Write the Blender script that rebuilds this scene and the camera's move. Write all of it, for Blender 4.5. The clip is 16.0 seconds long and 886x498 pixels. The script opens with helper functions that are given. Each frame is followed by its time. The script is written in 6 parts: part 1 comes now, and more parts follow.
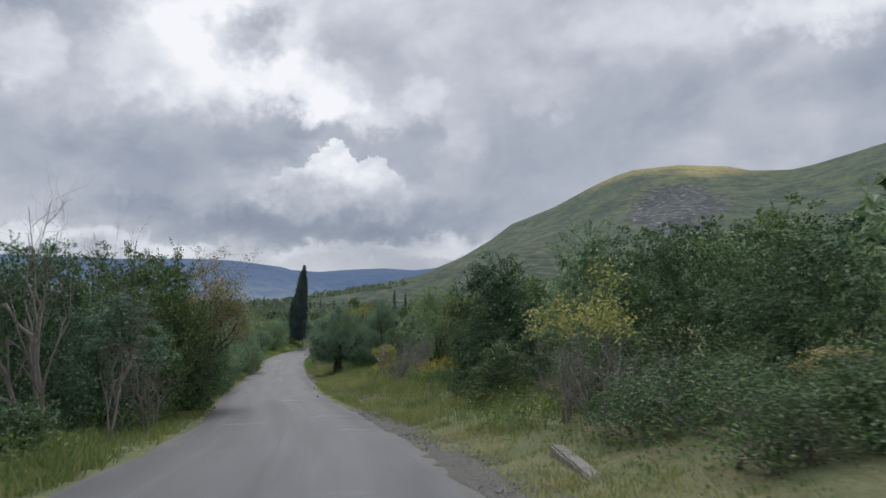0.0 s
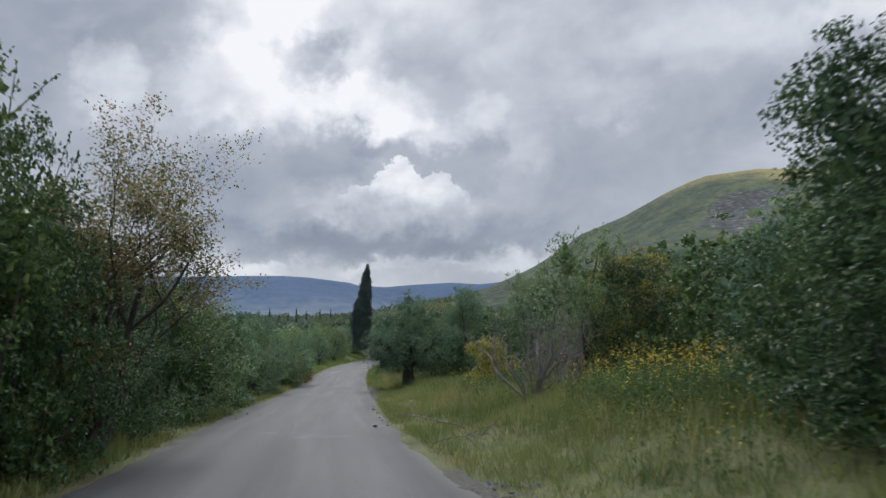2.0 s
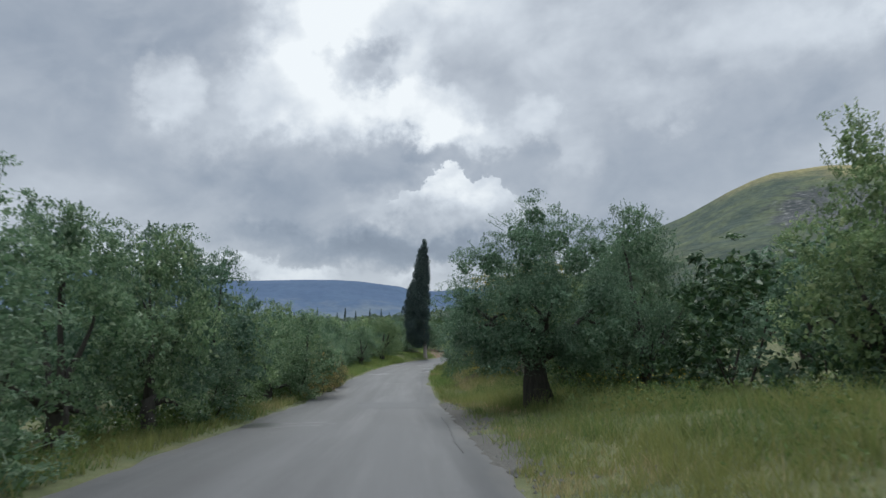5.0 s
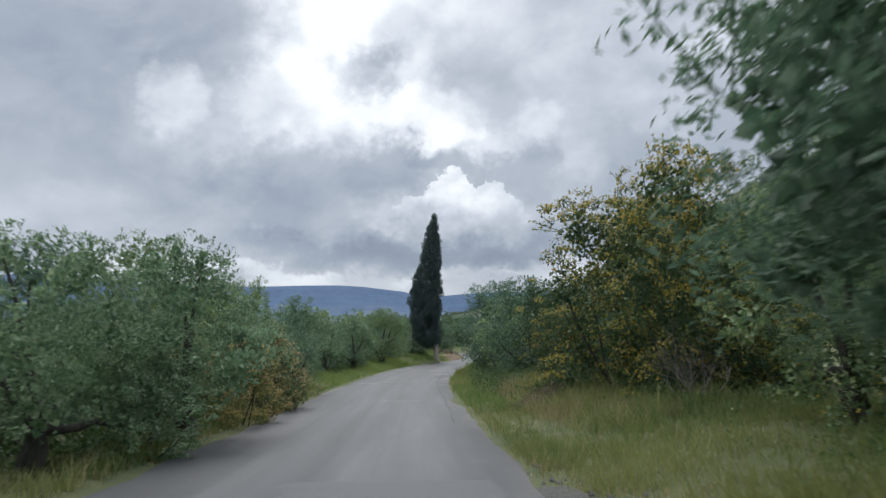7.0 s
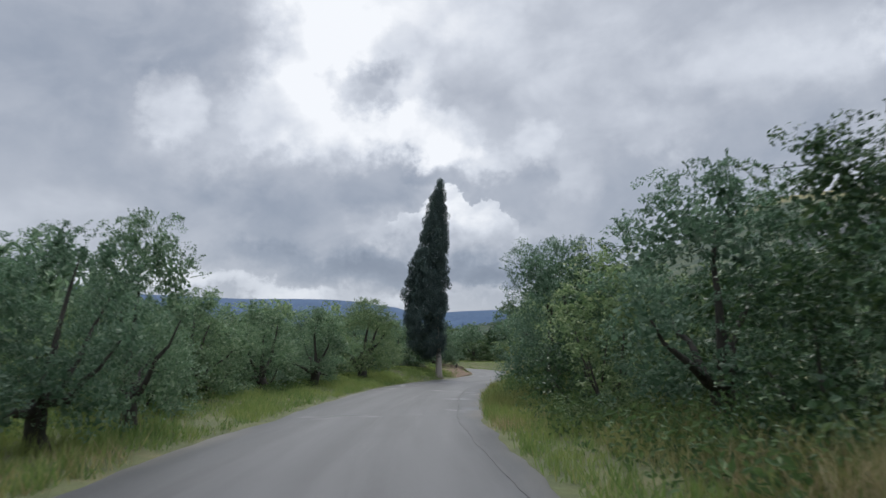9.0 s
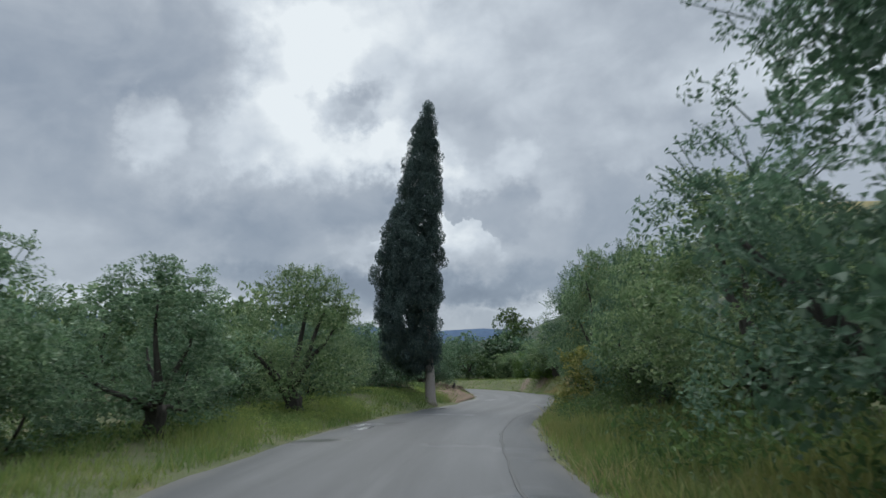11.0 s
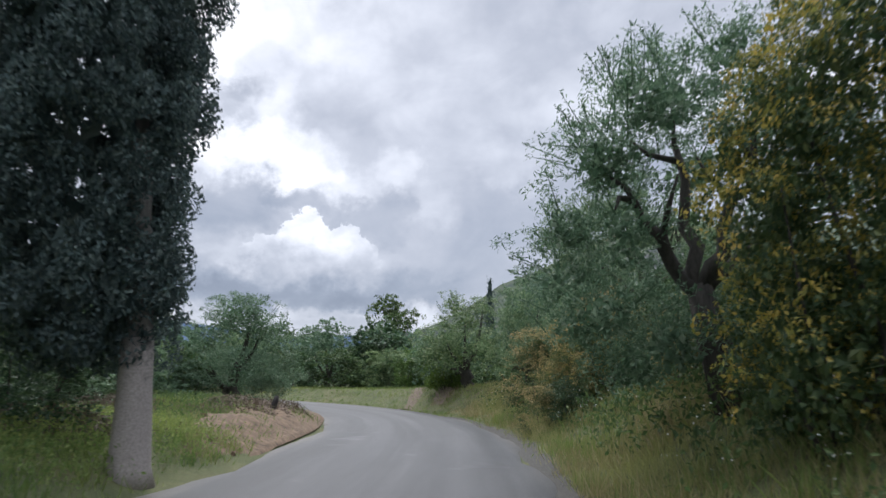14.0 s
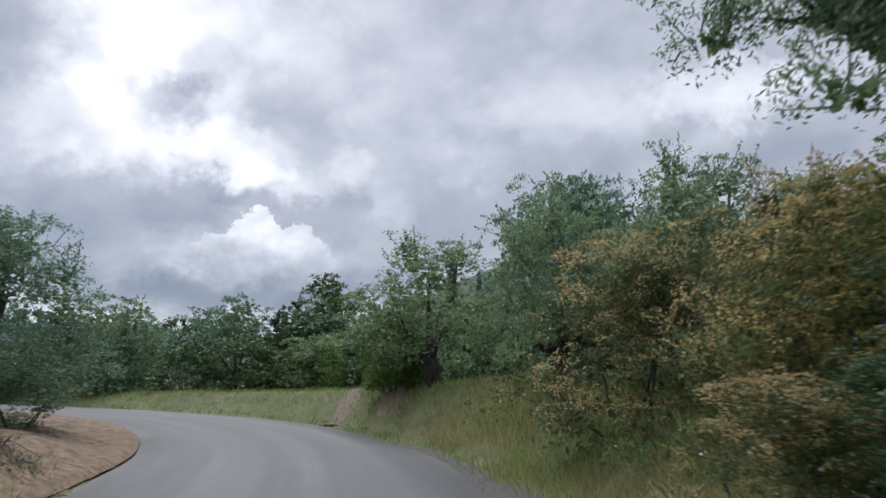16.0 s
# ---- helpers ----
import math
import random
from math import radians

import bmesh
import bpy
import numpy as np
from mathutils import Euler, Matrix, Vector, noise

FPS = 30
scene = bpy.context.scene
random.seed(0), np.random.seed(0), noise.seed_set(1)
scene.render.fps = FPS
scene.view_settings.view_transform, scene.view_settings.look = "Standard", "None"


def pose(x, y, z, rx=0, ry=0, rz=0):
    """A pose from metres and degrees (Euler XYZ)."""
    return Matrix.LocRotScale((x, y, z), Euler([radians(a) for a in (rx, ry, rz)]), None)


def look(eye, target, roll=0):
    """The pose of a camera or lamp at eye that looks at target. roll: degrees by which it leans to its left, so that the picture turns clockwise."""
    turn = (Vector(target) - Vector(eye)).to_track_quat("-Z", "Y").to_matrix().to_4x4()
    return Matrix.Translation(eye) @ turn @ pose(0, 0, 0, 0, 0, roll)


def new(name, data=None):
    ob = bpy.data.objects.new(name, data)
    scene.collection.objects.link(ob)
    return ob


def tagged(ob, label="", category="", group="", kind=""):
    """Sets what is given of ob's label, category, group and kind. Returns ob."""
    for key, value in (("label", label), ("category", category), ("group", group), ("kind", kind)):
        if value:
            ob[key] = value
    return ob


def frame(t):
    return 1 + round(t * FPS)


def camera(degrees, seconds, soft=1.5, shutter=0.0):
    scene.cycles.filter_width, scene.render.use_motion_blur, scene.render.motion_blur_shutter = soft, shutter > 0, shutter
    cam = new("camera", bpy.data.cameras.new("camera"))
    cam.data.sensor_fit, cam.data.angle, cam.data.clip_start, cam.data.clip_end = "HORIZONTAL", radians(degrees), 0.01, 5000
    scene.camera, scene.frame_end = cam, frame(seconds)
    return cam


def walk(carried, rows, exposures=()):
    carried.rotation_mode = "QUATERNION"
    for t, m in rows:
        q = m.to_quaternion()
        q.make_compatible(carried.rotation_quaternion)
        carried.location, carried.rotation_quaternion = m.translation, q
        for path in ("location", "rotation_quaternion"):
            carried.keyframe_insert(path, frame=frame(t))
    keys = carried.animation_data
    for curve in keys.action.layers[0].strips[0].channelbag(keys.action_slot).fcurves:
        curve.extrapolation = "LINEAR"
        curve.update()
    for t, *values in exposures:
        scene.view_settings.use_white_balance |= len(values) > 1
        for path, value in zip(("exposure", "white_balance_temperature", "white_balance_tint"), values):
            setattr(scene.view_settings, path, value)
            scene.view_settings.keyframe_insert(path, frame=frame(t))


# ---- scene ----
cam = camera(66.9, 16.0, soft=1.5, shutter=0.2)
PATH = [
    (0, (0.000, 0.000, 6.023), (-0.000, 9.958, 6.940), 0.07),
    (0.5, (-0.444, 3.602, 5.652), (-0.609, 13.553, 6.628), -0.02),
    (1, (-0.991, 7.209, 5.285), (-1.345, 17.149, 6.321), 0.07),
    (1.5, (-1.646, 10.848, 4.914), (-2.285, 20.770, 5.981), -0.21),
    (2, (-2.389, 14.476, 4.565), (-3.359, 24.364, 5.698), -0.38),
    (2.5, (-3.222, 18.062, 4.241), (-4.490, 27.913, 5.405), -0.49),
    (3, (-4.154, 21.579, 3.932), (-5.618, 31.402, 5.102), -0.77),
    (3.5, (-5.122, 25.044, 3.640), (-6.709, 34.846, 4.831), -0.75),
    (6, (-9.140, 42.064, 2.684), (-10.875, 51.835, 3.914), 0.02),
    (6.5, (-10.124, 45.875, 2.447), (-11.867, 55.640, 3.717), -0.51),
    (7, (-11.112, 49.722, 2.220), (-12.871, 59.482, 3.501), -0.44),
    (7.5, (-12.082, 53.619, 2.006), (-13.828, 63.377, 3.318), -0.30),
    (8, (-13.002, 57.521, 1.820), (-14.717, 67.276, 3.200), 0.08),
    (8.5, (-13.942, 61.456, 1.658), (-15.645, 71.202, 3.115), 0.87),
    (11, (-17.967, 81.393, 1.205), (-19.377, 91.124, 3.027), -0.12),
    (11.5, (-18.513, 85.012, 1.191), (-19.714, 94.756, 3.088), -0.06),
    (12, (-18.949, 88.566, 1.176), (-19.845, 98.334, 3.121), 0.04),
    (12.5, (-19.236, 92.027, 1.154), (-19.797, 101.818, 3.112), 0.34),
    (13, (-19.403, 95.386, 1.163), (-19.632, 105.188, 3.128), 0.48),
    (13.5, (-19.456, 98.644, 1.132), (-19.356, 108.452, 3.083), 0.75),
    (14, (-19.407, 101.823, 1.079), (-18.995, 111.623, 3.026), 0.81),
    (14.5, (-19.309, 104.942, 1.042), (-18.581, 114.724, 2.984), 0.32),
    (15, (-19.136, 107.983, 1.015), (-18.184, 117.746, 2.960), 0.33),
    (15.5, (-18.926, 110.995, 1.003), (-17.857, 120.745, 2.950), 0.09),
    (16, (-18.742, 114.034, 1.001), (-17.641, 123.781, 2.942), -0.08),
]
walk(cam, [(t, look(eye, target, roll)) for t, eye, target, roll in PATH], [(0, 0.0, 6500, 10), (3.5, 0.0, 6400, 8), (6, 0.0, 6300, 4), (6.5, 0.0, 6300, 4), (7.2, 0.2, 6400, 8), (8.7, 0.06, 6400, 9), (11, -0.12, 6250, 4), (11.5, -0.08, 6330, 6), (12.5, 0.12, 6300, 9), (13.5, 0.37, 6350, 10), (14.5, 0.28, 6300, 12), (16, 0.17, 6300, 11)])

# ---------------------------------------------------------------- world, sun
SUN_AZ, SUN_EL = radians(-14), radians(50)
world = bpy.data.worlds.new("overcast_sky")
scene.world = world
world.use_nodes = True
wn, wl = world.node_tree.nodes, world.node_tree.links
wn.clear()


def wmath(op, a, b=None, c=None):
    n = wn.new("ShaderNodeMath")
    n.operation = op
    for i, v in enumerate((a, b, c)):
        if v is None:
            continue
        if isinstance(v, (int, float)):
            n.inputs[i].default_value = v
        else:
            wl.new(v, n.inputs[i])
    return n.outputs[0]


def wnoise(vec, scale, detail, rough=0.55, distortion=0.0):
    n = wn.new("ShaderNodeTexNoise")
    n.inputs["Scale"].default_value = scale
    n.inputs["Detail"].default_value = detail
    n.inputs["Roughness"].default_value = rough
    n.inputs["Distortion"].default_value = distortion
    wl.new(vec, n.inputs["Vector"])
    return n


def direction(az, el):
    a, e = radians(az), radians(el)
    return Vector((math.sin(a) * math.cos(e), math.cos(a) * math.cos(e), math.sin(e)))


coord = wn.new("ShaderNodeTexCoord").outputs["Generated"]
sep = wn.new("ShaderNodeSeparateXYZ")
wl.new(coord, sep.inputs[0])
up = wmath("MAXIMUM", sep.outputs[2], 0.0)
# bearing and elevation of the sky, in radians
bearing = wmath("ARCTAN2", sep.outputs[0], sep.outputs[1])
height = wmath("ARCSINE", sep.outputs[2])


def sky_vector(kx, ky, shear=0.0):
    c = wn.new("ShaderNodeCombineXYZ")
    wl.new(wmath("MULTIPLY", bearing, kx), c.inputs[0])
    wl.new(wmath("ADD", wmath("MULTIPLY", height, ky), wmath("MULTIPLY", bearing, shear)), c.inputs[1])
    return c.outputs[0]


big = wnoise(sky_vector(3.2, 6.0, -0.9), 1.0, 2.0, 0.45, 0.3).outputs["Fac"]
mid = wnoise(sky_vector(9.0, 12.0, -0.6), 1.0, 4.0, 0.5, 0.2).outputs["Fac"]
fine = wnoise(sky_vector(24.0, 32.0), 1.0, 5.0, 0.55, 0.2).outputs["Fac"]
# two sizes of ragged rim: rolling lobes and the small cauliflower heads on them
warp = wn.new("ShaderNodeSeparateColor")
wl.new(wnoise(sky_vector(14.0, 16.0), 1.0, 2.0, 0.5, 0.2).outputs["Color"], warp.inputs[0])
curl = wn.new("ShaderNodeSeparateColor")
wl.new(wnoise(sky_vector(52.0, 56.0), 1.0, 5.0, 0.6, 0.1).outputs["Color"], curl.inputs[0])


def ragged(base, k, wide, small):
    out = wmath("MULTIPLY_ADD", wmath("SUBTRACT", warp.outputs[k], 0.5), wide, base)
    return wmath("MULTIPLY_ADD", wmath("SUBTRACT", curl.outputs[k], 0.5), small, out)


bear_r, high_r = ragged(bearing, 0, 0.085, 0.045), ragged(height, 1, 0.075, 0.045)


def stretch(value, lo, hi):
    m = wn.new("ShaderNodeMapRange")
    m.interpolation_type = "SMOOTHSTEP"
    wl.new(value, m.inputs["Value"])
    m.inputs["From Min"].default_value, m.inputs["From Max"].default_value = lo, hi
    return m.outputs[0]


def cloud_mass(az, el, across, tall, amount, soft=0.0):
    """One cloud: brightness added round a direction of the sky. soft: how wide its rim is; 0 for a mass with no rim."""
    dx = wmath("MULTIPLY", wmath("SUBTRACT", bear_r, radians(az)), 1 / radians(across))
    dy = wmath("MULTIPLY", wmath("SUBTRACT", high_r, radians(el)), 1 / radians(tall))
    r2 = wmath("ADD", wmath("MULTIPLY", dx, dx), wmath("MULTIPLY", dy, dy))
    body = stretch(r2, 1.0 + soft * 1.2, 1.0 - min(soft, 1.0)) if soft else wmath("EXPONENT", wmath("MULTIPLY", r2, -1.0))
    return wmath("MULTIPLY", wmath("MULTIPLY", body, wmath("MULTIPLY_ADD", mid, 1.7, 0.15)), amount)


tone = wmath("MULTIPLY_ADD", wmath("SUBTRACT", big, 0.5), 0.30, 0.53)
tone = wmath("MULTIPLY_ADD", wmath("SUBTRACT", mid, 0.5), 0.22, tone)
tone = wmath("MULTIPLY_ADD", wmath("SUBTRACT", fine, 0.5), 0.10, tone)
billow = stretch(wnoise(sky_vector(5.0, 8.5, -1.2), 1.0, 8.0, 0.48, 0.5).outputs["Fac"], 0.42, 0.60)
tone = wmath("MULTIPLY_ADD", wmath("SUBTRACT", billow, 0.5), 0.085, tone)
for mass in (
    # the bright column and the white shelf that runs down from it
    cloud_mass(-21.2, 26.0, 5.0, 6.0, 0.34),
    cloud_mass(-20.4, 25.0, 4.0, 4.6, 0.16, 0.9),
    cloud_mass(-23.5, 19.6, 4.0, 3.0, 0.22, 1.2),
    cloud_mass(-18.5, 18.3, 4.4, 2.4, 0.18, 1.2),
    cloud_mass(-13.2, 21.8, 2.6, 3.4, 0.20, 1.0),
    cloud_mass(-13.0, 18.3, 4.8, 2.0, 0.28, 1.1),
    cloud_mass(-8.4, 17.0, 4.2, 1.2, 0.26),
    cloud_mass(-5.0, 16.0, 2.6, 0.8, 0.14),
    cloud_mass(-14.0, 29.0, 10.0, 4.0, 0.34),
    cloud_mass(-17.2, 22.0, 3.0, 1.9, -0.24, 0.95),
    cloud_mass(-14.6, 23.2, 1.5, 1.2, -0.12, 0.8),
    cloud_mass(-15.4, 14.6, 3.6, 1.9, -0.12, 1.3),
    cloud_mass(-10.5, 15.0, 2.6, 0.9, -0.10, 1.2),
    cloud_mass(-1.0, 24.5, 8.0, 4.5, 0.09),
    # greys on the west side
    cloud_mass(-32.0, 25.0, 6.0, 3.6, -0.14, 1.3),
    cloud_mass(-42.0, 19.0, 7.0, 6.0, -0.12),
    cloud_mass(-32.6, 19.2, 1.8, 2.2, 0.18, 1.4),
    cloud_mass(-30.5, 17.0, 5.0, 2.2, 0.14),
    cloud_mass(-29.0, 12.0, 6.0, 2.4, -0.14),
    cloud_mass(-23.0, 12.0, 4.0, 2.4, -0.06),
    # the small puffs and the smooth greys on the east side
    cloud_mass(-1.6, 17.9, 1.6, 1.5, 0.13, 1.4),
    cloud_mass(1.9, 14.8, 1.7, 2.0, 0.09, 1.4),
    cloud_mass(-3.4, 14.0, 2.6, 1.9, -0.11, 1.2),
    cloud_mass(10.0, 23.0, 7.0, 2.2, 0.10),
    cloud_mass(9.0, 18.4, 3.4, 1.6, 0.09, 1.4),
    cloud_mass(5.0, 12.0, 6.0, 3.2, -0.11),
    cloud_mass(16.0, 16.2, 8.0, 2.4, -0.08),
    cloud_mass(21.0, 21.5, 6.0, 1.8, 0.10),
    cloud_mass(30.5, 22.6, 5.0, 2.2, 0.32, 1.2),
    cloud_mass(37.0, 18.5, 6.0, 2.6, -0.13, 1.2),
    # slate-blue bases and the pale gap over the horizon
    cloud_mass(-17.0, 7.4, 8.0, 1.5, -0.24),
    cloud_mass(-6.0, 7.0, 5.0, 1.4, -0.24),
    cloud_mass(1.5, 8.0, 4.5, 1.9, -0.19),
    cloud_mass(-26.0, 7.8, 5.0, 1.5, -0.16),
    cloud_mass(-12.0, 5.8, 12.0, 0.9, -0.10),
    cloud_mass(-24.0, 4.9, 4.6, 0.7, 0.20, 1.0),
    cloud_mass(-34.0, 5.3, 5.0, 0.9, 0.20, 1.0),
    cloud_mass(0.2, 5.5, 2.8, 0.9, 0.20, 1.2),
    cloud_mass(-12.0, 5.1, 3.2, 0.5, 0.16),
    cloud_mass(-5.5, 4.9, 3.0, 0.45, 0.12),
    cloud_mass(-15.0, 10.3, 2.2, 1.0, 0.08, 1.3),
    cloud_mass(-8.0, 10.2, 6.5, 1.5, 0.09),
):
    tone = wmath("ADD", tone, mass)
# the white cumulus: heads that overlap, crisp above and melting into a flat base
heads = None
for az, el, across, tall in ((-9.3, 12.3, 1.5, 1.7), (-10.8, 11.6, 1.4, 1.3), (-8.0, 11.9, 1.3, 1.4), (-6.9, 11.9, 1.2, 1.2), (-5.5, 12.0, 1.2, 1.2), (-12.2, 10.8, 1.5, 1.0), (-4.4, 10.9, 1.5, 1.2), (-8.0, 10.4, 5.2, 1.4), (-13.6, 10.3, 1.4, 0.8)):
    head = cloud_mass(az, el, across, tall, 1.0, 0.3)
    heads = head if heads is None else wmath("MAXIMUM", heads, head)
heads = stretch(heads, 0.05, 0.8)
west = stretch(bear_r, radians(-3.0), radians(-9.5))
lit = wmath("MULTIPLY_ADD", wmath("MULTIPLY", stretch(high_r, radians(10.2), radians(13.2)), wmath("MULTIPLY_ADD", west, 0.65, 0.35)), 0.33, 0.05)
lit = wmath("MULTIPLY_ADD", wmath("SUBTRACT", mid, 0.5), 0.6, wmath("MULTIPLY_ADD", wmath("SUBTRACT", fine, 0.5), 0.5, lit))
tone = wmath("MULTIPLY_ADD", wmath("MULTIPLY", heads, stretch(high_r, radians(8.6), radians(11.6))), lit, tone)
ramp = wn.new("ShaderNodeValToRGB")
wl.new(tone, ramp.inputs[0])
cr = ramp.color_ramp
cr.elements[0].position, cr.elements[0].color = 0.12, (0.17, 0.205, 0.275, 1)
cr.elements[1].position, cr.elements[1].color = 1.0, (0.94, 0.95, 0.985, 1)
for pos, col in ((0.32, (0.30, 0.34, 0.42, 1)), (0.5, (0.45, 0.48, 0.55, 1)), (0.72, (0.67, 0.70, 0.77, 1))):
    e = cr.elements.new(pos)
    e.color = col
cloud_bg = wn.new("ShaderNodeBackground")
wl.new(ramp.outputs[0], cloud_bg.inputs[0])
# an overcast sky is about three times as bright overhead as at the horizon
zen = wn.new("ShaderNodeMapRange")
zen.interpolation_type = "SMOOTHSTEP"
wl.new(up, zen.inputs["Value"])
zen.inputs["From Min"].default_value, zen.inputs["From Max"].default_value = 0.5, 0.98
zen.inputs["To Min"].default_value, zen.inputs["To Max"].default_value = 1.0, 3.4
wl.new(zen.outputs[0], cloud_bg.inputs[1])
sky = wn.new("ShaderNodeTexSky")
sky.sky_type = "NISHITA"
sky.sun_disc = False
sky.sun_elevation, sky.sun_rotation = SUN_EL, SUN_AZ
sky_bg = wn.new("ShaderNodeBackground")
wl.new(sky.outputs[0], sky_bg.inputs[0])
sky_bg.inputs[1].default_value = 0.08
cover = wn.new("ShaderNodeMixShader")
cover.inputs[0].default_value = 0.94
wl.new(sky_bg.outputs[0], cover.inputs[1])
wl.new(cloud_bg.outputs[0], cover.inputs[2])
wout = wn.new("ShaderNodeOutputWorld")
wl.new(cover.outputs[0], wout.inputs[0])

sun = new("sun", bpy.data.lights.new("sun", "SUN"))
sun.data.energy, sun.data.angle, sun.data.color = 1.5, radians(25), (1.0, 0.96, 0.90)
sun.matrix_world = look((0, 0, 60), Vector((0, 0, 60)) - direction(math.degrees(SUN_AZ), math.degrees(SUN_EL)))


# ---------------------------------------------------------------- materials
def material(name):
    m = bpy.data.materials.new(name)
    m.use_nodes = True
    nt = m.node_tree
    b = nt.nodes["Principled BSDF"]
    return m, nt, b


def tex_noise(nt, scale, detail=4.0, rough=0.55, vec=None):
    n = nt.nodes.new("ShaderNodeTexNoise")
    n.inputs["Scale"].default_value, n.inputs["Detail"].default_value, n.inputs["Roughness"].default_value = scale, detail, rough
    if vec is not None:
        nt.links.new(vec, n.inputs["Vector"])
    return n.outputs["Fac"]


def ramp_of(nt, value, stops, smooth=False):
    r = nt.nodes.new("ShaderNodeValToRGB")
    nt.links.new(value, r.inputs[0])
    c = r.color_ramp
    if smooth:
        c.interpolation = "EASE"
    c.elements[0].position, c.elements[0].color = stops[0][0], (*stops[0][1], 1)
    c.elements[1].position, c.elements[1].color = stops[-1][0], (*stops[-1][1], 1)
    for p, col in stops[1:-1]:
        c.elements.new(p).color = (*col, 1)
    return r.outputs[0]


def mixed(nt, fac, a, b, mode="MIX"):
    n = nt.nodes.new("ShaderNodeMix")
    n.data_type, n.blend_type = "RGBA", mode
    for sock, v in ((n.inputs[0], fac), (n.inputs[6], a), (n.inputs[7], b)):
        if isinstance(v, (int, float)):
            sock.default_value = v
        elif isinstance(v, tuple):
            sock.default_value = (*v, 1)
        else:
            nt.links.new(v, sock)
    return n.outputs[2]


def fmath(nt, op, a, b=None):
    n = nt.nodes.new("ShaderNodeMath")
    n.operation = op
    for i, v in enumerate((a, b)):
        if v is None:
            continue
        if isinstance(v, (int, float)):
            n.inputs[i].default_value = v
        else:
            nt.links.new(v, n.inputs[i])
    return n.outputs[0]


def bumped(nt, b, height, strength, distance):
    n = nt.nodes.new("ShaderNodeBump")
    n.inputs["Strength"].default_value, n.inputs["Distance"].default_value = strength, distance
    nt.links.new(height, n.inputs["Height"])
    nt.links.new(n.outputs[0], b.inputs["Normal"])


def position(nt):
    return nt.nodes.new("ShaderNodeNewGeometry").outputs["Position"]


def leaf_material(name, stops, gloss=0.55, translucent=0.38, patch=None, patch_scale=0.9, own=1.0):
    """Leaves: every leaf its own shade, with larger patches of another shade through the crown."""
    m, nt, b = material(name)
    geo = nt.nodes.new("ShaderNodeNewGeometry")
    col = ramp_of(nt, geo.outputs["Random Per Island"], stops)
    broad = tex_noise(nt, patch_scale, 2.0, 0.5, geo.outputs["Position"])
    if patch:
        lo = nt.nodes.new("ShaderNodeMapRange")
        nt.links.new(broad, lo.inputs["Value"])
        lo.inputs["From Min"].default_value, lo.inputs["From Max"].default_value = 0.42, 0.62
        col = mixed(nt, lo.outputs[0], col, mixed(nt, 0.8, col, patch))
    shade = ramp_of(nt, broad, [(0.3, (0.72, 0.74, 0.72)), (0.7, (1.2, 1.2, 1.12))])
    col = mixed(nt, 1.0, col, shade, "MULTIPLY")
    # no two plants have quite the same green
    lot = nt.nodes.new("ShaderNodeObjectInfo").outputs["Random"]
    col = mixed(nt, own, col, ramp_of(nt, lot, [(0, (0.74, 0.80, 0.86)), (0.5, (1.0, 1.0, 0.94)), (1, (1.24, 1.12, 0.84))]), "MULTIPLY")
    nt.links.new(col, b.inputs["Base Color"])
    b.inputs["Roughness"].default_value = gloss
    b.inputs["Specular IOR Level"].default_value = 0.35
    tr = nt.nodes.new("ShaderNodeBsdfTranslucent")
    nt.links.new(col, tr.inputs[0])
    mix = nt.nodes.new("ShaderNodeMixShader")
    mix.inputs[0].default_value = translucent
    nt.links.new(b.outputs[0], mix.inputs[1])
    nt.links.new(tr.outputs[0], mix.inputs[2])
    nt.links.new(mix.outputs[0], nt.nodes["Material Output"].inputs[0])
    return m


M_OLIVE = leaf_material("olive_leaf", [(0, (0.095, 0.165, 0.10)), (0.5, (0.165, 0.26, 0.16)), (0.85, (0.245, 0.34, 0.23)), (1, (0.36, 0.44, 0.33))], 0.5, 0.45)
M_BUSH = leaf_material("evergreen_leaf", [(0, (0.042, 0.084, 0.041)), (0.6, (0.074, 0.138, 0.063)), (1, (0.155, 0.222, 0.096))], 0.42, 0.28)
M_BRIGHT = leaf_material("bright_green_leaf", [(0, (0.08, 0.14, 0.04)), (0.6, (0.13, 0.22, 0.06)), (1, (0.21, 0.30, 0.09))], 0.5)
M_YELLOW = leaf_material("yellow_green_leaf", [(0, (0.15, 0.19, 0.05)), (0.5, (0.31, 0.32, 0.10)), (1, (0.56, 0.50, 0.22))], 0.55, own=0.4)
M_RUST = leaf_material("dull_green_shrub_leaf", [(0, (0.11, 0.15, 0.07)), (0.5, (0.18, 0.20, 0.09)), (1, (0.33, 0.28, 0.13))], 0.6, 0.45, (0.10, 0.155, 0.08), 1.7)
M_RUSTTIP = leaf_material("rust_orange_young_leaf", [(0, (0.40, 0.31, 0.155)), (0.5, (0.64, 0.47, 0.235)), (1, (0.82, 0.65, 0.39))], 0.6, 0.55, (0.34, 0.31, 0.15), 1.7, own=0.5)
M_GOLD = leaf_material("dark_green_leaf_of_the_golden_bush", [(0, (0.05, 0.095, 0.05)), (0.6, (0.10, 0.155, 0.066)), (1, (0.19, 0.225, 0.085))], 0.5, 0.38, (0.045, 0.085, 0.048), 2.2, own=0.4)
M_GOLDTIP = leaf_material("golden_young_leaf", [(0, (0.25, 0.25, 0.06)), (0.5, (0.44, 0.37, 0.09)), (1, (0.66, 0.47, 0.12))], 0.5, 0.42, (0.17, 0.20, 0.065), 1.6, own=0.4)
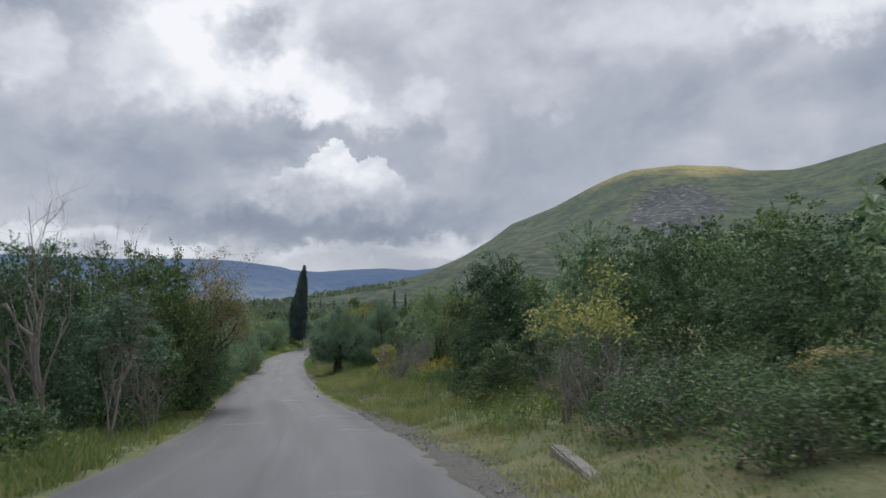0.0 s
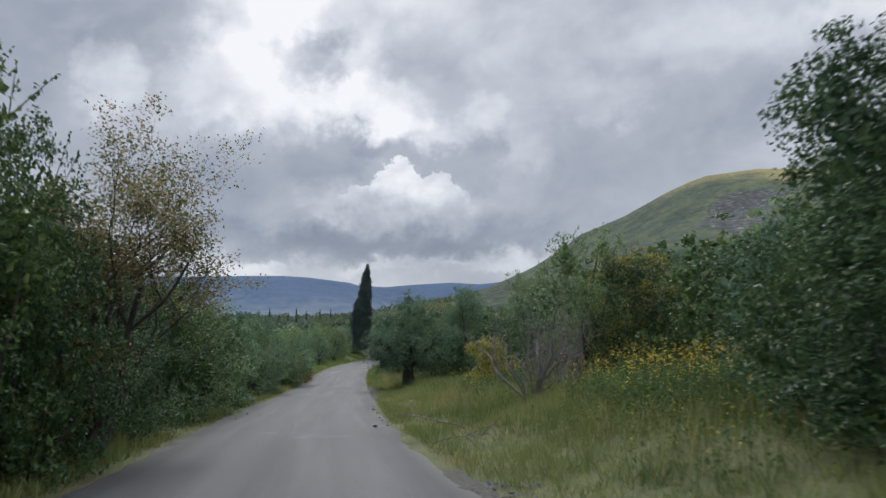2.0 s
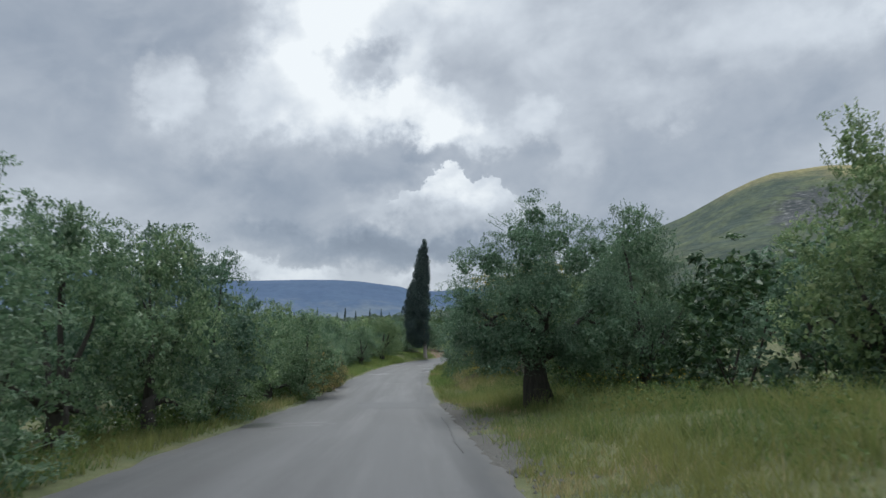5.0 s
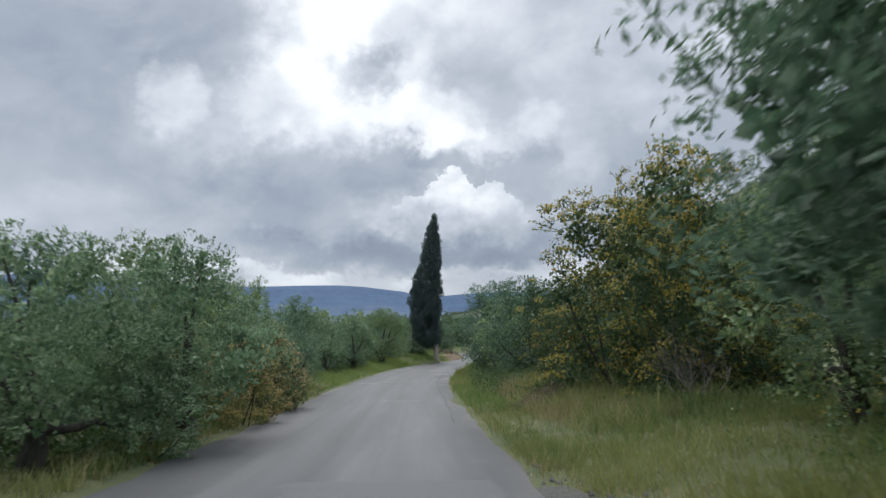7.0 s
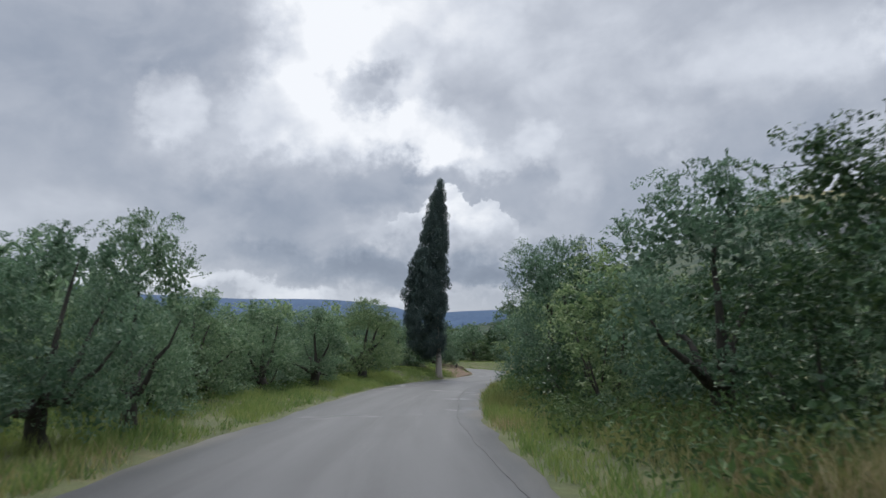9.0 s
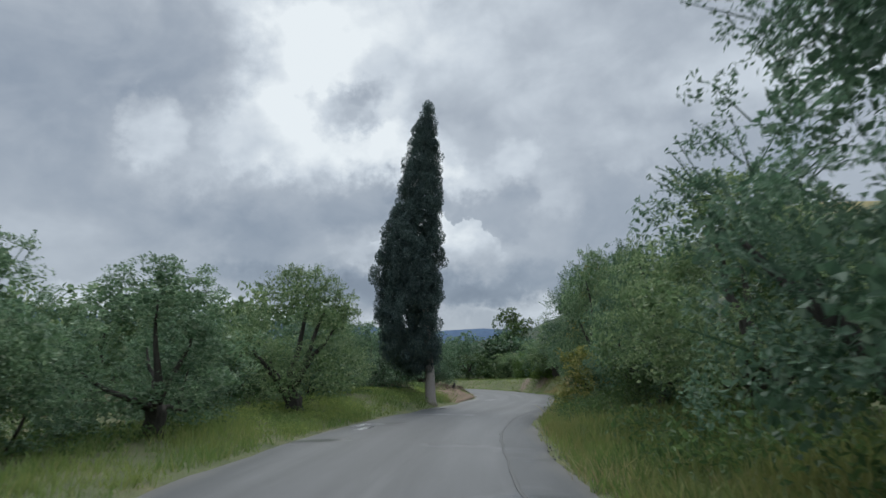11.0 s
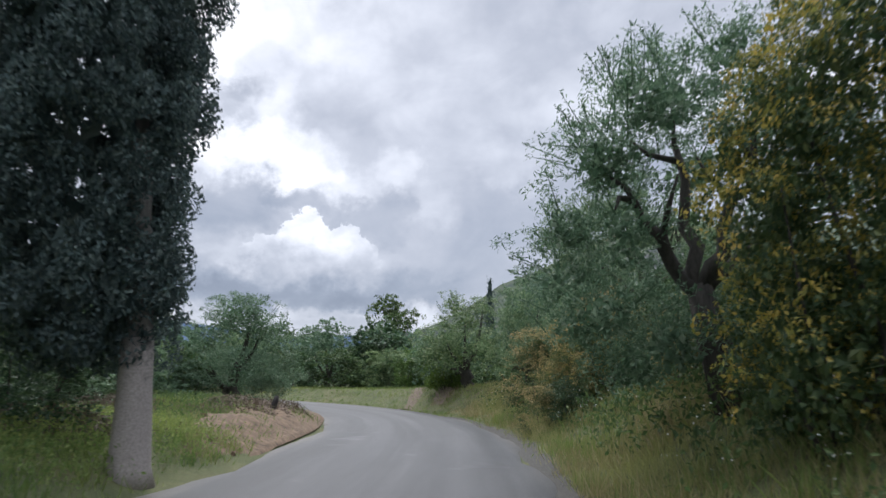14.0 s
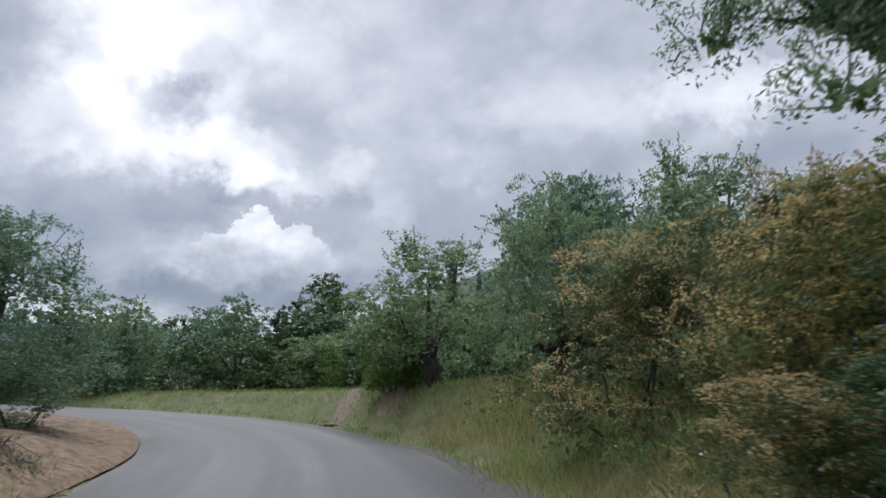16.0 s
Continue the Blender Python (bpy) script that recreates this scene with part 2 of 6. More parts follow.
M_DRYLEAF = leaf_material("pale_dry_leaf", [(0, (0.10, 0.14, 0.05)), (0.45, (0.19, 0.20, 0.08)), (0.75, (0.36, 0.28, 0.14)), (1, (0.52, 0.36, 0.22))], 0.6)
M_CYPRESS = leaf_material("cypress_foliage", [(0, (0.058, 0.092, 0.094)), (0.6, (0.094, 0.135, 0.132)), (1, (0.155, 0.195, 0.18))], 0.6, 0.3, own=0.0)
# paler and bluer than near leaves: valley haze is put into the colour
M_FARLEAF = leaf_material("haze_tinted_grove_leaf", [(0, (0.13, 0.18, 0.155)), (0.6, (0.17, 0.225, 0.185)), (1, (0.21, 0.26, 0.205))], 0.7, 0.4, (0.10, 0.13, 0.04), 0.05)
M_GRASS = leaf_material("verge_grass", [(0, (0.10, 0.165, 0.052)), (0.5, (0.162, 0.23, 0.074)), (0.8, (0.25, 0.275, 0.10)), (1, (0.38, 0.34, 0.165))], 0.6, 0.45, (0.215, 0.222, 0.085), 0.35, own=0.0)
M_STRAW = leaf_material("dry_grass", [(0, (0.26, 0.23, 0.11)), (0.6, (0.42, 0.35, 0.19)), (1, (0.60, 0.51, 0.32))], 0.7, 0.45, (0.25, 0.28, 0.11), 0.5, own=0.0)
M_FRESH = leaf_material("fresh_spring_leaf", [(0, (0.16, 0.25, 0.075)), (0.6, (0.25, 0.35, 0.11)), (1, (0.40, 0.44, 0.17))], 0.6, 0.5, (0.32, 0.36, 0.11), 0.6, own=0.0)
M_WEED = leaf_material("broad_weed_leaf", [(0, (0.07, 0.12, 0.045)), (0.6, (0.115, 0.18, 0.065)), (1, (0.18, 0.24, 0.10))], 0.6, 0.45, own=0.5)
M_LUSH = leaf_material("lush_spring_grass", [(0, (0.12, 0.205, 0.062)), (0.55, (0.19, 0.29, 0.085)), (0.85, (0.28, 0.33, 0.12)), (1, (0.41, 0.38, 0.19))], 0.6, 0.45, (0.23, 0.27, 0.09), 0.4, own=0.0)


def plain(name, col, rough=0.7, var=0.25, scale=8.0, bump=0.0):
    m, nt, b = material(name)
    pos = position(nt)
    n = tex_noise(nt, scale, 6.0, 0.6, pos)
    lo, hi = tuple(c * (1 - var) for c in col), tuple(min(1, c * (1 + var)) for c in col)
    nt.links.new(ramp_of(nt, n, [(0.3, lo), (0.7, hi)]), b.inputs["Base Color"])
    b.inputs["Roughness"].default_value = rough
    if bump:
        bumped(nt, b, n, 0.6, bump)
    return m


def bark(name, dark, light, scale):
    m, nt, b = material(name)
    mp = nt.nodes.new("ShaderNodeMapping")
    nt.links.new(position(nt), mp.inputs[0])
    mp.inputs["Scale"].default_value = (1, 1, 0.25)
    n = tex_noise(nt, scale, 8.0, 0.65, mp.outputs[0])
    nt.links.new(ramp_of(nt, n, [(0.3, dark), (0.55, tuple((a + c) / 2 for a, c in zip(dark, light))), (0.75, light)]), b.inputs["Base Color"])
    b.inputs["Roughness"].default_value = 0.9
    bumped(nt, b, n, 0.9, 0.03)
    return m


M_BARK = bark("olive_bark", (0.03, 0.027, 0.023), (0.11, 0.098, 0.084), 14)
M_PALEBARK = bark("grey_bark", (0.12, 0.11, 0.10), (0.32, 0.30, 0.275), 18)
M_TWIG = bark("grey_twig", (0.13, 0.11, 0.095), (0.29, 0.255, 0.225), 20)


def limewash():
    """Flaking lime over grey bark: it thins out towards the top."""
    m, nt, p = material("limewashed_bark")
    s = nt.nodes.new("ShaderNodeSeparateXYZ")
    nt.links.new(nt.nodes.new("ShaderNodeTexCoord").outputs["Generated"], s.inputs[0])
    pos = position(nt)
    n, fine_n = tex_noise(nt, 7.0, 6.0, 0.65, pos), tex_noise(nt, 40.0, 5.0, 0.6, pos)
    edge = nt.nodes.new("ShaderNodeMapRange")
    nt.links.new(fmath(nt, "ADD", s.outputs[2], fmath(nt, "MULTIPLY", fmath(nt, "SUBTRACT", n, 0.5), 1.3)), edge.inputs["Value"])
    edge.inputs["From Min"].default_value, edge.inputs["From Max"].default_value = 0.80, 0.95
    lime = ramp_of(nt, fine_n, [(0.3, (0.25, 0.22, 0.20)), (0.7, (0.42, 0.375, 0.345))])
    wood = ramp_of(nt, fine_n, [(0.3, (0.12, 0.11, 0.10)), (0.7, (0.28, 0.26, 0.235))])
    nt.links.new(mixed(nt, edge.outputs[0], lime, wood), p.inputs["Base Color"])
    p.inputs["Roughness"].default_value = 0.9
    bumped(nt, p, n, 0.6, 0.02)
    return m


M_LIME = limewash()
M_FLOWER = plain("yellow_petal", (0.75, 0.55, 0.04), 0.6, 0.2)
M_WHITEFLOWER = plain("white_petal", (0.75, 0.74, 0.70), 0.6, 0.1)
M_STONE = plain("pale_stone", (0.19, 0.182, 0.17), 0.85, 0.35, 20.0, 0.01)
M_CONCRETE = plain("weathered_concrete", (0.16, 0.15, 0.128), 0.9, 0.3, 6.0, 0.01)
M_BRUSH = plain("dry_brushwood", (0.185, 0.145, 0.11), 0.9, 0.5, 5.0)
M_TAR = plain("tar_seam", (0.035, 0.036, 0.038), 0.55, 0.3, 6.0)
M_STUMP = plain("charred_wood", (0.03, 0.027, 0.025), 0.9, 0.4, 12.0, 0.01)


def ground_material():
    m, nt, b = material("verge_earth_and_grass")
    pos = position(nt)
    broad, mid, small = tex_noise(nt, 0.12, 4.0, 0.6, pos), tex_noise(nt, 0.9, 6.0, 0.62, pos), tex_noise(nt, 14.0, 6.0, 0.65, pos)
    green = ramp_of(nt, mid, [(0.3, (0.070, 0.088, 0.034)), (0.5, (0.108, 0.122, 0.048)), (0.7, (0.155, 0.148, 0.066))])
    dry = ramp_of(nt, small, [(0.3, (0.125, 0.106, 0.058)), (0.7, (0.225, 0.187, 0.098))])
    fac = fmath(nt, "ADD", fmath(nt, "MULTIPLY", broad, 0.6), fmath(nt, "MULTIPLY", mid, 0.5))
    mr = nt.nodes.new("ShaderNodeMapRange")
    nt.links.new(fac, mr.inputs["Value"])
    mr.inputs["From Min"].default_value, mr.inputs["From Max"].default_value = 0.60, 0.80
    col = mixed(nt, mr.outputs[0], green, dry)
    col = mixed(nt, 1.0, col, ramp_of(nt, small, [(0.3, (0.75, 0.75, 0.75)), (0.7, (1.2, 1.2, 1.2))]), "MULTIPLY")
    # beyond the bend the land is all olive groves and scrub
    s = nt.nodes.new("ShaderNodeSeparateXYZ")
    nt.links.new(pos, s.inputs[0])
    grove = nt.nodes.new("ShaderNodeMapRange")
    nt.links.new(fmath(nt, "ADD", s.outputs[1], fmath(nt, "MULTIPLY", broad, 60.0)), grove.inputs["Value"])
    grove.inputs["From Min"].default_value, grove.inputs["From Max"].default_value = 200.0, 250.0
    crowns = nt.nodes.new("ShaderNodeTexVoronoi")
    crowns.inputs["Scale"].default_value = 0.14
    nt.links.new(pos, crowns.inputs["Vector"])
    # grove tones are darkened to include the canopy's own shade
    col = mixed(nt, grove.outputs[0], col, ramp_of(nt, crowns.outputs["Distance"], [(0.25, (0.036, 0.053, 0.046)), (0.5, (0.052, 0.069, 0.053)), (0.75, (0.095, 0.105, 0.07))]))
    nt.links.new(col, b.inputs["Base Color"])
    b.inputs["Roughness"].default_value = 0.95
    bumped(nt, b, small, 0.8, 0.06)
    return m


def asphalt_material():
    """Old asphalt: fine aggregate, paler wheel tracks, mended and damp patches. The map runs across (x) and along (y) the road in metres."""
    m, nt, b = material("worn_asphalt")
    uv = nt.nodes.new("ShaderNodeUVMap")
    uv.uv_map = "across_along"
    s = nt.nodes.new("ShaderNodeSeparateXYZ")
    nt.links.new(uv.outputs[0], s.inputs[0])
    across, along = s.outputs[0], s.outputs[1]
    c = nt.nodes.new("ShaderNodeCombineXYZ")
    nt.links.new(across, c.inputs[0])
    nt.links.new(fmath(nt, "MULTIPLY", along, 0.05), c.inputs[1])
    streak = tex_noise(nt, 1.6, 5.0, 0.6, c.outputs[0])
    c2 = nt.nodes.new("ShaderNodeCombineXYZ")
    nt.links.new(across, c2.inputs[0])
    nt.links.new(fmath(nt, "MULTIPLY", along, 0.3), c2.inputs[1])
    blotch = tex_noise(nt, 0.55, 5.0, 0.6, c2.outputs[0])
    grain = tex_noise(nt, 70.0, 4.0, 0.75, uv.outputs[0])
    col = ramp_of(nt, streak, [(0.32, (0.040, 0.042, 0.046)), (0.5, (0.061, 0.063, 0.067)), (0.68, (0.098, 0.099, 0.102))])
    col = mixed(nt, 1.0, col, ramp_of(nt, blotch, [(0.32, (0.80, 0.80, 0.81)), (0.68, (1.13, 1.13, 1.12))]), "MULTIPLY")
    track = fmath(nt, "ABSOLUTE", fmath(nt, "SUBTRACT", fmath(nt, "ABSOLUTE", fmath(nt, "ADD", across, -0.25)), 0.85))
    tr = nt.nodes.new("ShaderNodeMapRange")
    nt.links.new(track, tr.inputs["Value"])
    tr.inputs["From Min"].default_value, tr.inputs["From Max"].default_value = 0.5, 0.1
    col = mixed(nt, fmath(nt, "MULTIPLY", tr.outputs[0], 0.32), col, (0.105, 0.106, 0.11))
    col = mixed(nt, 1.0, col, ramp_of(nt, grain, [(0.3, (0.68, 0.68, 0.68)), (0.7, (1.3, 1.3, 1.3))]), "MULTIPLY")
    # fine cracks, where the surface is tired
    web = nt.nodes.new("ShaderNodeTexVoronoi")
    web.feature = "DISTANCE_TO_EDGE"
    web.inputs["Scale"].default_value = 0.75
    bent = nt.nodes.new("ShaderNodeVectorMath")
    bent.operation = "ADD"
    nz = nt.nodes.new("ShaderNodeTexNoise")
    nz.inputs["Scale"].default_value = 2.2
    nt.links.new(uv.outputs[0], nz.inputs["Vector"])
    nt.links.new(uv.outputs[0], bent.inputs[0])
    nt.links.new(nz.outputs["Color"], bent.inputs[1])
    nt.links.new(bent.outputs[0], web.inputs["Vector"])
    thin = nt.nodes.new("ShaderNodeMapRange")
    nt.links.new(web.outputs["Distance"], thin.inputs["Value"])
    thin.inputs["From Min"].default_value, thin.inputs["From Max"].default_value = 0.016, 0.004
    worn = nt.nodes.new("ShaderNodeMapRange")
    nt.links.new(tex_noise(nt, 0.16, 2.0, 0.5, uv.outputs[0]), worn.inputs["Value"])
    worn.inputs["From Min"].default_value, worn.inputs["From Max"].default_value = 0.50, 0.62
    col = mixed(nt, fmath(nt, "MULTIPLY", fmath(nt, "MULTIPLY", thin.outputs[0], worn.outputs[0]), 0.55), col, (0.05, 0.05, 0.052))
    # the seam between two laid strips, and the older strip beside it
    joint = fmath(nt, "ADD", fmath(nt, "ADD", across, SEAM), fmath(nt, "MULTIPLY", fmath(nt, "SUBTRACT", streak, 0.5), 0.35))
    older = nt.nodes.new("ShaderNodeMapRange")
    nt.links.new(joint, older.inputs["Value"])
    older.inputs["From Min"].default_value, older.inputs["From Max"].default_value = 0.06, -0.06
    col = mixed(nt, fmath(nt, "MULTIPLY", older.outputs[0], 0.8), col, mixed(nt, 1.0, col, (0.84, 0.845, 0.86), "MULTIPLY"))
    crack = nt.nodes.new("ShaderNodeMapRange")
    nt.links.new(fmath(nt, "ABSOLUTE", joint), crack.inputs["Value"])
    crack.inputs["From Min"].default_value, crack.inputs["From Max"].default_value = 0.03, 0.005
    col = mixed(nt, fmath(nt, "MULTIPLY", fmath(nt, "MULTIPLY", crack.outputs[0], worn.outputs[0]), 0.7), col, (0.03, 0.03, 0.032))
    # a dirty, gravelly rim
    rim = nt.nodes.new("ShaderNodeMapRange")
    edge = fmath(nt, "ADD", fmath(nt, "ABSOLUTE", across), fmath(nt, "MULTIPLY", fmath(nt, "SUBTRACT", blotch, 0.5), 1.6))
    nt.links.new(edge, rim.inputs["Value"])
    rim.inputs["From Min"].default_value, rim.inputs["From Max"].default_value = 2.05, 2.55
    col = mixed(nt, fmath(nt, "MULTIPLY", rim.outputs[0], 0.7), col, ramp_of(nt, grain, [(0.3, (0.10, 0.09, 0.075)), (0.7, (0.20, 0.18, 0.15))]))
    # damp patches
    damp = nt.nodes.new("ShaderNodeMapRange")
    nt.links.new(tex_noise(nt, 0.33, 3.0, 0.5, uv.outputs[0]), damp.inputs["Value"])
    damp.inputs["From Min"].default_value, damp.inputs["From Max"].default_value = 0.64, 0.72
    col = mixed(nt, fmath(nt, "MULTIPLY", damp.outputs[0], 0.3), col, (0.06, 0.062, 0.066))
    nt.links.new(col, b.inputs["Base Color"])
    nt.links.new(fmath(nt, "SUBTRACT", 0.60, fmath(nt, "MULTIPLY", damp.outputs[0], 0.30)), b.inputs["Roughness"])
    bumped(nt, b, grain, 0.35, 0.006)
    return m


SEAM = 0.05
M_GROUND, M_ASPHALT = ground_material(), asphalt_material()


# dry: tone of the upper slopes; for M_MOUNTAIN it stands for sunlight
def mountain_material(name, scrub, grass, dry, rock, size):
    m, nt, b = material(name)
    pos = position(nt)
    s = nt.nodes.new("ShaderNodeSeparateXYZ")
    nt.links.new(pos, s.inputs[0])
    broad, mid, small = tex_noise(nt, 0.006 * size, 5.0, 0.6, pos), tex_noise(nt, 0.03 * size, 6.0, 0.65, pos), tex_noise(nt, 0.13 * size, 5.0, 0.7, pos)
    col = ramp_of(nt, mid, [(0.40, scrub), (0.64, grass)])
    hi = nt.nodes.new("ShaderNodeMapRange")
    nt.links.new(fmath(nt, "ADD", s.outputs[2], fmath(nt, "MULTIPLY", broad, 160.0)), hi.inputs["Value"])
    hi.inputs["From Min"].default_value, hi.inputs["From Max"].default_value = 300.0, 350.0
    # the mountain's sunlit crest patch is painted into the colour here
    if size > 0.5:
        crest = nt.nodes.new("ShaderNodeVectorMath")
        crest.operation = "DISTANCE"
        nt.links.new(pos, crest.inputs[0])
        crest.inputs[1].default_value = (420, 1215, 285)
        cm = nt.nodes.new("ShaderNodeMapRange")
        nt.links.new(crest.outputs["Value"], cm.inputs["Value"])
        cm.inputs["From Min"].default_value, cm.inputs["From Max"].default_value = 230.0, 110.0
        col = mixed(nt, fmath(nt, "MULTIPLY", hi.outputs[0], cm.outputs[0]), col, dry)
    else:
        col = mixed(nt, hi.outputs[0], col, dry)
        # pale fields and valley fog on the lower slopes, both painted into the colour
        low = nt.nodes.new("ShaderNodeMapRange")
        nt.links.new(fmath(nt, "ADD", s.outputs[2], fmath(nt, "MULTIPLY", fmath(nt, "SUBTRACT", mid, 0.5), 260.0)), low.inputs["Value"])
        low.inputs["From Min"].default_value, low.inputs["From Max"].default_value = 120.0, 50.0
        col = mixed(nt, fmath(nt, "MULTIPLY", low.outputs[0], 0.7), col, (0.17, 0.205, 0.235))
    rk = nt.nodes.new("ShaderNodeMapRange")
    nt.links.new(fmath(nt, "ADD", fmath(nt, "MULTIPLY", broad, 0.5), fmath(nt, "MULTIPLY", small, 0.5)), rk.inputs["Value"])
    rk.inputs["From Min"].default_value, rk.inputs["From Max"].default_value = 0.59, 0.68
    col = mixed(nt, fmath(nt, "MULTIPLY", rk.outputs[0], 0.3), col, rock)
    if size > 0.5:
        # a dark broken rock face below the crest, by its bearing and its slope from the valley
        bear = fmath(nt, "MULTIPLY", fmath(nt, "SUBTRACT", fmath(nt, "ARCTAN2", s.outputs[0], s.outputs[1]), radians(19.2)), 1 / radians(4.2))
        flat = fmath(nt, "SQRT", fmath(nt, "ADD", fmath(nt, "MULTIPLY", s.outputs[0], s.outputs[0]), fmath(nt, "MULTIPLY", s.outputs[1], s.outputs[1])))
        rise = fmath(nt, "MULTIPLY", fmath(nt, "SUBTRACT", fmath(nt, "DIVIDE", s.outputs[2], flat), 0.152), 1 / 0.036)
        gap = fmath(nt, "ADD", fmath(nt, "MULTIPLY", bear, bear), fmath(nt, "MULTIPLY", rise, rise))
        face = nt.nodes.new("ShaderNodeMapRange")
        nt.links.new(fmath(nt, "ADD", gap, fmath(nt, "MULTIPLY", fmath(nt, "SUBTRACT", mid, 0.5), 3.0)), face.inputs["Value"])
        face.inputs["From Min"].default_value, face.inputs["From Max"].default_value = 1.15, 0.6
        col = mixed(nt, fmath(nt, "MULTIPLY", face.outputs[0], 0.85), col, ramp_of(nt, small, [(0.42, (0.06, 0.066, 0.072)), (0.58, (0.10, 0.10, 0.108)), (0.68, (0.30, 0.29, 0.29))]))
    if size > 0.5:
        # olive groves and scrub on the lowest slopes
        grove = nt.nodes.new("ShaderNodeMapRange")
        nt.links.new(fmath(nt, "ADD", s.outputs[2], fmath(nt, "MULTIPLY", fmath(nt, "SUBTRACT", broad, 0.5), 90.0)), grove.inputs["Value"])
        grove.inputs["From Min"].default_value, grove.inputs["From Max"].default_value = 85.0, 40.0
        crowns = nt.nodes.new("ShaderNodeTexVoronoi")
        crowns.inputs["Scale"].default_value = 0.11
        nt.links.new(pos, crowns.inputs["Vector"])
        # crown tones darkened in the colour for the shade inside the canopy
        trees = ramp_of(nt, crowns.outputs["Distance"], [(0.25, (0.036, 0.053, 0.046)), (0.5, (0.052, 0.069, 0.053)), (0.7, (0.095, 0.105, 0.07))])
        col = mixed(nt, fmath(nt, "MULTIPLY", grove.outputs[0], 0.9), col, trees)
    dots = ramp_of(nt, small, [(0.40, (0.72, 0.75, 0.73)), (0.62, (1.14, 1.14, 1.1))] if size > 0.5 else [(0.35, (0.88, 0.89, 0.9)), (0.65, (1.08, 1.08, 1.06))])
    col = mixed(nt, 1.0, col, dots, "MULTIPLY")
    nt.links.new(col, b.inputs["Base Color"])
    b.inputs["Roughness"].default_value = 0.95
    b.inputs["Specular IOR Level"].default_value = 0.1
    bumped(nt, b, small, 0.3, 5.0)
    return m


# scrub and grass tones hold some bluish haze in their colour
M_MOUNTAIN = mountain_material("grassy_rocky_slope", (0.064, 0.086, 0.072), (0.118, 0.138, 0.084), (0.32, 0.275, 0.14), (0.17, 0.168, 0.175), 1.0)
# the ridges' blue is distance haze painted into the base colours
M_RIDGE = mountain_material("haze_tinted_ridge", (0.072, 0.112, 0.188), (0.085, 0.13, 0.205), (0.08, 0.122, 0.195), (0.105, 0.142, 0.205), 0.3)


# ---------------------------------------------------------------- mesh helpers
def mesh_of(name, verts, faces, mats, smooth=False, index=None):
    me = bpy.data.meshes.new(name)
    me.from_pydata(np.asarray(verts, float).tolist(), [], faces if isinstance(faces, list) else faces.tolist())
    for m in mats if isinstance(mats, (list, tuple)) else [mats]:
        me.materials.append(m)
    if smooth:
        me.polygons.foreach_set("use_smooth", np.ones(len(me.polygons), bool))
    if index is not None:
        me.polygons.foreach_set("material_index", np.asarray(index, np.int32))
    me.update()
    return me


def part(name, me, parent, label=""):
    ob = new(name, me)
    ob.parent = parent
    return tagged(ob, label) if label else ob


def tube(path, radii, sides=6, wobble=0.0, rng=None):
    """A tapered limb along a polyline: vertices and faces."""
    path = np.asarray(path, float)
    n = len(path)
    tang = np.gradient(path, axis=0)
    tang /= np.linalg.norm(tang, axis=1, keepdims=True) + 1e-9
    ref = np.array([0.31, 0.95, 0.05]) if abs(tang[0, 2]) > 0.7 else np.array([0.05, 0.1, 1.0])
    u = np.cross(tang, ref)
    u /= np.linalg.norm(u, axis=1, keepdims=True) + 1e-9
    v = np.cross(tang, u)
    a = np.linspace(0, 2 * np.pi, sides, endpoint=False)
    r = np.asarray(radii, float)[:, None] * np.ones(sides)
    if wobble and rng is not None:
        r = r * (1 + wobble * rng.uniform(-1, 1, r.shape))
    ring = path[:, None] + r[..., None] * (np.cos(a)[None, :, None] * u[:, None] + np.sin(a)[None, :, None] * v[:, None])
    verts = ring.reshape(-1, 3)
    faces = []
    for i in range(n - 1):
        for k in range(sides):
            k2 = (k + 1) % sides
            faces.append((i * sides + k, i * sides + k2, (i + 1) * sides + k2, (i + 1) * sides + k))
    faces.append(tuple(range((n - 1) * sides, n * sides)))
    faces.append(tuple(range(sides - 1, -1, -1)))
    return verts, faces


def joined(pieces):
    vs, fs, off = [], [], 0
    for v, f in pieces:
        vs.append(np.asarray(v, float))
        fs += [tuple(i + off for i in q) for q in f]
        off += len(v)
    return np.concatenate(vs), fs


def leaves(centres, axes, normals, length, width, rng):
    """Folded diamond leaves: four corners each."""
    n = len(centres)
    axes = axes / (np.linalg.norm(axes, axis=1, keepdims=True) + 1e-9)
    side = np.cross(axes, normals)
    side /= np.linalg.norm(side, axis=1, keepdims=True) + 1e-9
    nor = np.cross(side, axes)
    ln = (length * rng.uniform(0.7, 1.3, n))[:, None]
    wd = (width * rng.uniform(0.7, 1.3, n))[:, None]
    p = np.stack([centres - axes * ln * 0.5, centres + side * wd * 0.5 + nor * wd * 0.18, centres + axes * ln * 0.5 - nor * ln * 0.08, centres - side * wd * 0.5 + nor * wd * 0.18], 1)
    f = np.arange(4 * n).reshape(n, 4)
    return p.reshape(-1, 3), f


def unit(rng, n):
    v = rng.normal(size=(n, 3))
    return v / np.linalg.norm(v, axis=1, keepdims=True)


ICO = bmesh.new()
bmesh.ops.create_icosphere(ICO, subdivisions=2, radius=1.0)
ICO_V = np.array([v.co[:] for v in ICO.verts])
ICO_F = [tuple(v.index for v in f.verts) for f in ICO.faces]
ICO.free()


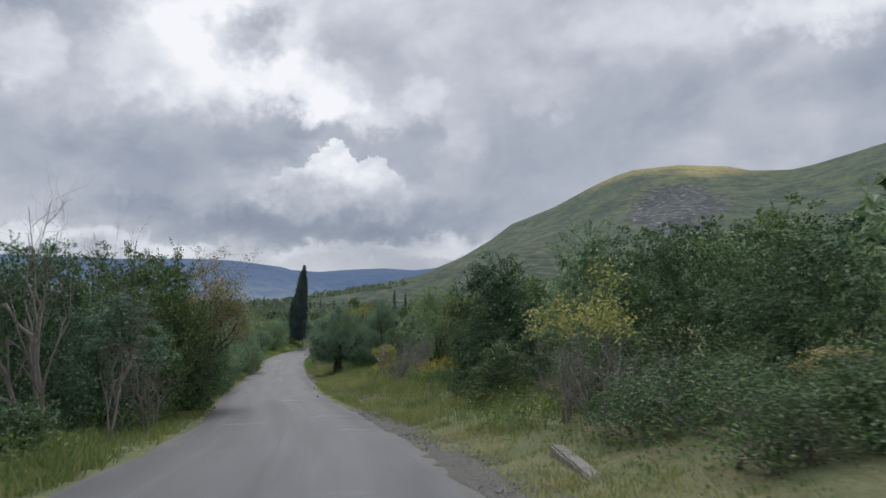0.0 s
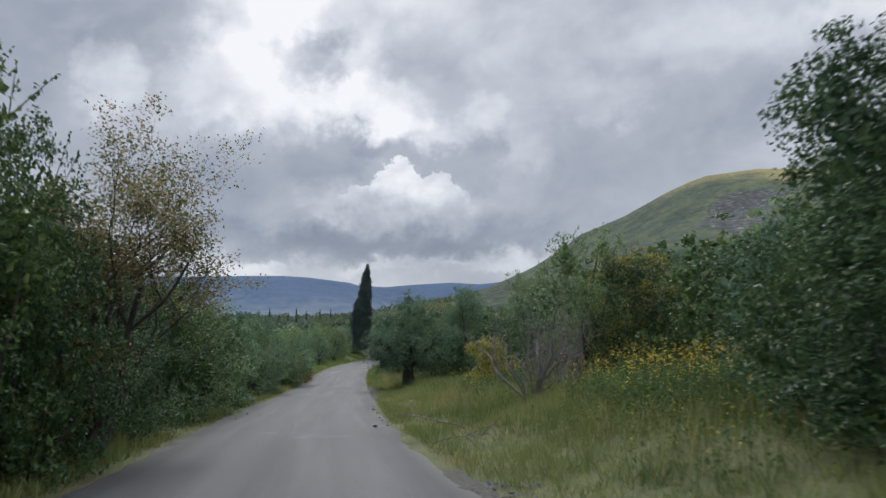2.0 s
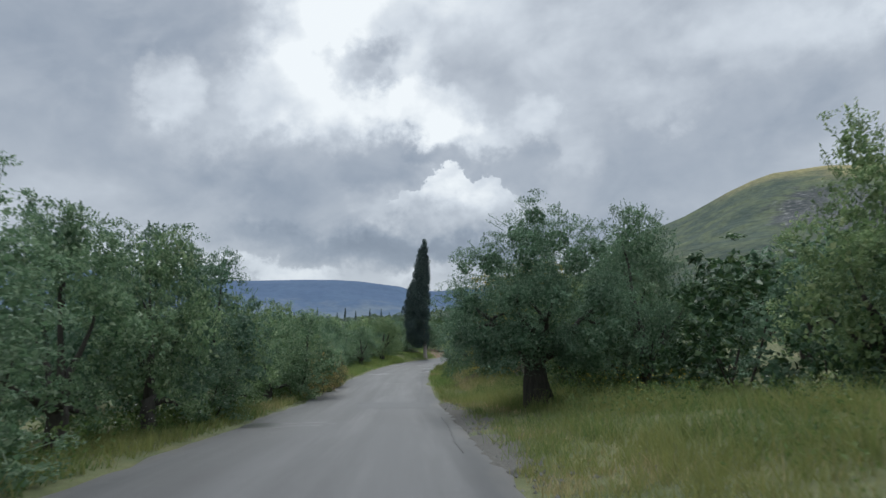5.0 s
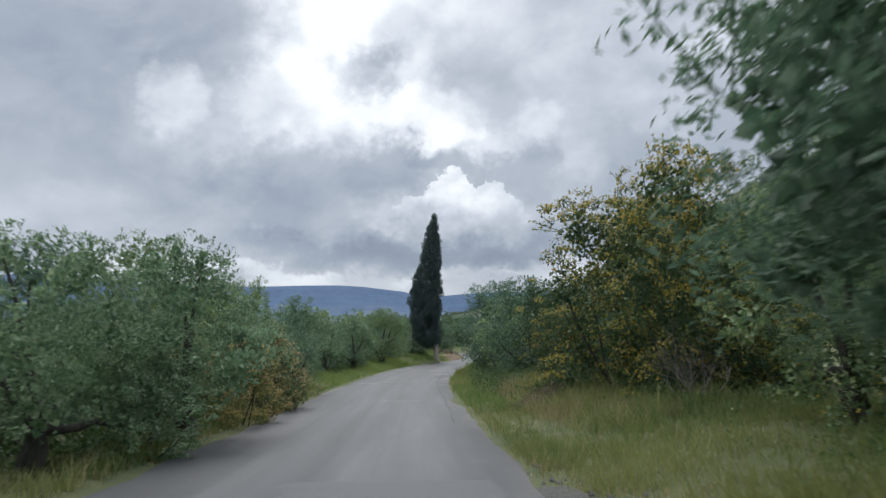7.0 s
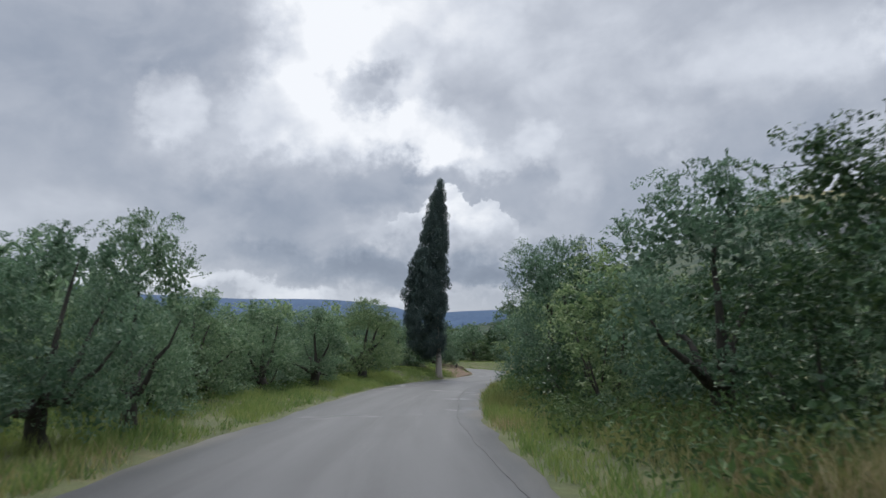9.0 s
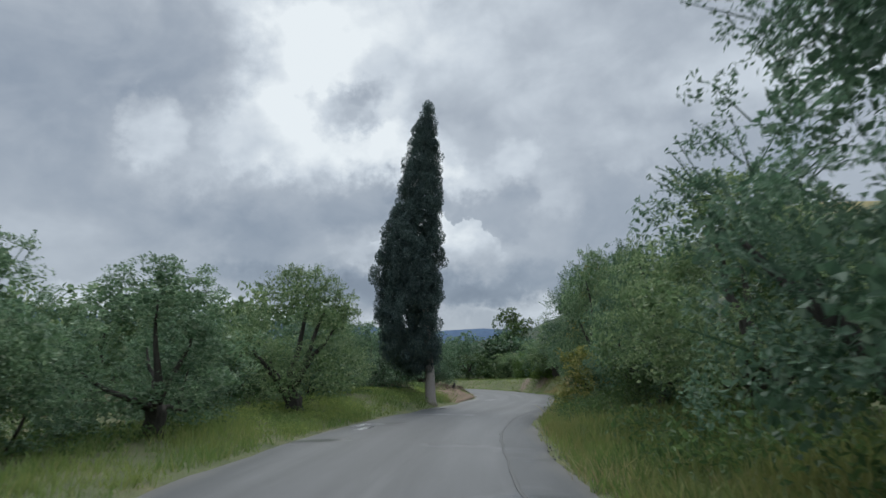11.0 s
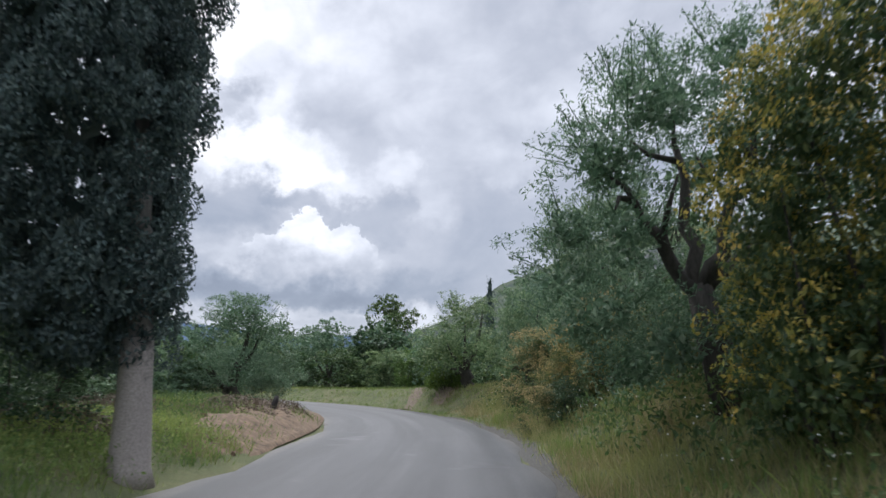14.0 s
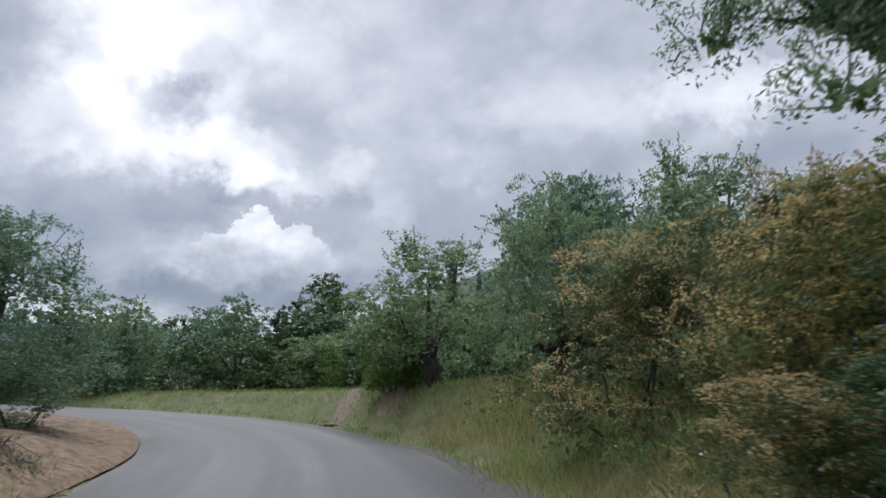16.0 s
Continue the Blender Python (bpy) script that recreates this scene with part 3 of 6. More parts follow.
def crown_mesh(name, blobs, count, length, width, mat, rng, sprays=60, droop=0.1, shell=0.7, core=0.66, spray_len=0.36, heart=56, heart_size=0.18, tip=None):
    """A crown: leaf clumps round the ends of the boughs, thin sprays that break the outline, and the dense dark heart of each clump."""
    c = np.array([b[0] for b in blobs])
    r = np.array([b[1] for b in blobs])
    area = r[:, 0] * r[:, 2]
    # tufts: the ends of the twigs, each a small cushion of leaves with a dark gap round it
    per = 12 if length > 0.2 else 34
    tufts = count // per
    pick = rng.choice(len(blobs), int(tufts * 2.2), p=area / area.sum())
    d = unit(rng, len(pick))
    d[:, 2] = np.where(d[:, 2] < -0.55, -d[:, 2], d[:, 2])
    rad = shell + (1.06 - shell) * rng.random(len(pick)) ** 0.6
    lump = 1 + 0.16 * np.sin(d[:, 0] * 5.1 + pick) + 0.14 * np.sin(d[:, 1] * 6.3 + 2.1 * pick) + 0.12 * np.sin(d[:, 2] * 7.7 + pick * 0.7)
    mids = c[pick] + d * r[pick] * (rad * lump)[:, None]
    # leave out what lies deep inside another clump
    keep = np.ones(len(mids), bool)
    for cc, rr in zip(c, r):
        q = np.linalg.norm((mids - cc) / rr, axis=1)
        keep &= q > core * 0.95
    mids, d = np.repeat(mids[keep][:tufts], per, 0), np.repeat(d[keep][:tufts], per, 0)
    reach = np.repeat((length * 1.8 if length > 0.2 else 0.26) * rng.uniform(0.65, 1.35, len(mids) // per), per)[:, None]
    way = unit(rng, len(mids)) + d * 0.75 + np.array([0, 0, 0.4])
    way /= np.linalg.norm(way, axis=1, keepdims=True)
    out = rng.random((len(mids), 1)) ** 0.38
    pts = mids + way * reach * out * np.array([1, 1, 0.8])
    ax = unit(rng, len(pts)) * 0.9 + way * 0.45 + np.array([0, 0, -droop])
    nor = way * 0.9 + unit(rng, len(pts)) * 0.45 + np.array([0, 0, 0.55])
    vs, fs = leaves(pts, ax, nor, length, width, rng)
    allv, allf, off = [vs], fs.tolist(), len(vs)
    young = ((out[:, 0] > 0.62) & (way[:, 2] + np.repeat(rng.normal(size=len(mids) // per) * 0.5, per) > 0.15)).astype(int).tolist() if tip else None
    # sprays
    if sprays:
        pick = rng.choice(len(blobs), sprays, p=area / area.sum())
        d = unit(rng, sprays)
        d[:, 2] = np.abs(d[:, 2]) * 0.9 + 0.1
        d /= np.linalg.norm(d, axis=1, keepdims=True)
        start = c[pick] + d * r[pick] * 0.95
        way = d * 0.8 + unit(rng, sprays) * 0.4 + np.array([0, 0, 0.25])
        way /= np.linalg.norm(way, axis=1, keepdims=True)
        ln = spray_len * rng.uniform(0.5, 1.5, sprays)
        k = 13
        s = np.linspace(0.0, 1.0, k)
        cen = start[:, None] + way[:, None] * (ln[:, None] * s)[..., None]
        cen = cen + rng.normal(size=cen.shape) * 0.05 * (1.2 - s)[None, :, None]
        cen = cen.reshape(-1, 3)
        wx = np.repeat(way, k, 0)
        v2, f2 = leaves(cen, wx * 0.7 + unit(rng, len(cen)) * 0.8, unit(rng, len(cen)), length, width, rng)
        allv.append(v2)
        allf += (f2 + off).tolist()
        young = young + [1] * len(f2) if tip else None
        off += len(v2)
        tw = []
        for a, w, l in zip(start, way, ln):
            tw.append(tube([a - w * 0.25, a + w * l], [0.012, 0.004], 3))
        v3, f3 = joined(tw)
        allv.append(v3)
        allf += [tuple(i + off for i in q) for q in f3]
        off += len(v3)
    # broad leaves deep in every clump close the view through it
    pick = rng.choice(len(blobs), heart * len(blobs), p=area / area.sum())
    d = unit(rng, len(pick))
    p = c[pick] + d * r[pick] * rng.uniform(0.2, core + 0.08, (len(pick), 1))
    sz = float(np.mean(r[:, 0]))
    v4, f4 = leaves(p, unit(rng, len(p)), unit(rng, len(p)), min(sz * 0.34, heart_size), min(sz * 0.27, heart_size * 0.8), rng)
    allv.append(v4)
    allf += (f4 + off).tolist()
    if tip:
        return mesh_of(name, np.concatenate(allv), allf, [mat, tip], index=young + [0] * (len(allf) - len(young)))
    return mesh_of(name, np.concatenate(allv), allf, mat)


def limbs_to(blobs, base_r, fork, rng, sides=8, lean=(0, 0)):
    """A gnarled trunk that forks into boughs, one to each of the larger clumps."""
    top = np.array([lean[0], lean[1], fork])
    k = 6
    s = np.linspace(0, 1, k)
    path = np.outer(s, top) + rng.normal(size=(k, 3)) * 0.035 * np.array([1, 1, 0.2])
    path[0] = (0, 0, -0.25)
    pieces = [tube(path, base_r * (1.35 - 0.45 * s ** 0.5), sides, 0.14, rng)]
    for cc, rr in blobs:
        cc = np.asarray(cc)
        mid = top * 0.55 + cc * 0.45 + np.array([0, 0, -0.25 * np.linalg.norm(cc[:2] - top[:2])]) + rng.normal(size=3) * 0.12
        mid[2] = max(mid[2], fork * 0.95)
        s = np.linspace(0, 1, 6)[:, None]
        a = top + np.array([0, 0, -0.12])
        path = (1 - s) ** 2 * a + 2 * s * (1 - s) * mid + s ** 2 * cc
        path[1:-1] += rng.normal(size=(4, 3)) * 0.05
        pieces.append(tube(path, base_r * np.linspace(0.55, 0.09, 6), 6, 0.1, rng))
    return joined(pieces)


def twig_tree(rng, height, spread, stems, depth, thick, up=0.5, thin=0.62):
    """Bare stems that branch again and again into fine twigs."""
    pieces, tips = [], []

    def grow(p, d, length, r, level):
        k = 4 if level < 2 else 3
        pts, q = [p], p.copy()
        dd = d.copy()
        for _ in range(k):
            dd = dd + rng.normal(size=3) * 0.2 + np.array([0, 0, 0.06])
            dd /= np.linalg.norm(dd)
            q = q + dd * length / k
            pts.append(q)
        pieces.append(tube(pts, np.linspace(r, r * thin, k + 1), 5 if level < 2 else 3))
        if level >= depth:
            tips.append((q, dd))
            return
        for _ in range(rng.integers(2, 4) if level else rng.integers(3, 5)):
            j = rng.integers(1, k + 1)
            nd = dd + unit(rng, 1)[0] * 0.85 + np.array([0, 0, up * 0.4])
            nd /= np.linalg.norm(nd)
            grow(pts[j], nd, length * rng.uniform(0.5, 0.82), r * thin * 0.75, level + 1)

    for _ in range(stems):
        d = np.array([rng.normal() * spread, rng.normal() * spread, 1.0])
        d /= np.linalg.norm(d)
        grow(np.array([rng.normal() * 0.12, rng.normal() * 0.12, -0.1]), d, height * rng.uniform(0.38, 0.5), thick * rng.uniform(0.7, 1.1), 0)
    return pieces, tips


# ---------------------------------------------------------------- the lie of the land
ROAD_POINTS = [
    (4.6, -45, 9.3), (2.3, -28, 7.6), (-0.92, 0, 4.82), (-1.90, 7.2, 4.08), (-3.31, 14.5, 3.36), (-5.07, 21.6, 2.73), (-8.25, 33, 1.96),
    (-10.35, 42, 1.47), (-12.1, 49.7, 1.02), (-13.95, 57.5, 0.63), (-15.85, 66, 0.36), (-17.8, 75, 0.14), (-19.0, 81.4, 0.01),
    (-19.9, 88.6, -0.02), (-20.4, 95.4, -0.05), (-20.5, 102, -0.11), (-20.05, 108, -0.17), (-19.6, 114, -0.2), (-19.45, 120, -0.2),
    (-20.0, 126, -0.2), (-21.5, 131, -0.18), (-24.0, 135.3, -0.12), (-27.6, 138.7, -0.05), (-33, 142, 0.05), (-42, 146, 0.2), (-64, 153, 0.4), (-100, 162, 0.6),
]
HALF = 2.42


def smooth_line(points, step=0.5):
    p = np.array(points, float)
    seg = np.r_[0, np.cumsum(np.linalg.norm(np.diff(p[:, :2], axis=0), axis=1))]
    s = np.arange(0, seg[-1], step)
    q = np.stack([np.interp(s, seg, p[:, k]) for k in range(3)], 1)
    kern = np.hanning(15)
    kern /= kern.sum()
    pad = np.pad(q, ((7, 7), (0, 0)), mode="reflect", reflect_type="odd")
    return np.stack([np.convolve(pad[:, k], kern, "valid") for k in range(3)], 1)


LINE = smooth_line(ROAD_POINTS)
LT = np.gradient(LINE[:, :2], axis=0)
LT /= np.linalg.norm(LT, axis=1, keepdims=True)
LN = np.stack([LT[:, 1], -LT[:, 0]], 1)  # to the right
LS = np.r_[0, np.cumsum(np.linalg.norm(np.diff(LINE[:, :2], axis=0), axis=1))]


def road_frame(x, y):
    """Nearest place on the centre line: its index and the distance to the right of it."""
    x, y = np.atleast_1d(x).astype(float), np.atleast_1d(y).astype(float)
    idx = np.empty(len(x), int)
    for a in range(0, len(x), 4000):
        dx = x[a:a + 4000, None] - LINE[None, ::2, 0]
        dy = y[a:a + 4000, None] - LINE[None, ::2, 1]
        idx[a:a + 4000] = (dx * dx + dy * dy).argmin(1) * 2
    off = np.stack([x, y], 1) - LINE[idx, :2]
    return idx, (off * LN[idx]).sum(1)


def ease(v):
    v = np.clip(v, 0, 1)
    return v * v * (3 - 2 * v)


def wave(x, y):
    return 0.5 * np.sin(x * 0.37 + 1.3) * np.sin(y * 0.29) + 0.3 * np.sin(x * 0.9 + y * 0.53) + 0.2 * np.sin(y * 1.3 - x * 0.7 + 2)


def land(x, y):
    """Height of the ground."""
    x, y = np.atleast_1d(x).astype(float), np.atleast_1d(y).astype(float)
    i, d = road_frame(x, y)
    zr, yr = LINE[i, 2], LINE[i, 1]
    far = np.hypot(x - LINE[i, 0], y - LINE[i, 1])
    side = np.where(d >= 0, 1, -1)
    e = far - HALF
    bank = np.interp(yr, [0, 20, 36, 50, 65, 78, 92, 102, 110, 120, 128, 134, 140, 150], [0.45, 0.7, 0.8, 0.35, 0.4, 0.3, 0.5, 0.75, 1.15, 1.15, 1.2, 0.9, 0.55, 0.6])
    low = np.interp(yr, [0, 60, 90, 110, 130, 150], [0.0, -0.1, 0.1, 0.3, 0.3, 0.2])
    z = zr - 0.07 + 0.07 * ease((e + 0.35) / 0.5)
    z = z + np.where(side > 0, bank, low) * ease((e - 0.3) / np.interp(yr, [60, 95, 108], [3.6, 3.2, 2.2]))
    # a low raised edge inside the bend
    z = z + np.where(side < 0, np.interp(yr, [101, 106, 122, 128], [0, 0.3, 0.3, 0]), 0) * ease((e - 0.02) / 0.8)
    z = z + wave(x, y) * 0.12 * ease((e - 0.5) / 3)
    rise = np.interp(yr, [-30, 60, 100, 135], [0.15, 0.13, 0.10, 0.06])
    # beyond the bend the valley floor stays level
    rise = rise * (1 - ease((y - 125) / 30) * (1 - ease((x + 30) / 45)))
    z = z + np.where(side > 0, rise * np.clip(e - 8, 0, 130), -0.01 * np.clip(e - 8, 0, 60))
    z = z + 26.0 * ease((np.hypot(x, y - 60) - 220) / 1500) + wave(x * 0.07, y * 0.07) * 2.0 * ease((far - 30) / 150)
    return z


def land_at(x, y):
    return float(land(x, y)[0])


def spaced(lo, hi, step, far):
    inner = np.arange(lo, hi + 1e-6, step)
    g = [step]
    while sum(g) < far:
        g.append(g[-1] * 1.17)
    out = np.cumsum(g)
    return np.r_[(lo - out)[::-1], inner, hi + out]


gx, gy = spaced(-42, 16, 0.75, 4300), spaced(-8, 150, 0.75, 4300)
GX, GY = np.meshgrid(gx, gy)
GZ = land(GX.ravel(), GY.ravel())
nx, ny = len(gx), len(gy)
quad = np.arange(nx * ny).reshape(ny, nx)
gf = np.stack([quad[:-1, :-1], quad[:-1, 1:], quad[1:, 1:], quad[1:, :-1]], -1).reshape(-1, 4)
ground = new("ground", mesh_of("ground", np.stack([GX.ravel(), GY.ravel(), GZ], 1), gf, M_GROUND, True))
tagged(ground, "rough grassy earth verges and meadow beside the road", "ground", kind="structure")


def build_road():
    rng = np.random.default_rng(5)
    keep = np.arange(0, len(LINE))
    cols = np.array([-1.0, -0.93, -0.6, -0.3, 0, 0.3, 0.6, 0.93, 1.0])
    n, k = len(keep), len(cols)
    rag = np.convolve(rng.normal(size=n + 8), np.ones(5) / 5, "same")[4:-4] * 0.16
    rag2 = np.convolve(rng.normal(size=n + 8), np.ones(5) / 5, "same")[4:-4] * 0.16
    across = cols[None] * HALF * np.ones((n, 1))
    across[:, :2] += rag[:, None]
    across[:, -2:] += rag2[:, None]
    xy = LINE[:, None, :2] + LN[:, None] * across[..., None]
    z = LINE[:, 2:3] + 0.035 - 0.03 * (across / HALF) ** 2
    z[:, 0] -= 0.09
    z[:, -1] -= 0.09
    v = np.concatenate([xy, z[..., None]], -1).reshape(-1, 3)
    q = np.arange(n * k).reshape(n, k)
    f = np.stack([q[:-1, :-1], q[:-1, 1:], q[1:, 1:], q[1:, :-1]], -1).reshape(-1, 4)
    me = mesh_of("road", v, f, M_ASPHALT, True)
    uv = me.uv_layers.new(name="across_along")
    co = np.stack([across.ravel(), np.repeat(LS, k)], 1)
    vi = np.empty(len(me.loops), np.int32)
    me.loops.foreach_get("vertex_index", vi)
    uv.data.foreach_set("uv", co[vi].ravel())
    return tagged(new("road", me), "narrow worn grey asphalt country road without markings", "road", kind="structure")


build_road()


# ---------------------------------------------------------------- mountain and distant ridges
def range_mesh(name, az0, az1, crest_az, crest_el, r_foot, r_crest, r_back, mat, rough, na, nr, eye=6.0, foot=0.0):
    """A range of hills as a height field round the road's start; its crest line stands at the given elevations."""
    az = np.radians(np.linspace(az0, az1, na))
    t = np.linspace(0, 1, nr)
    r = np.where(t < 0.75, r_foot + (r_crest - r_foot) * (t / 0.75), r_crest + (r_back - r_crest) * ((t - 0.75) / 0.25))
    A, R = np.meshgrid(az, r)
    el = np.interp(np.degrees(A), crest_az, crest_el)
    top = r_crest * np.tan(np.radians(el)) + eye
    s = np.clip((R - r_foot) / (r_crest - r_foot), 0, 1)
    prof = np.where(R <= r_crest, s ** 1.25, 1 - 0.5 * np.clip((R - r_crest) / (r_back - r_crest), 0, 1) ** 1.5)
    X, Y = R * np.sin(A), R * np.cos(A)
    nz = np.zeros_like(X)
    for o in range(5):
        w = (0.0035 * 2 ** o) / (r_crest / 1300)
        ph = o * 1.7
        nz += (np.sin(X * w + ph + 1.3 * np.sin(Y * w * 0.7)) * np.sin(Y * w * 1.13 + 2.3 * ph)) / 1.9 ** o
    mask = np.sin(np.pi * np.clip(s, 0, 1)) * (R <= r_crest)
    Z = foot + (top - foot) * prof + rough * nz * (mask + 0.05) * np.clip(top / 90, 0.05, 1)
    v = np.stack([X.ravel(), Y.ravel(), Z.ravel()], 1)
    q = np.arange(na * nr).reshape(nr, na)
    f = np.stack([q[:-1, :-1], q[:-1, 1:], q[1:, 1:], q[1:, :-1]], -1).reshape(-1, 4)
    return new(name, mesh_of(name, v, f, mat, True))


CREST_AZ = [-18, -14, -10.6, -6.9, -4.2, -2, 1.7, 4.2, 5.9, 9.5, 12.8, 14.6, 16, 19.6, 23.4, 25, 27.8, 29.3, 31.6, 34, 45, 60, 80]
CREST_EL = [0.3, 0.8, 1.35, 2.0, 2.5, 3.0, 4.6, 6.1, 7.4, 8.8, 10.5, 11.25, 11.65, 11.85, 11.45, 11.0, 10.8, 11.0, 11.5, 12.0, 12.8, 11, 7]
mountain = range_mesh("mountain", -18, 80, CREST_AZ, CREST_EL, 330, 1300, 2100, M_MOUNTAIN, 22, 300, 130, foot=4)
tagged(mountain, "broad grassy mountain with grey rock and painted sunlit crest", "mountain", kind="structure")
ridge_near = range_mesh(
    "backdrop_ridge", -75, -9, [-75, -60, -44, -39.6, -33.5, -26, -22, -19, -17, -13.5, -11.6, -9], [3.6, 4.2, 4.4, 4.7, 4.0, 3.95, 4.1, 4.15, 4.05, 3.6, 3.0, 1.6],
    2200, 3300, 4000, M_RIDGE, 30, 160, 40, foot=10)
tagged(ridge_near, "wooded ridge far across the valley with painted blue haze", "ridge", kind="structure")
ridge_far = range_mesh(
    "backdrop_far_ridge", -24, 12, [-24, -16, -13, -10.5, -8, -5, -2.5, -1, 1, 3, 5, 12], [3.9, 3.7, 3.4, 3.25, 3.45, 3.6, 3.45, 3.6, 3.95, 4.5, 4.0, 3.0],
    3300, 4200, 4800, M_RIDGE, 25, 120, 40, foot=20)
tagged(ridge_far, "faint hills closing the valley with painted blue haze", "ridge", kind="structure")


# ---------------------------------------------------------------- plants: one builder for each kind
def blobs_for(rng, width, low, high, n, size, bushy=False):
    """Clump centres and radii that fill a crown of that width between two heights, with odd lobes that stand out."""
    out = []
    for k in range(n):
        t = (k + rng.uniform(0.0, 1.0)) / n
        z = low + (high - low) * (0.08 + 0.78 * t)
        lim = math.sin(math.pi * min(0.97, max(0.05, (0.42 if bushy else 0.30) + (0.46 if bushy else 0.58) * t)))
        a = k * 2.4 + rng.uniform(-0.7, 0.7)
        rr = max(0.0, width / 2 * lim - size * 0.5) * math.sqrt(rng.uniform(0.2, 1.2))
        s = size * rng.uniform(0.6, 1.25)
        out.append((np.array([math.cos(a) * rr, math.sin(a) * rr, min(z, high - s * 0.7)]), np.array([s, s, s * rng.uniform(0.75, 1.0)])))
    if bushy:
        for k in range(5):
            a, s = k * 1.257 + rng.uniform(-0.3, 0.3), size * rng.uniform(0.6, 0.8)
            out.append((np.array([math.cos(a), math.sin(a), 0]) * width * 0.3 + np.array([0, 0, low + s * 0.55]), np.array([s, s, s * 0.9])))
    for k in range(4):
        a, rr, s = rng.uniform(0, 6.283), width * rng.uniform(0.12, 0.42), size * rng.uniform(0.35, 0.55)
        z = high * (1.0 - 0.55 * (2 * rr / width) ** 2) - s * rng.uniform(0.2, 0.8)
        out.append((np.array([math.cos(a) * rr, math.sin(a) * rr, z]), np.array([s, s, s * 1.3])))
    return out


PROTO = {}


def olive_proto(key, seed, width, height, n, size, count, length, wide, mat=None, sprays=90, fork=0.85, base=0.17, low=0.3, heart=56):
    rng = np.random.default_rng(seed)
    bl = blobs_for(rng, width, low, height, n, size)
    tv, tf = limbs_to(bl[:n:3] if n > 12 else bl[:n:2], base, fork, rng, 9, (rng.normal() * 0.12, rng.normal() * 0.12))
    trunk = mesh_of(key + "_trunk", tv, tf, M_BARK, True)
    crown = crown_mesh(key + "_crown", bl, count, length, wide, mat or M_OLIVE, rng, sprays, heart=heart, heart_size=0.4 if length > 0.2 else length * 1.5)
    PROTO.setdefault(key, []).append((trunk, crown, width, height))


def bush_proto(key, seed, width, height, n, size, count, length, wide, mat, sprays=60, stems=5, core=0.66, shell=0.7, heart=56, tip=None):
    rng = np.random.default_rng(seed)
    bl = blobs_for(rng, width, 0.1, height, n, size, True)
    pieces = []
    for cc, rr in bl[1::2][:stems]:
        s = np.linspace(0, 1, 5)[:, None]
        foot = np.array([rng.normal() * 0.15, rng.normal() * 0.15, -0.2])
        mid = (foot + cc) / 2 + np.array([cc[0] * 0.2, cc[1] * 0.2, 0])
        path = (1 - s) ** 2 * foot + 2 * s * (1 - s) * mid + s ** 2 * cc
        pieces.append(tube(path, np.linspace(0.04, 0.014, 5), 6, 0.1, rng))
    tv, tf = joined(pieces)
    PROTO.setdefault(key, []).append((mesh_of(key + "_stems", tv, tf, M_BARK, True), crown_mesh(key + "_crown", bl, count, length, wide, mat, rng, sprays, core=core, shell=shell, heart=heart, heart_size=0.4 if length > 0.2 else length * 1.5, tip=tip), width, height))


def twiggy_proto(key, seed, width, height, stems, depth, thick, leaf_mat=None, per_tip=0, length=0.09, wide=0.04, spread=0.35, bark_mat=None, leaf_from=0.0, leaf_to=2.0, jitter=0.15):
    """Bare or thin-leaved woody plant."""
    rng = np.random.default_rng(seed)
    pieces, tips = twig_tree(rng, height, spread, stems, depth, thick)
    tv, tf = joined(pieces)
    lo, hi = tv.min(0), tv.max(0)
    scale = np.array([width / max(hi[0] - lo[0], 0.1), width / max(hi[1] - lo[1], 0.1), height / hi[2]])
    tv = tv * scale
    crown = None
    if not leaf_mat:
        # bare plants: stems and fine twigs apart
        most = max(len(q[0]) for q in pieces)
        fv, ff = joined([q for q in pieces if len(q[0]) < most])
        crown = mesh_of(key + "_fine_twigs", fv * scale, ff, bark_mat or M_TWIG)
        tv, tf = joined([q for q in pieces if len(q[0]) == most])
        tv = tv * scale
    if leaf_mat and per_tip:
        p = np.array([t[0] for t in tips]) * scale
        p = np.repeat(p[(p[:, 2] > leaf_from * height) & (p[:, 2] < leaf_to * height)], per_tip, 0)
        p = p + rng.normal(size=p.shape).clip(-1.8, 1.8) * jitter
        v, f = leaves(p, unit(rng, len(p)), unit(rng, len(p)), length, wide, rng)
        crown = mesh_of(key + "_leaves", v, f, leaf_mat)
    PROTO.setdefault(key, []).append((mesh_of(key + "_twigs", tv, tf, bark_mat or M_TWIG), crown, width, height))


# near the road: fine leaves
olive_proto("olive", 11, 4.6, 5.2, 13, 0.9, 8400, 0.10, 0.038, heart=130, base=0.23, fork=1.0)
olive_proto("olive", 12, 4.2, 5.0, 12, 0.88, 8400, 0.10, 0.038, heart=130, base=0.23, fork=1.0)
olive_proto("olive", 13, 4.8, 4.6, 13, 0.88, 8400, 0.10, 0.038, heart=130, base=0.23, fork=1.0)
olive_proto("fine_olive", 15, 4.6, 5.2, 20, 0.9, 15500, 0.08, 0.032, sprays=240, heart=150, low=0.35, base=0.27, fork=0.95)
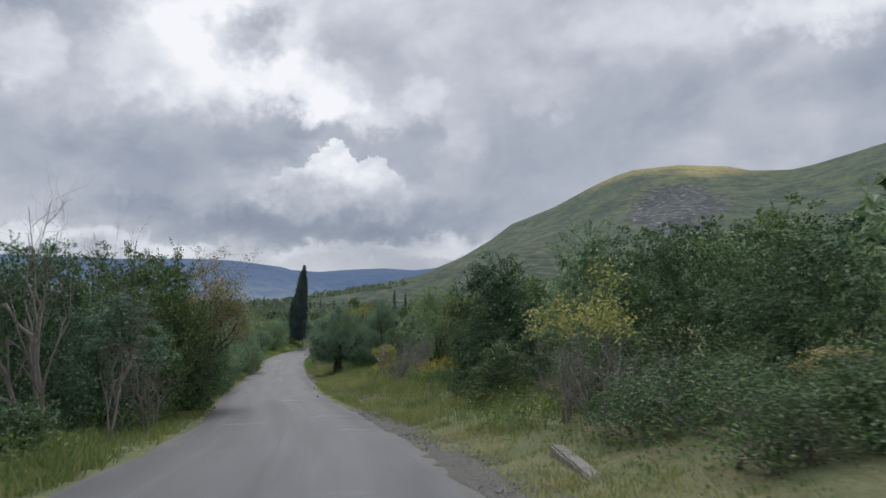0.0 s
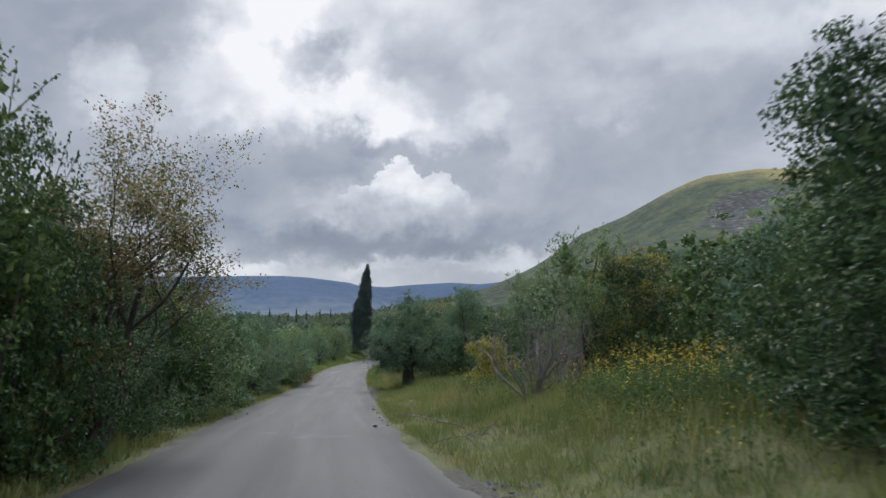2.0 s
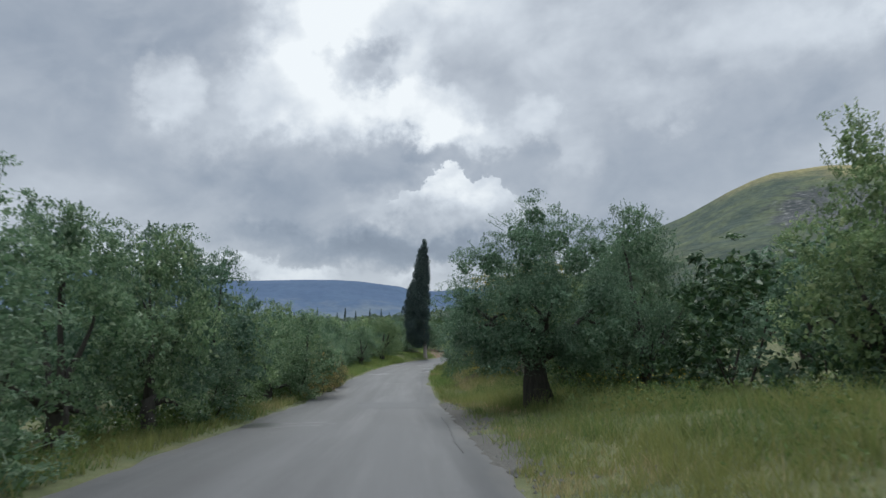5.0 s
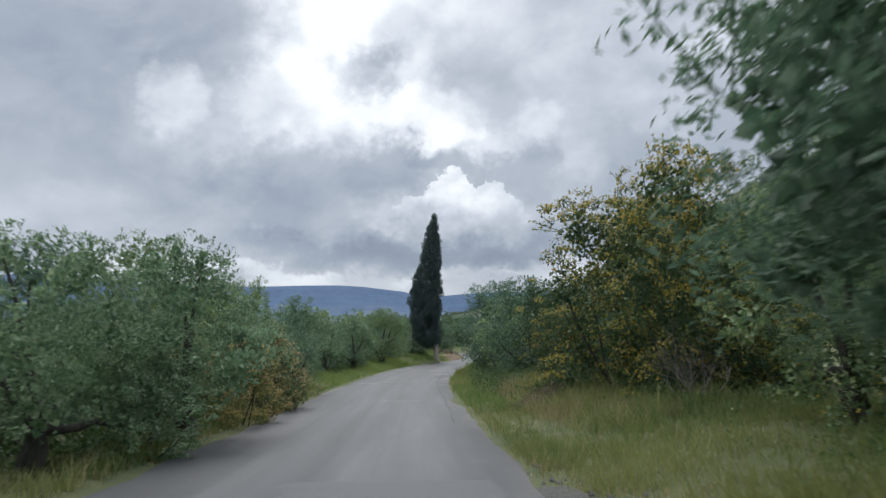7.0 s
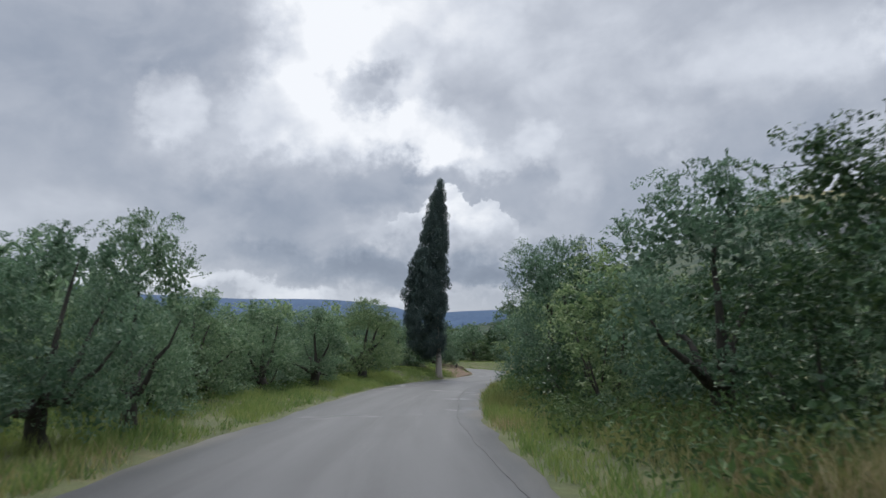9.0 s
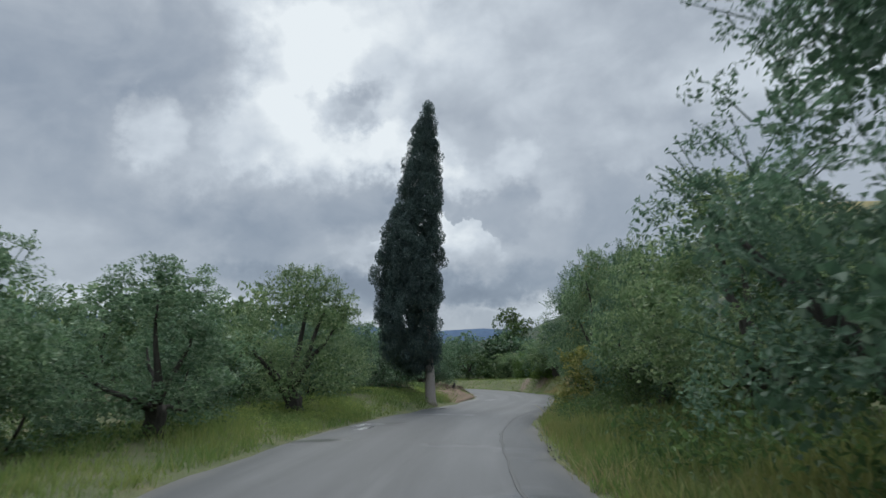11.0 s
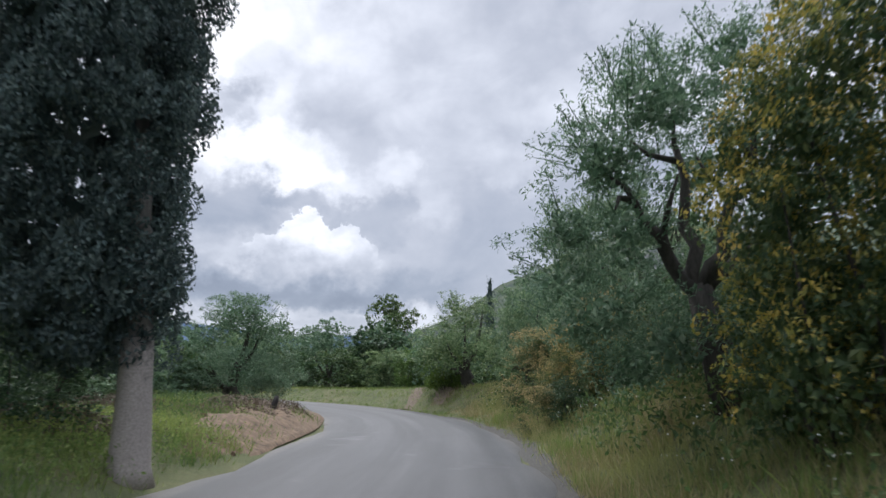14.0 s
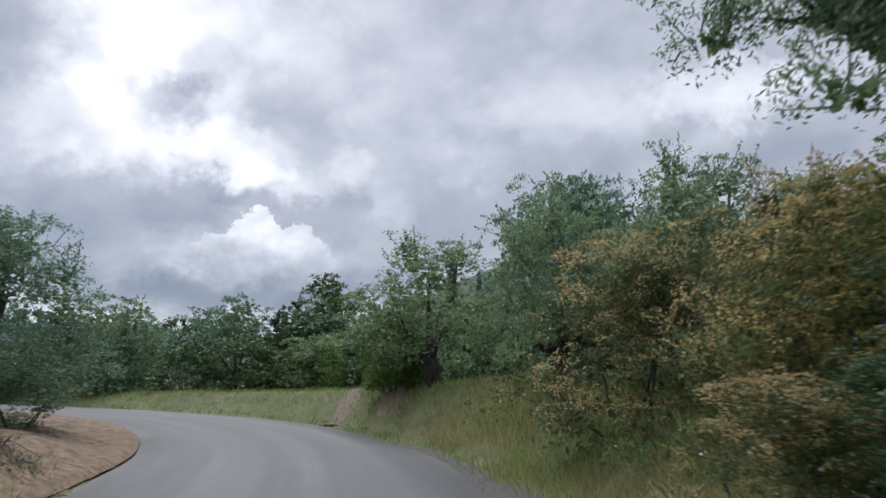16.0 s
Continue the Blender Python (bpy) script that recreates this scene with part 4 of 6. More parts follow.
# groves further off: larger leaves, fewer
olive_proto("grove_olive", 21, 4.4, 4.4, 9, 0.98, 1000, 0.31, 0.18, sprays=14, low=0.0, heart=18)
olive_proto("grove_olive", 22, 4.8, 4.2, 9, 1.0, 1000, 0.31, 0.18, sprays=14, low=0.0, heart=18)
olive_proto("grove_olive", 23, 4.0, 4.8, 8, 0.98, 1000, 0.31, 0.18, sprays=14, low=0.0, heart=18)
olive_proto("mid_olive", 24, 4.4, 4.4, 12, 0.92, 3600, 0.15, 0.06, sprays=50, low=0.1, heart=45)
olive_proto("mid_olive", 25, 4.8, 4.2, 12, 0.92, 3600, 0.15, 0.06, sprays=50, low=0.1, heart=45)
bush_proto("bush", 31, 3.4, 4.2, 13, 0.76, 6400, 0.078, 0.046, M_BUSH, heart=110)
bush_proto("bush", 32, 3.8, 4.0, 14, 0.78, 6400, 0.078, 0.046, M_BUSH, heart=110)
bush_proto("bush", 33, 3.2, 4.6, 13, 0.74, 6400, 0.085, 0.038, M_OLIVE, heart=110, sprays=80)
bush_proto("bush", 34, 3.6, 4.4, 13, 0.78, 6400, 0.078, 0.046, M_BUSH, heart=110, sprays=70)
bush_proto("far_bush", 41, 4.0, 4.2, 9, 0.98, 880, 0.33, 0.18, M_BUSH, sprays=10, heart=16)
bush_proto("far_bush", 42, 4.2, 3.8, 9, 0.98, 880, 0.33, 0.17, M_OLIVE, sprays=10, heart=16)
bush_proto("far_bush", 43, 3.6, 4.6, 9, 0.94, 880, 0.33, 0.18, M_BUSH, sprays=10, heart=16)
bush_proto("mid_bush", 45, 4.0, 4.2, 12, 0.86, 3000, 0.15, 0.08, M_BUSH, sprays=40, heart=40)
bush_proto("mid_bush", 46, 3.8, 4.4, 12, 0.84, 3000, 0.15, 0.07, M_OLIVE, sprays=40, heart=40)
bush_proto("bright_bush", 51, 3.0, 3.0, 10, 0.7, 4200, 0.14, 0.085, M_BRIGHT)
bush_proto("yellow_bush", 55, 2.6, 2.8, 10, 0.6, 4200, 0.10, 0.06, M_YELLOW, sprays=60)
bush_proto("rust_bush", 61, 3.2, 3.6, 13, 0.66, 7600, 0.065, 0.034, M_RUST, heart=140, sprays=160, tip=M_RUSTTIP)
bush_proto("rust_bush", 62, 3.6, 3.2, 13, 0.66, 7600, 0.065, 0.034, M_RUST, heart=140, sprays=160, tip=M_RUSTTIP)
bush_proto("gold_bush", 63, 3.4, 4.4, 14, 0.72, 9000, 0.075, 0.042, M_GOLD, heart=140, sprays=110, tip=M_GOLDTIP)
bush_proto("weed_bush", 65, 2.2, 1.3, 9, 0.4, 3400, 0.06, 0.036, M_BUSH, sprays=60)
twiggy_proto("bare_shrub", 71, 2.6, 3.0, 7, 5, 0.036, bark_mat=M_TWIG)
twiggy_proto("bare_shrub", 72, 2.4, 3.2, 6, 5, 0.036, bark_mat=M_TWIG)
twiggy_proto("bare_thicket", 73, 3.2, 3.2, 7, 6, 0.065, spread=0.62, bark_mat=M_PALEBARK)
twiggy_proto("bare_tree", 75, 3.0, 5.4, 3, 5, 0.085, spread=0.34, bark_mat=M_TWIG)
twiggy_proto("autumn_tree", 83, 4.2, 6.2, 5, 6, 0.10, M_DRYLEAF, 13, 0.055, 0.032, spread=0.24, bark_mat=M_BARK, jitter=0.09, leaf_from=0.25)
twiggy_proto("bramble", 78, 2.2, 1.3, 9, 4, 0.022, M_BUSH, 8, 0.06, 0.036, spread=0.8)
twiggy_proto("yellow_shrub", 77, 2.3, 2.7, 7, 4, 0.035, M_YELLOW, 20, 0.08, 0.045, spread=0.5, bark_mat=M_PALEBARK, leaf_from=0.62)

NAMES = {
    "olive": ("olive_tree", "tree", "trunk", "crown", "olive tree with gnarled dark trunk and grey-green crown"),
    "fine_olive": ("olive_tree", "tree", "trunk", "crown", "large grey-green olive tree overhanging the verge"),
    "grove_olive": ("olive_tree", "tree", "trunk", "crown", "rounded grey-green olive tree standing in a grove"),
    "mid_olive": ("olive_tree", "tree", "trunk", "crown", "rounded grey-green olive tree beyond the bend"),
    "bush": ("evergreen_bush", "bush", "stem", "crown", "dense dark evergreen bush growing beside the road"),
    "far_bush": ("evergreen_bush", "bush", "stem", "crown", "dark green bush on the wooded slope"),
    "mid_bush": ("evergreen_bush", "bush", "stem", "crown", "dark green bush standing behind the verge"),
    "bright_bush": ("leafy_bush", "bush", "stem", "crown", "fresh bright green leafy bush on the verge"),
    "yellow_bush": ("yellow_bush", "bush", "stem", "crown", "yellow-green bush in spring leaf"),
    "rust_bush": ("rusty_shrub", "shrub", "stem", "crown", "dense shrub with rust-brown tips over green"),
    "gold_bush": ("golden_bush", "bush", "stem", "crown", "dense dark green bush with golden-orange tips"),
    "weed_bush": ("low_weed_clump", "weeds", "stem", "crown", "low dark green leafy clump"),
    "bare_shrub": ("bare_shrub", "shrub", "stem", "crown", "leafless grey twiggy shrub"),
    "bare_thicket": ("bare_shrub", "shrub", "stem", "crown", "spreading leafless shrub with pale grey branches"),
    "bare_tree": ("bare_tree", "tree", "trunk", "crown", "leafless pale grey tree with thin upright twigs"),
    "autumn_tree": ("thin_leaved_tree", "tree", "trunk", "crown", "thinly leaved tree with pale orange-brown foliage"),
    "bramble": ("bramble_tangle", "brambles", "twig", "crown", "low tangle of green brambles with bare arching stems"),
    "yellow_shrub": ("yellow_shrub", "shrub", "twig", "crown", "bare-branched shrub with pale yellow young leaves"),
}
GROUPS = {"grove_olive": "olive grove", "mid_olive": "olive grove", "far_bush": "bushes on the slope", "mid_bush": "bushes on the slope", "bush": "roadside bushes", "olive": "roadside olives", "fine_olive": "roadside olives", "rust_bush": "rusty shrubs on the bank"}
place_rng = np.random.default_rng(99)


def plant(kind, x, y, height, width, turn=None, which=None, label="", sink=0.08):
    """Sets one plant on the ground, with its height and width in metres."""
    protos = PROTO[kind]
    trunk, crown, w0, h0 = protos[(which if which is not None else int(place_rng.integers(len(protos)))) % len(protos)]
    name, cat, woody, leafy, text = NAMES[kind]
    ob = new(name)
    a = place_rng.uniform(0, 6.28) if turn is None else radians(turn)
    ob.matrix_basis = Matrix.Translation((x, y, land_at(x, y) - sink)) @ Matrix.Rotation(a, 4, "Z") @ Matrix.Diagonal((width / w0, width / w0, height / h0, 1))
    tagged(ob, label or text, cat, GROUPS.get(kind, ""))
    part(woody, trunk, ob)
    if crown:
        part(leafy, crown, ob)
    return ob


def beside(kind, y, off, height, width, **kw):
    """As plant(), at a distance to the right (or, below zero, to the left) of the road's centre line."""
    i = int(np.abs(LINE[:, 1] - y).argmin())
    return plant(kind, LINE[i, 0] + LN[i, 0] * off, LINE[i, 1] + LN[i, 1] * off, height, width, **kw)


def cypress_meshes(key, height, low, ts, left, right, clumps, per, size, seed, inner=1.0):
    """A column of tight upright sprays. left, right: its reach to either side of the trunk at the given parts of its height."""
    rng = np.random.default_rng(seed)

    def girth(t):
        l, r = np.interp(t, ts, left), np.interp(t, ts, right)
        return (l + r) / 2, (r - l) / 2

    k = np.linspace(0, 1, 400)
    wgt = girth(k)[0] + 0.12
    t = rng.choice(k, clumps, p=wgt / wgt.sum()) + rng.uniform(-0.002, 0.002, clumps)
    a = rng.uniform(0, 6.283, clumps)
    rad, mid = girth(t)
    # vertical flutes and tongues break the outline
    r = rad * (0.50 + 0.34 * rng.random(clumps) ** 0.7) * (1 + 0.10 * np.sin(a * 4 + t * 17) + 0.08 * np.sin(a * 7 - t * 31))
    pts = np.stack([mid + np.cos(a) * r, np.sin(a) * r, low + t * (height - low)], 1)
    out = np.stack([np.cos(a), np.sin(a), 0 * a + 0.5], 1)
    pts, out = np.repeat(pts, per, 0), np.repeat(out, per, 0)
    c = pts + unit(rng, len(pts)) * (size * np.array([1.9, 1.9, 2.3])) * rng.uniform(0.65, 1.0, (len(pts), 1))
    ax = out * 0.45 + np.array([0, 0, 0.8]) + unit(rng, len(c)) * 1.0
    vs, fs = leaves(c, ax, out + unit(rng, len(c)) * 0.8, size * 0.62, size * 0.34, rng)
    m = int(clumps * inner)
    t = rng.choice(k, m, p=wgt / wgt.sum())
    rad, mid = girth(t)
    a, q = rng.uniform(0, 6.283, m), rad * np.sqrt(rng.random(m)) * 0.66
    c = np.stack([mid + np.cos(a) * q, np.sin(a) * q, low + t * (height - low)], 1)
    v2, f2 = leaves(c, unit(rng, m) * 0.5 + np.array([0, 0, 1.0]), unit(rng, m), size * 3.4, size * 2.2, rng)
    return mesh_of(key, np.concatenate([vs, v2]), np.concatenate([fs, f2 + len(vs)]), M_CYPRESS)


def build_cypress():
    x, y = -22.75, 110.1
    ob = new("cypress_tree")
    ob.matrix_basis = Matrix.Translation((x, y, land_at(x, y) - 0.05))
    tagged(ob, "tall dark columnar cypress with whitewashed trunk foot", "tree")
    part("crown", cypress_meshes(
        "cypress_crown", 13.35, 1.4, [0, 0.05, 0.13, 0.25, 0.37, 0.48, 0.56, 0.6, 0.72, 0.84, 0.94, 1.0], [1.2, 2.05, 2.4, 2.65, 2.6, 2.25, 2.05, 1.6, 1.4, 1.0, 0.55, 0.1],
        [0.35, 0.55, 0.66, 0.82, 0.84, 0.80, 0.76, 0.72, 0.6, 0.45, 0.25, 0.04], 860, 170, 0.125, 3, 1.0), ob)
    rng = np.random.default_rng(8)
    v, f = tube([(0.05, 0, 1.15), (0.0, 0, 2.0), (-0.12, 0, 3.2), (-0.2, 0, 6)], [0.18, 0.17, 0.16, 0.1], 12, 0.05, rng)
    part("trunk", mesh_of("cypress_trunk", v, f, M_PALEBARK, True), ob)
    v, f = tube([(0.1, 0, -0.2), (0.08, 0, 0.1), (0.07, 0, 0.35), (0.06, 0, 0.8), (0.05, 0, 1.2), (0.03, 0, 1.6)], [0.31, 0.25, 0.225, 0.205, 0.19, 0.183], 16, 0.05, rng)
    part("whitewashed_foot", mesh_of("cypress_foot", v, f, M_LIME, True), ob, "flaking white limewash on the trunk foot")
    return ob


build_cypress()
plant("bush", -24.7, 111.6, 2.4, 2.4, which=0)

# ------- left of the road, from the start to the bend
plant("bare_tree", -7.6, 12.9, 6.3, 3.6, which=0, turn=20)
plant("bare_tree", -8.7, 18.6, 6.4, 2.6, which=0, turn=100)
beside("bare_tree", 7.6, -5.70, 5.6, 3.2, which=0, turn=140)
beside("bare_tree", 14.8, -3.55, 3.6, 1.7, which=0, turn=250)
beside("bush", 9.5, -8.6, 3.6, 3.4)
beside("bush", 13.8, -7.4, 4.8, 3.2, which=0)
beside("weed_bush", 12.6, -4.6, 0.9, 2.0)
beside("bush", 15.8, -5.5, 4.1, 3.0, which=1)
beside("bush", 18.4, -4.45, 3.4, 3.2)
beside("bare_shrub", 17, -3.15, 2.6, 2.0)
beside("bush", 20.4, -4.5, 4.9, 3.0, which=3)
beside("bush", 22.0, -5.9, 5.0, 3.6, which=1)
beside("bush", 24.4, -5.4, 4.6, 3.4, which=0)
plant("bush", -9.0, 21.7, 5.2, 3.2, which=0)
plant("bush", -9.8, 23.6, 5.1, 3.0, which=1)
plant("bush", -8.5, 22.7, 3.5, 2.3, which=3)
beside("bush", 21.5, -7.45, 5.2, 4.2)
beside("bush", 17.5, -8.05, 4.8, 4.2)
plant("autumn_tree", -9.0, 24.9, 6.1, 5.2, which=0, turn=30)
beside("bush", 25.4, -3.9, 2.2, 2.2, which=3)
beside("rust_bush", 24.2, -3.5, 1.0, 1.1, which=0)
beside("bush", 26.2, -5.8, 4.0, 3.4, which=1)
beside("bush", 28.8, -5.5, 3.9, 3.4, which=3)
beside("bush", 31.4, -4.5, 4.7, 3.2, which=0)
beside("bush", 31.0, -6.6, 5.2, 3.6, which=3)
beside("bush", 33.4, -6.4, 5.0, 3.6, which=1)
beside("bush", 27.6, -3.5, 2.4, 2.4, which=1)
beside("bush", 29.6, -3.7, 3.0, 2.8, which=1)
beside("bush", 33.2, -3.9, 3.7, 3.6, which=0)
beside("bush", 35.6, -3.35, 3.8, 2.8, which=2)
beside("bush", 34.6, -4.3, 4.5, 3.4, which=3)
beside("bush", 37.0, -5.2, 4.2, 3.4, which=1)
beside("bush", 38.6, -3.35, 3.4, 2.8, which=1)
beside("bush", 41.6, -3.45, 3.2, 2.7, which=2)
beside("olive", 45, -4.05, 3.6, 2.8, which=1)
beside("olive", 47.6, -3.55, 3.9, 2.6, which=0)
beside("olive", 47.2, -5.25, 4.4, 3.4, which=2)
beside("olive", 49.0, -4.1, 4.2, 3.2, which=1)
beside("olive", 51.2, -3.8, 4.3, 3.4, which=0)
beside("bush", 50.4, -3.3, 1.8, 1.9, which=2)
beside("olive", 53.3, -3.6, 3.2, 2.6, which=1)
plant("olive", -17.4, 60.2, 3.5, 3.3, which=2)
plant("olive", -19.3, 61.6, 3.9, 3.2, which=0)
beside("bush", 55.6, -4.35, 2.2, 2.6, which=2)
plant("rust_bush", -17.7, 62.9, 1.7, 1.6, which=0)
plant("rust_bush", -18.7, 66.2, 2.0, 2.3, which=1)
beside("rust_bush", 64.2, -3.9, 1.7, 2.2, which=0)
beside("bush", 64.6, -5.8, 2.8, 3.0, which=2)
plant("olive", -21.3, 70.0, 3.9, 2.8, which=0)
beside("bare_shrub", 69.8, -3.55, 2.6, 1.6)
beside("bush", 72.4, -5.05, 2.4, 2.8, which=2)
beside("olive", 76.6, -3.85, 3.7, 2.2, which=1)
beside("bush", 79.5, -5.05, 2.4, 2.6, which=2)
beside("olive", 84.2, -5.90, 3.3, 3.4, which=2)
beside("olive", 89.4, -5.60, 3.3, 3.6, which=0)
plant("olive", -25.2, 93.4, 3.3, 3.6, which=1)
for hy, off, hh, hw in ((81.6, -6.0, 2.4, 2.8), (86.8, -6.2, 2.7, 3.0), (91.4, -6.4, 2.6, 3.0), (96.6, -6.0, 2.5, 2.8), (98.8, -7.4, 2.9, 3.2)):
    beside("bush", hy, off, hh, hw, which=2, label="grey-green olive regrowth standing between older trees")
plant("fine_olive", -25.0, 100.4, 4.3, 4.2, turn=110, label="broad grey-green olive tree with thick dark trunk")
beside("bush", 104.0, -5.8, 2.6, 3.0, which=2)
beside("olive", 106.6, -6.4, 3.3, 3.2, which=1)
plant("olive", -27.4, 109.2, 3.9, 3.8, which=2)
plant("olive", -28.6, 114.4, 3.6, 4.0, which=0)
plant("olive", -27.8, 120.6, 3.7, 4.0, which=1)
plant("fine_olive", -25.9, 127.2, 4.1, 4.6, turn=70, label="rounded grey-green olive tree inside the bend")
plant("bush", -27.4, 125.4, 1.6, 2.6, which=2)
plant("bush", -24.6, 126.2, 1.2, 2.0, which=2)
plant("bush", -28.8, 121.6, 1.9, 2.8, which=0)
plant("bush", -26.8, 116.4, 1.7, 2.4, which=2)
plant("bush", -30.2, 129.6, 2.0, 3.0, which=3)
plant("mid_olive", -31.4, 126.0, 4.2, 4.4)
plant("mid_olive", -33.0, 133.0, 4.4, 4.6)
plant("mid_olive", -38.0, 133.5, 4.2, 4.8)
# ------- beyond the bend
plant("mid_olive", -25.4, 149.0, 4.7, 5.4, which=0)
plant("mid_olive", -21.8, 155.0, 5.2, 5.0, which=1)
plant("mid_olive", -30.8, 148.4, 4.5, 5.0, which=2)
plant("mid_olive", -36.5, 150.5, 4.4, 5.0)
plant("mid_olive", -42.5, 153.0, 4.6, 5.0)
plant("mid_olive", -27.6, 157.0, 4.7, 5.0)
plant("mid_olive", -34.0, 160.0, 4.8, 5.0)
for hx, hy, hh, hw in ((-37.5, 147.6, 2.6, 4.2), (-34.0, 147.0, 2.4, 4.0), (-30.6, 146.2, 2.7, 4.2), (-27.2, 146.4, 2.5, 4.0), (-24.0, 145.6, 2.7, 4.2), (-20.9, 145.4, 2.6, 4.0), (-22.6, 149.6, 3.8, 4.6), (-18.4, 149.6, 3.0, 4.2)):
    plant("mid_bush", hx, hy, hh, hw)
plant("bright_bush", -19.4, 141.5, 2.2, 2.4)
plant("far_bush", -16.4, 146.0, 3.2, 4.0)
plant("far_bush", -19.5, 160.0, 4.6, 5.0)
plant("olive", -16.9, 132.6, 4.3, 5.4, which=0)
plant("bush", -17.6, 135.6, 2.4, 2.8, which=1)
plant("bright_bush", -17.9, 133.6, 2.0, 2.0)
plant("olive", -14.4, 129.4, 4.8, 3.8, which=1)
plant("olive", -15.2, 125.8, 3.6, 3.0, which=2)
plant("olive", -12.2, 126.2, 4.8, 4.2, which=0)
plant("mid_bush", -11.0, 122.5, 2.8, 3.4)
plant("mid_olive", -13.5, 139.0, 4.2, 4.6)
plant("mid_olive", -10.5, 131.0, 4.0, 4.4)
plant("mid_olive", -9.4, 126.0, 4.3, 4.4)
plant("olive", -14.0, 127.4, 4.2, 3.6, which=1)

# ------- right of the road
beside("yellow_shrub", 10.0, 5.0, 2.5, 2.2, which=0, turn=75)
beside("bare_shrub", 10.8, 4.9, 2.2, 2.6)
beside("bare_shrub", 9.2, 5.3, 1.6, 2.4, which=1)
beside("bramble", 8.2, 4.9, 0.9, 2.0, turn=10)
beside("bramble", 7.0, 5.6, 0.9, 2.2, turn=130)
beside("bramble", 6.6, 6.8, 1.0, 2.2, turn=200)
beside("bramble", 5.8, 5.0, 0.75, 1.8, turn=60)
beside("weed_bush", 5.4, 6.0, 0.7, 1.9)
beside("bush", 4.9, 7.0, 1.1, 1.9, which=0)
beside("bush", 5.2, 8.8, 1.6, 2.4, which=1)
beside("rust_bush", 6.4, 7.9, 1.1, 1.8)
beside("weed_bush", 8.6, 6.3, 0.85, 2.0)
beside("bramble", 9.6, 7.2, 1.2, 2.0, turn=290)
beside("bush", 10.6, 8.4, 2.2, 2.6, which=1)
beside("rust_bush", 8.2, 7.6, 1.0, 1.6)
beside("bush", 11.4, 6.0, 1.7, 2.2, which=3)
beside("bush", 16.4, 5.4, 1.6, 2.0, which=0)
beside("bush", 9.4, 8.8, 3.0, 2.8, which=0)
beside("bush", 13.0, 10.0, 3.4, 3.4, which=1)
beside("bush", 12.8, 7.0, 2.8, 2.8, which=0)
beside("bush", 15.0, 8.6, 4.0, 3.4, which=1)
beside("bush", 17.2, 8.6, 4.6, 3.2, which=2)
beside("bush", 14.2, 12.0, 4.4, 3.8, which=3)
beside("bush", 16.8, 11.6, 4.6, 3.6, which=1)
beside("bush", 19.8, 6.5, 4.0, 3.4, which=0)
beside("bush", 21.0, 6.9, 4.3, 3.2, which=3)
beside("bush", 19.0, 5.6, 2.2, 2.4, which=1)
beside("bush", 22.8, 8.8, 3.9, 3.2, which=0)
beside("mid_bush", 19.0, 10.6, 4.4, 3.6)
beside("mid_bush", 25.6, 9.4, 3.6, 3.2)
beside("bare_thicket", 28.6, 5.3, 2.9, 3.4, which=0, turn=20)
beside("bare_thicket", 30.0, 6.6, 3.0, 3.2, which=0, turn=150)
beside("olive", 33.0, 8.3, 4.9, 3.2, which=2)
beside("bush", 34.6, 10.4, 3.2, 3.0)
beside("yellow_bush", 35.4, 5.8, 1.7, 1.6)
beside("gold_bush", 31.8, 9.5, 3.9, 3.2)
beside("mid_bush", 36.8, 9.6, 4.2, 3.6)
beside("bush", 37.4, 6.9, 2.6, 2.4, which=3)
beside("mid_bush", 41.8, 9.4, 4.0, 3.4, which=1)
beside("olive", 46.0, 10.0, 5.4, 4.2, which=0)
beside("mid_bush", 42.6, 12.8, 4.8, 4.0)
beside("olive", 57.8, 6.6, 3.9, 3.0, which=1)
beside("fine_olive", 55.0, 8.6, 5.8, 3.8)
beside("bush", 55.6, 7.0, 3.4, 3.4, which=3)
beside("fine_olive", 57.4, 8.8, 5.0, 4.0, turn=130)
beside("olive", 64.0, 9.0, 5.0, 4.2, which=2)
beside("gold_bush", 65.6, 5.9, 5.0, 4.0)
beside("gold_bush", 63.2, 6.6, 5.3, 3.6)
beside("gold_bush", 67.4, 5.2, 2.4, 2.2)
plant("bare_shrub", -8.9, 62.6, 2.3, 2.4, which=0)
plant("bare_shrub", -8.3, 64.2, 2.0, 2.0, which=1)
beside("gold_bush", 61.4, 7.6, 2.6, 2.4)
beside("gold_bush", 69.6, 8.5, 6.0, 4.2)
beside("bush", 71.6, 5.4, 3.4, 3.2, which=0)
beside("olive", 75.0, 5.4, 4.0, 3.6, which=1)
beside("bush", 78.4, 4.8, 3.4, 3.0, which=2)
beside("bush", 81.6, 5.2, 3.8, 3.2, which=3)
beside("bush", 84.6, 5.9, 2.4, 2.4, which=1)
plant("fine_olive", -14.7, 92.4, 3.9, 4.3, turn=200)
plant("fine_olive", -15.0, 86.9, 4.9, 4.2, turn=15)
beside("bush", 93.4, 6.2, 2.4, 2.6, which=3)
plant("olive", -15.5, 96.0, 3.9, 2.6, which=2, turn=320)
plant("olive", -15.7, 98.2, 4.0, 2.6, which=0, turn=80)
beside("bush", 95.4, 5.2, 1.4, 1.8, which=2)
beside("mid_bush", 94.0, 7.4, 3.6, 3.8)
beside("bush", 96.8, 4.6, 1.5, 2.0, which=1)
plant("fine_olive", -16.3, 101.9, 4.5, 2.6, turn=250)
plant("fine_olive", -15.0, 104.6, 4.7, 2.8, turn=60)
beside("bush", 100.2, 4.4, 1.6, 2.0, which=2)
beside("yellow_bush", 100.9, 3.9, 1.9, 2.3)
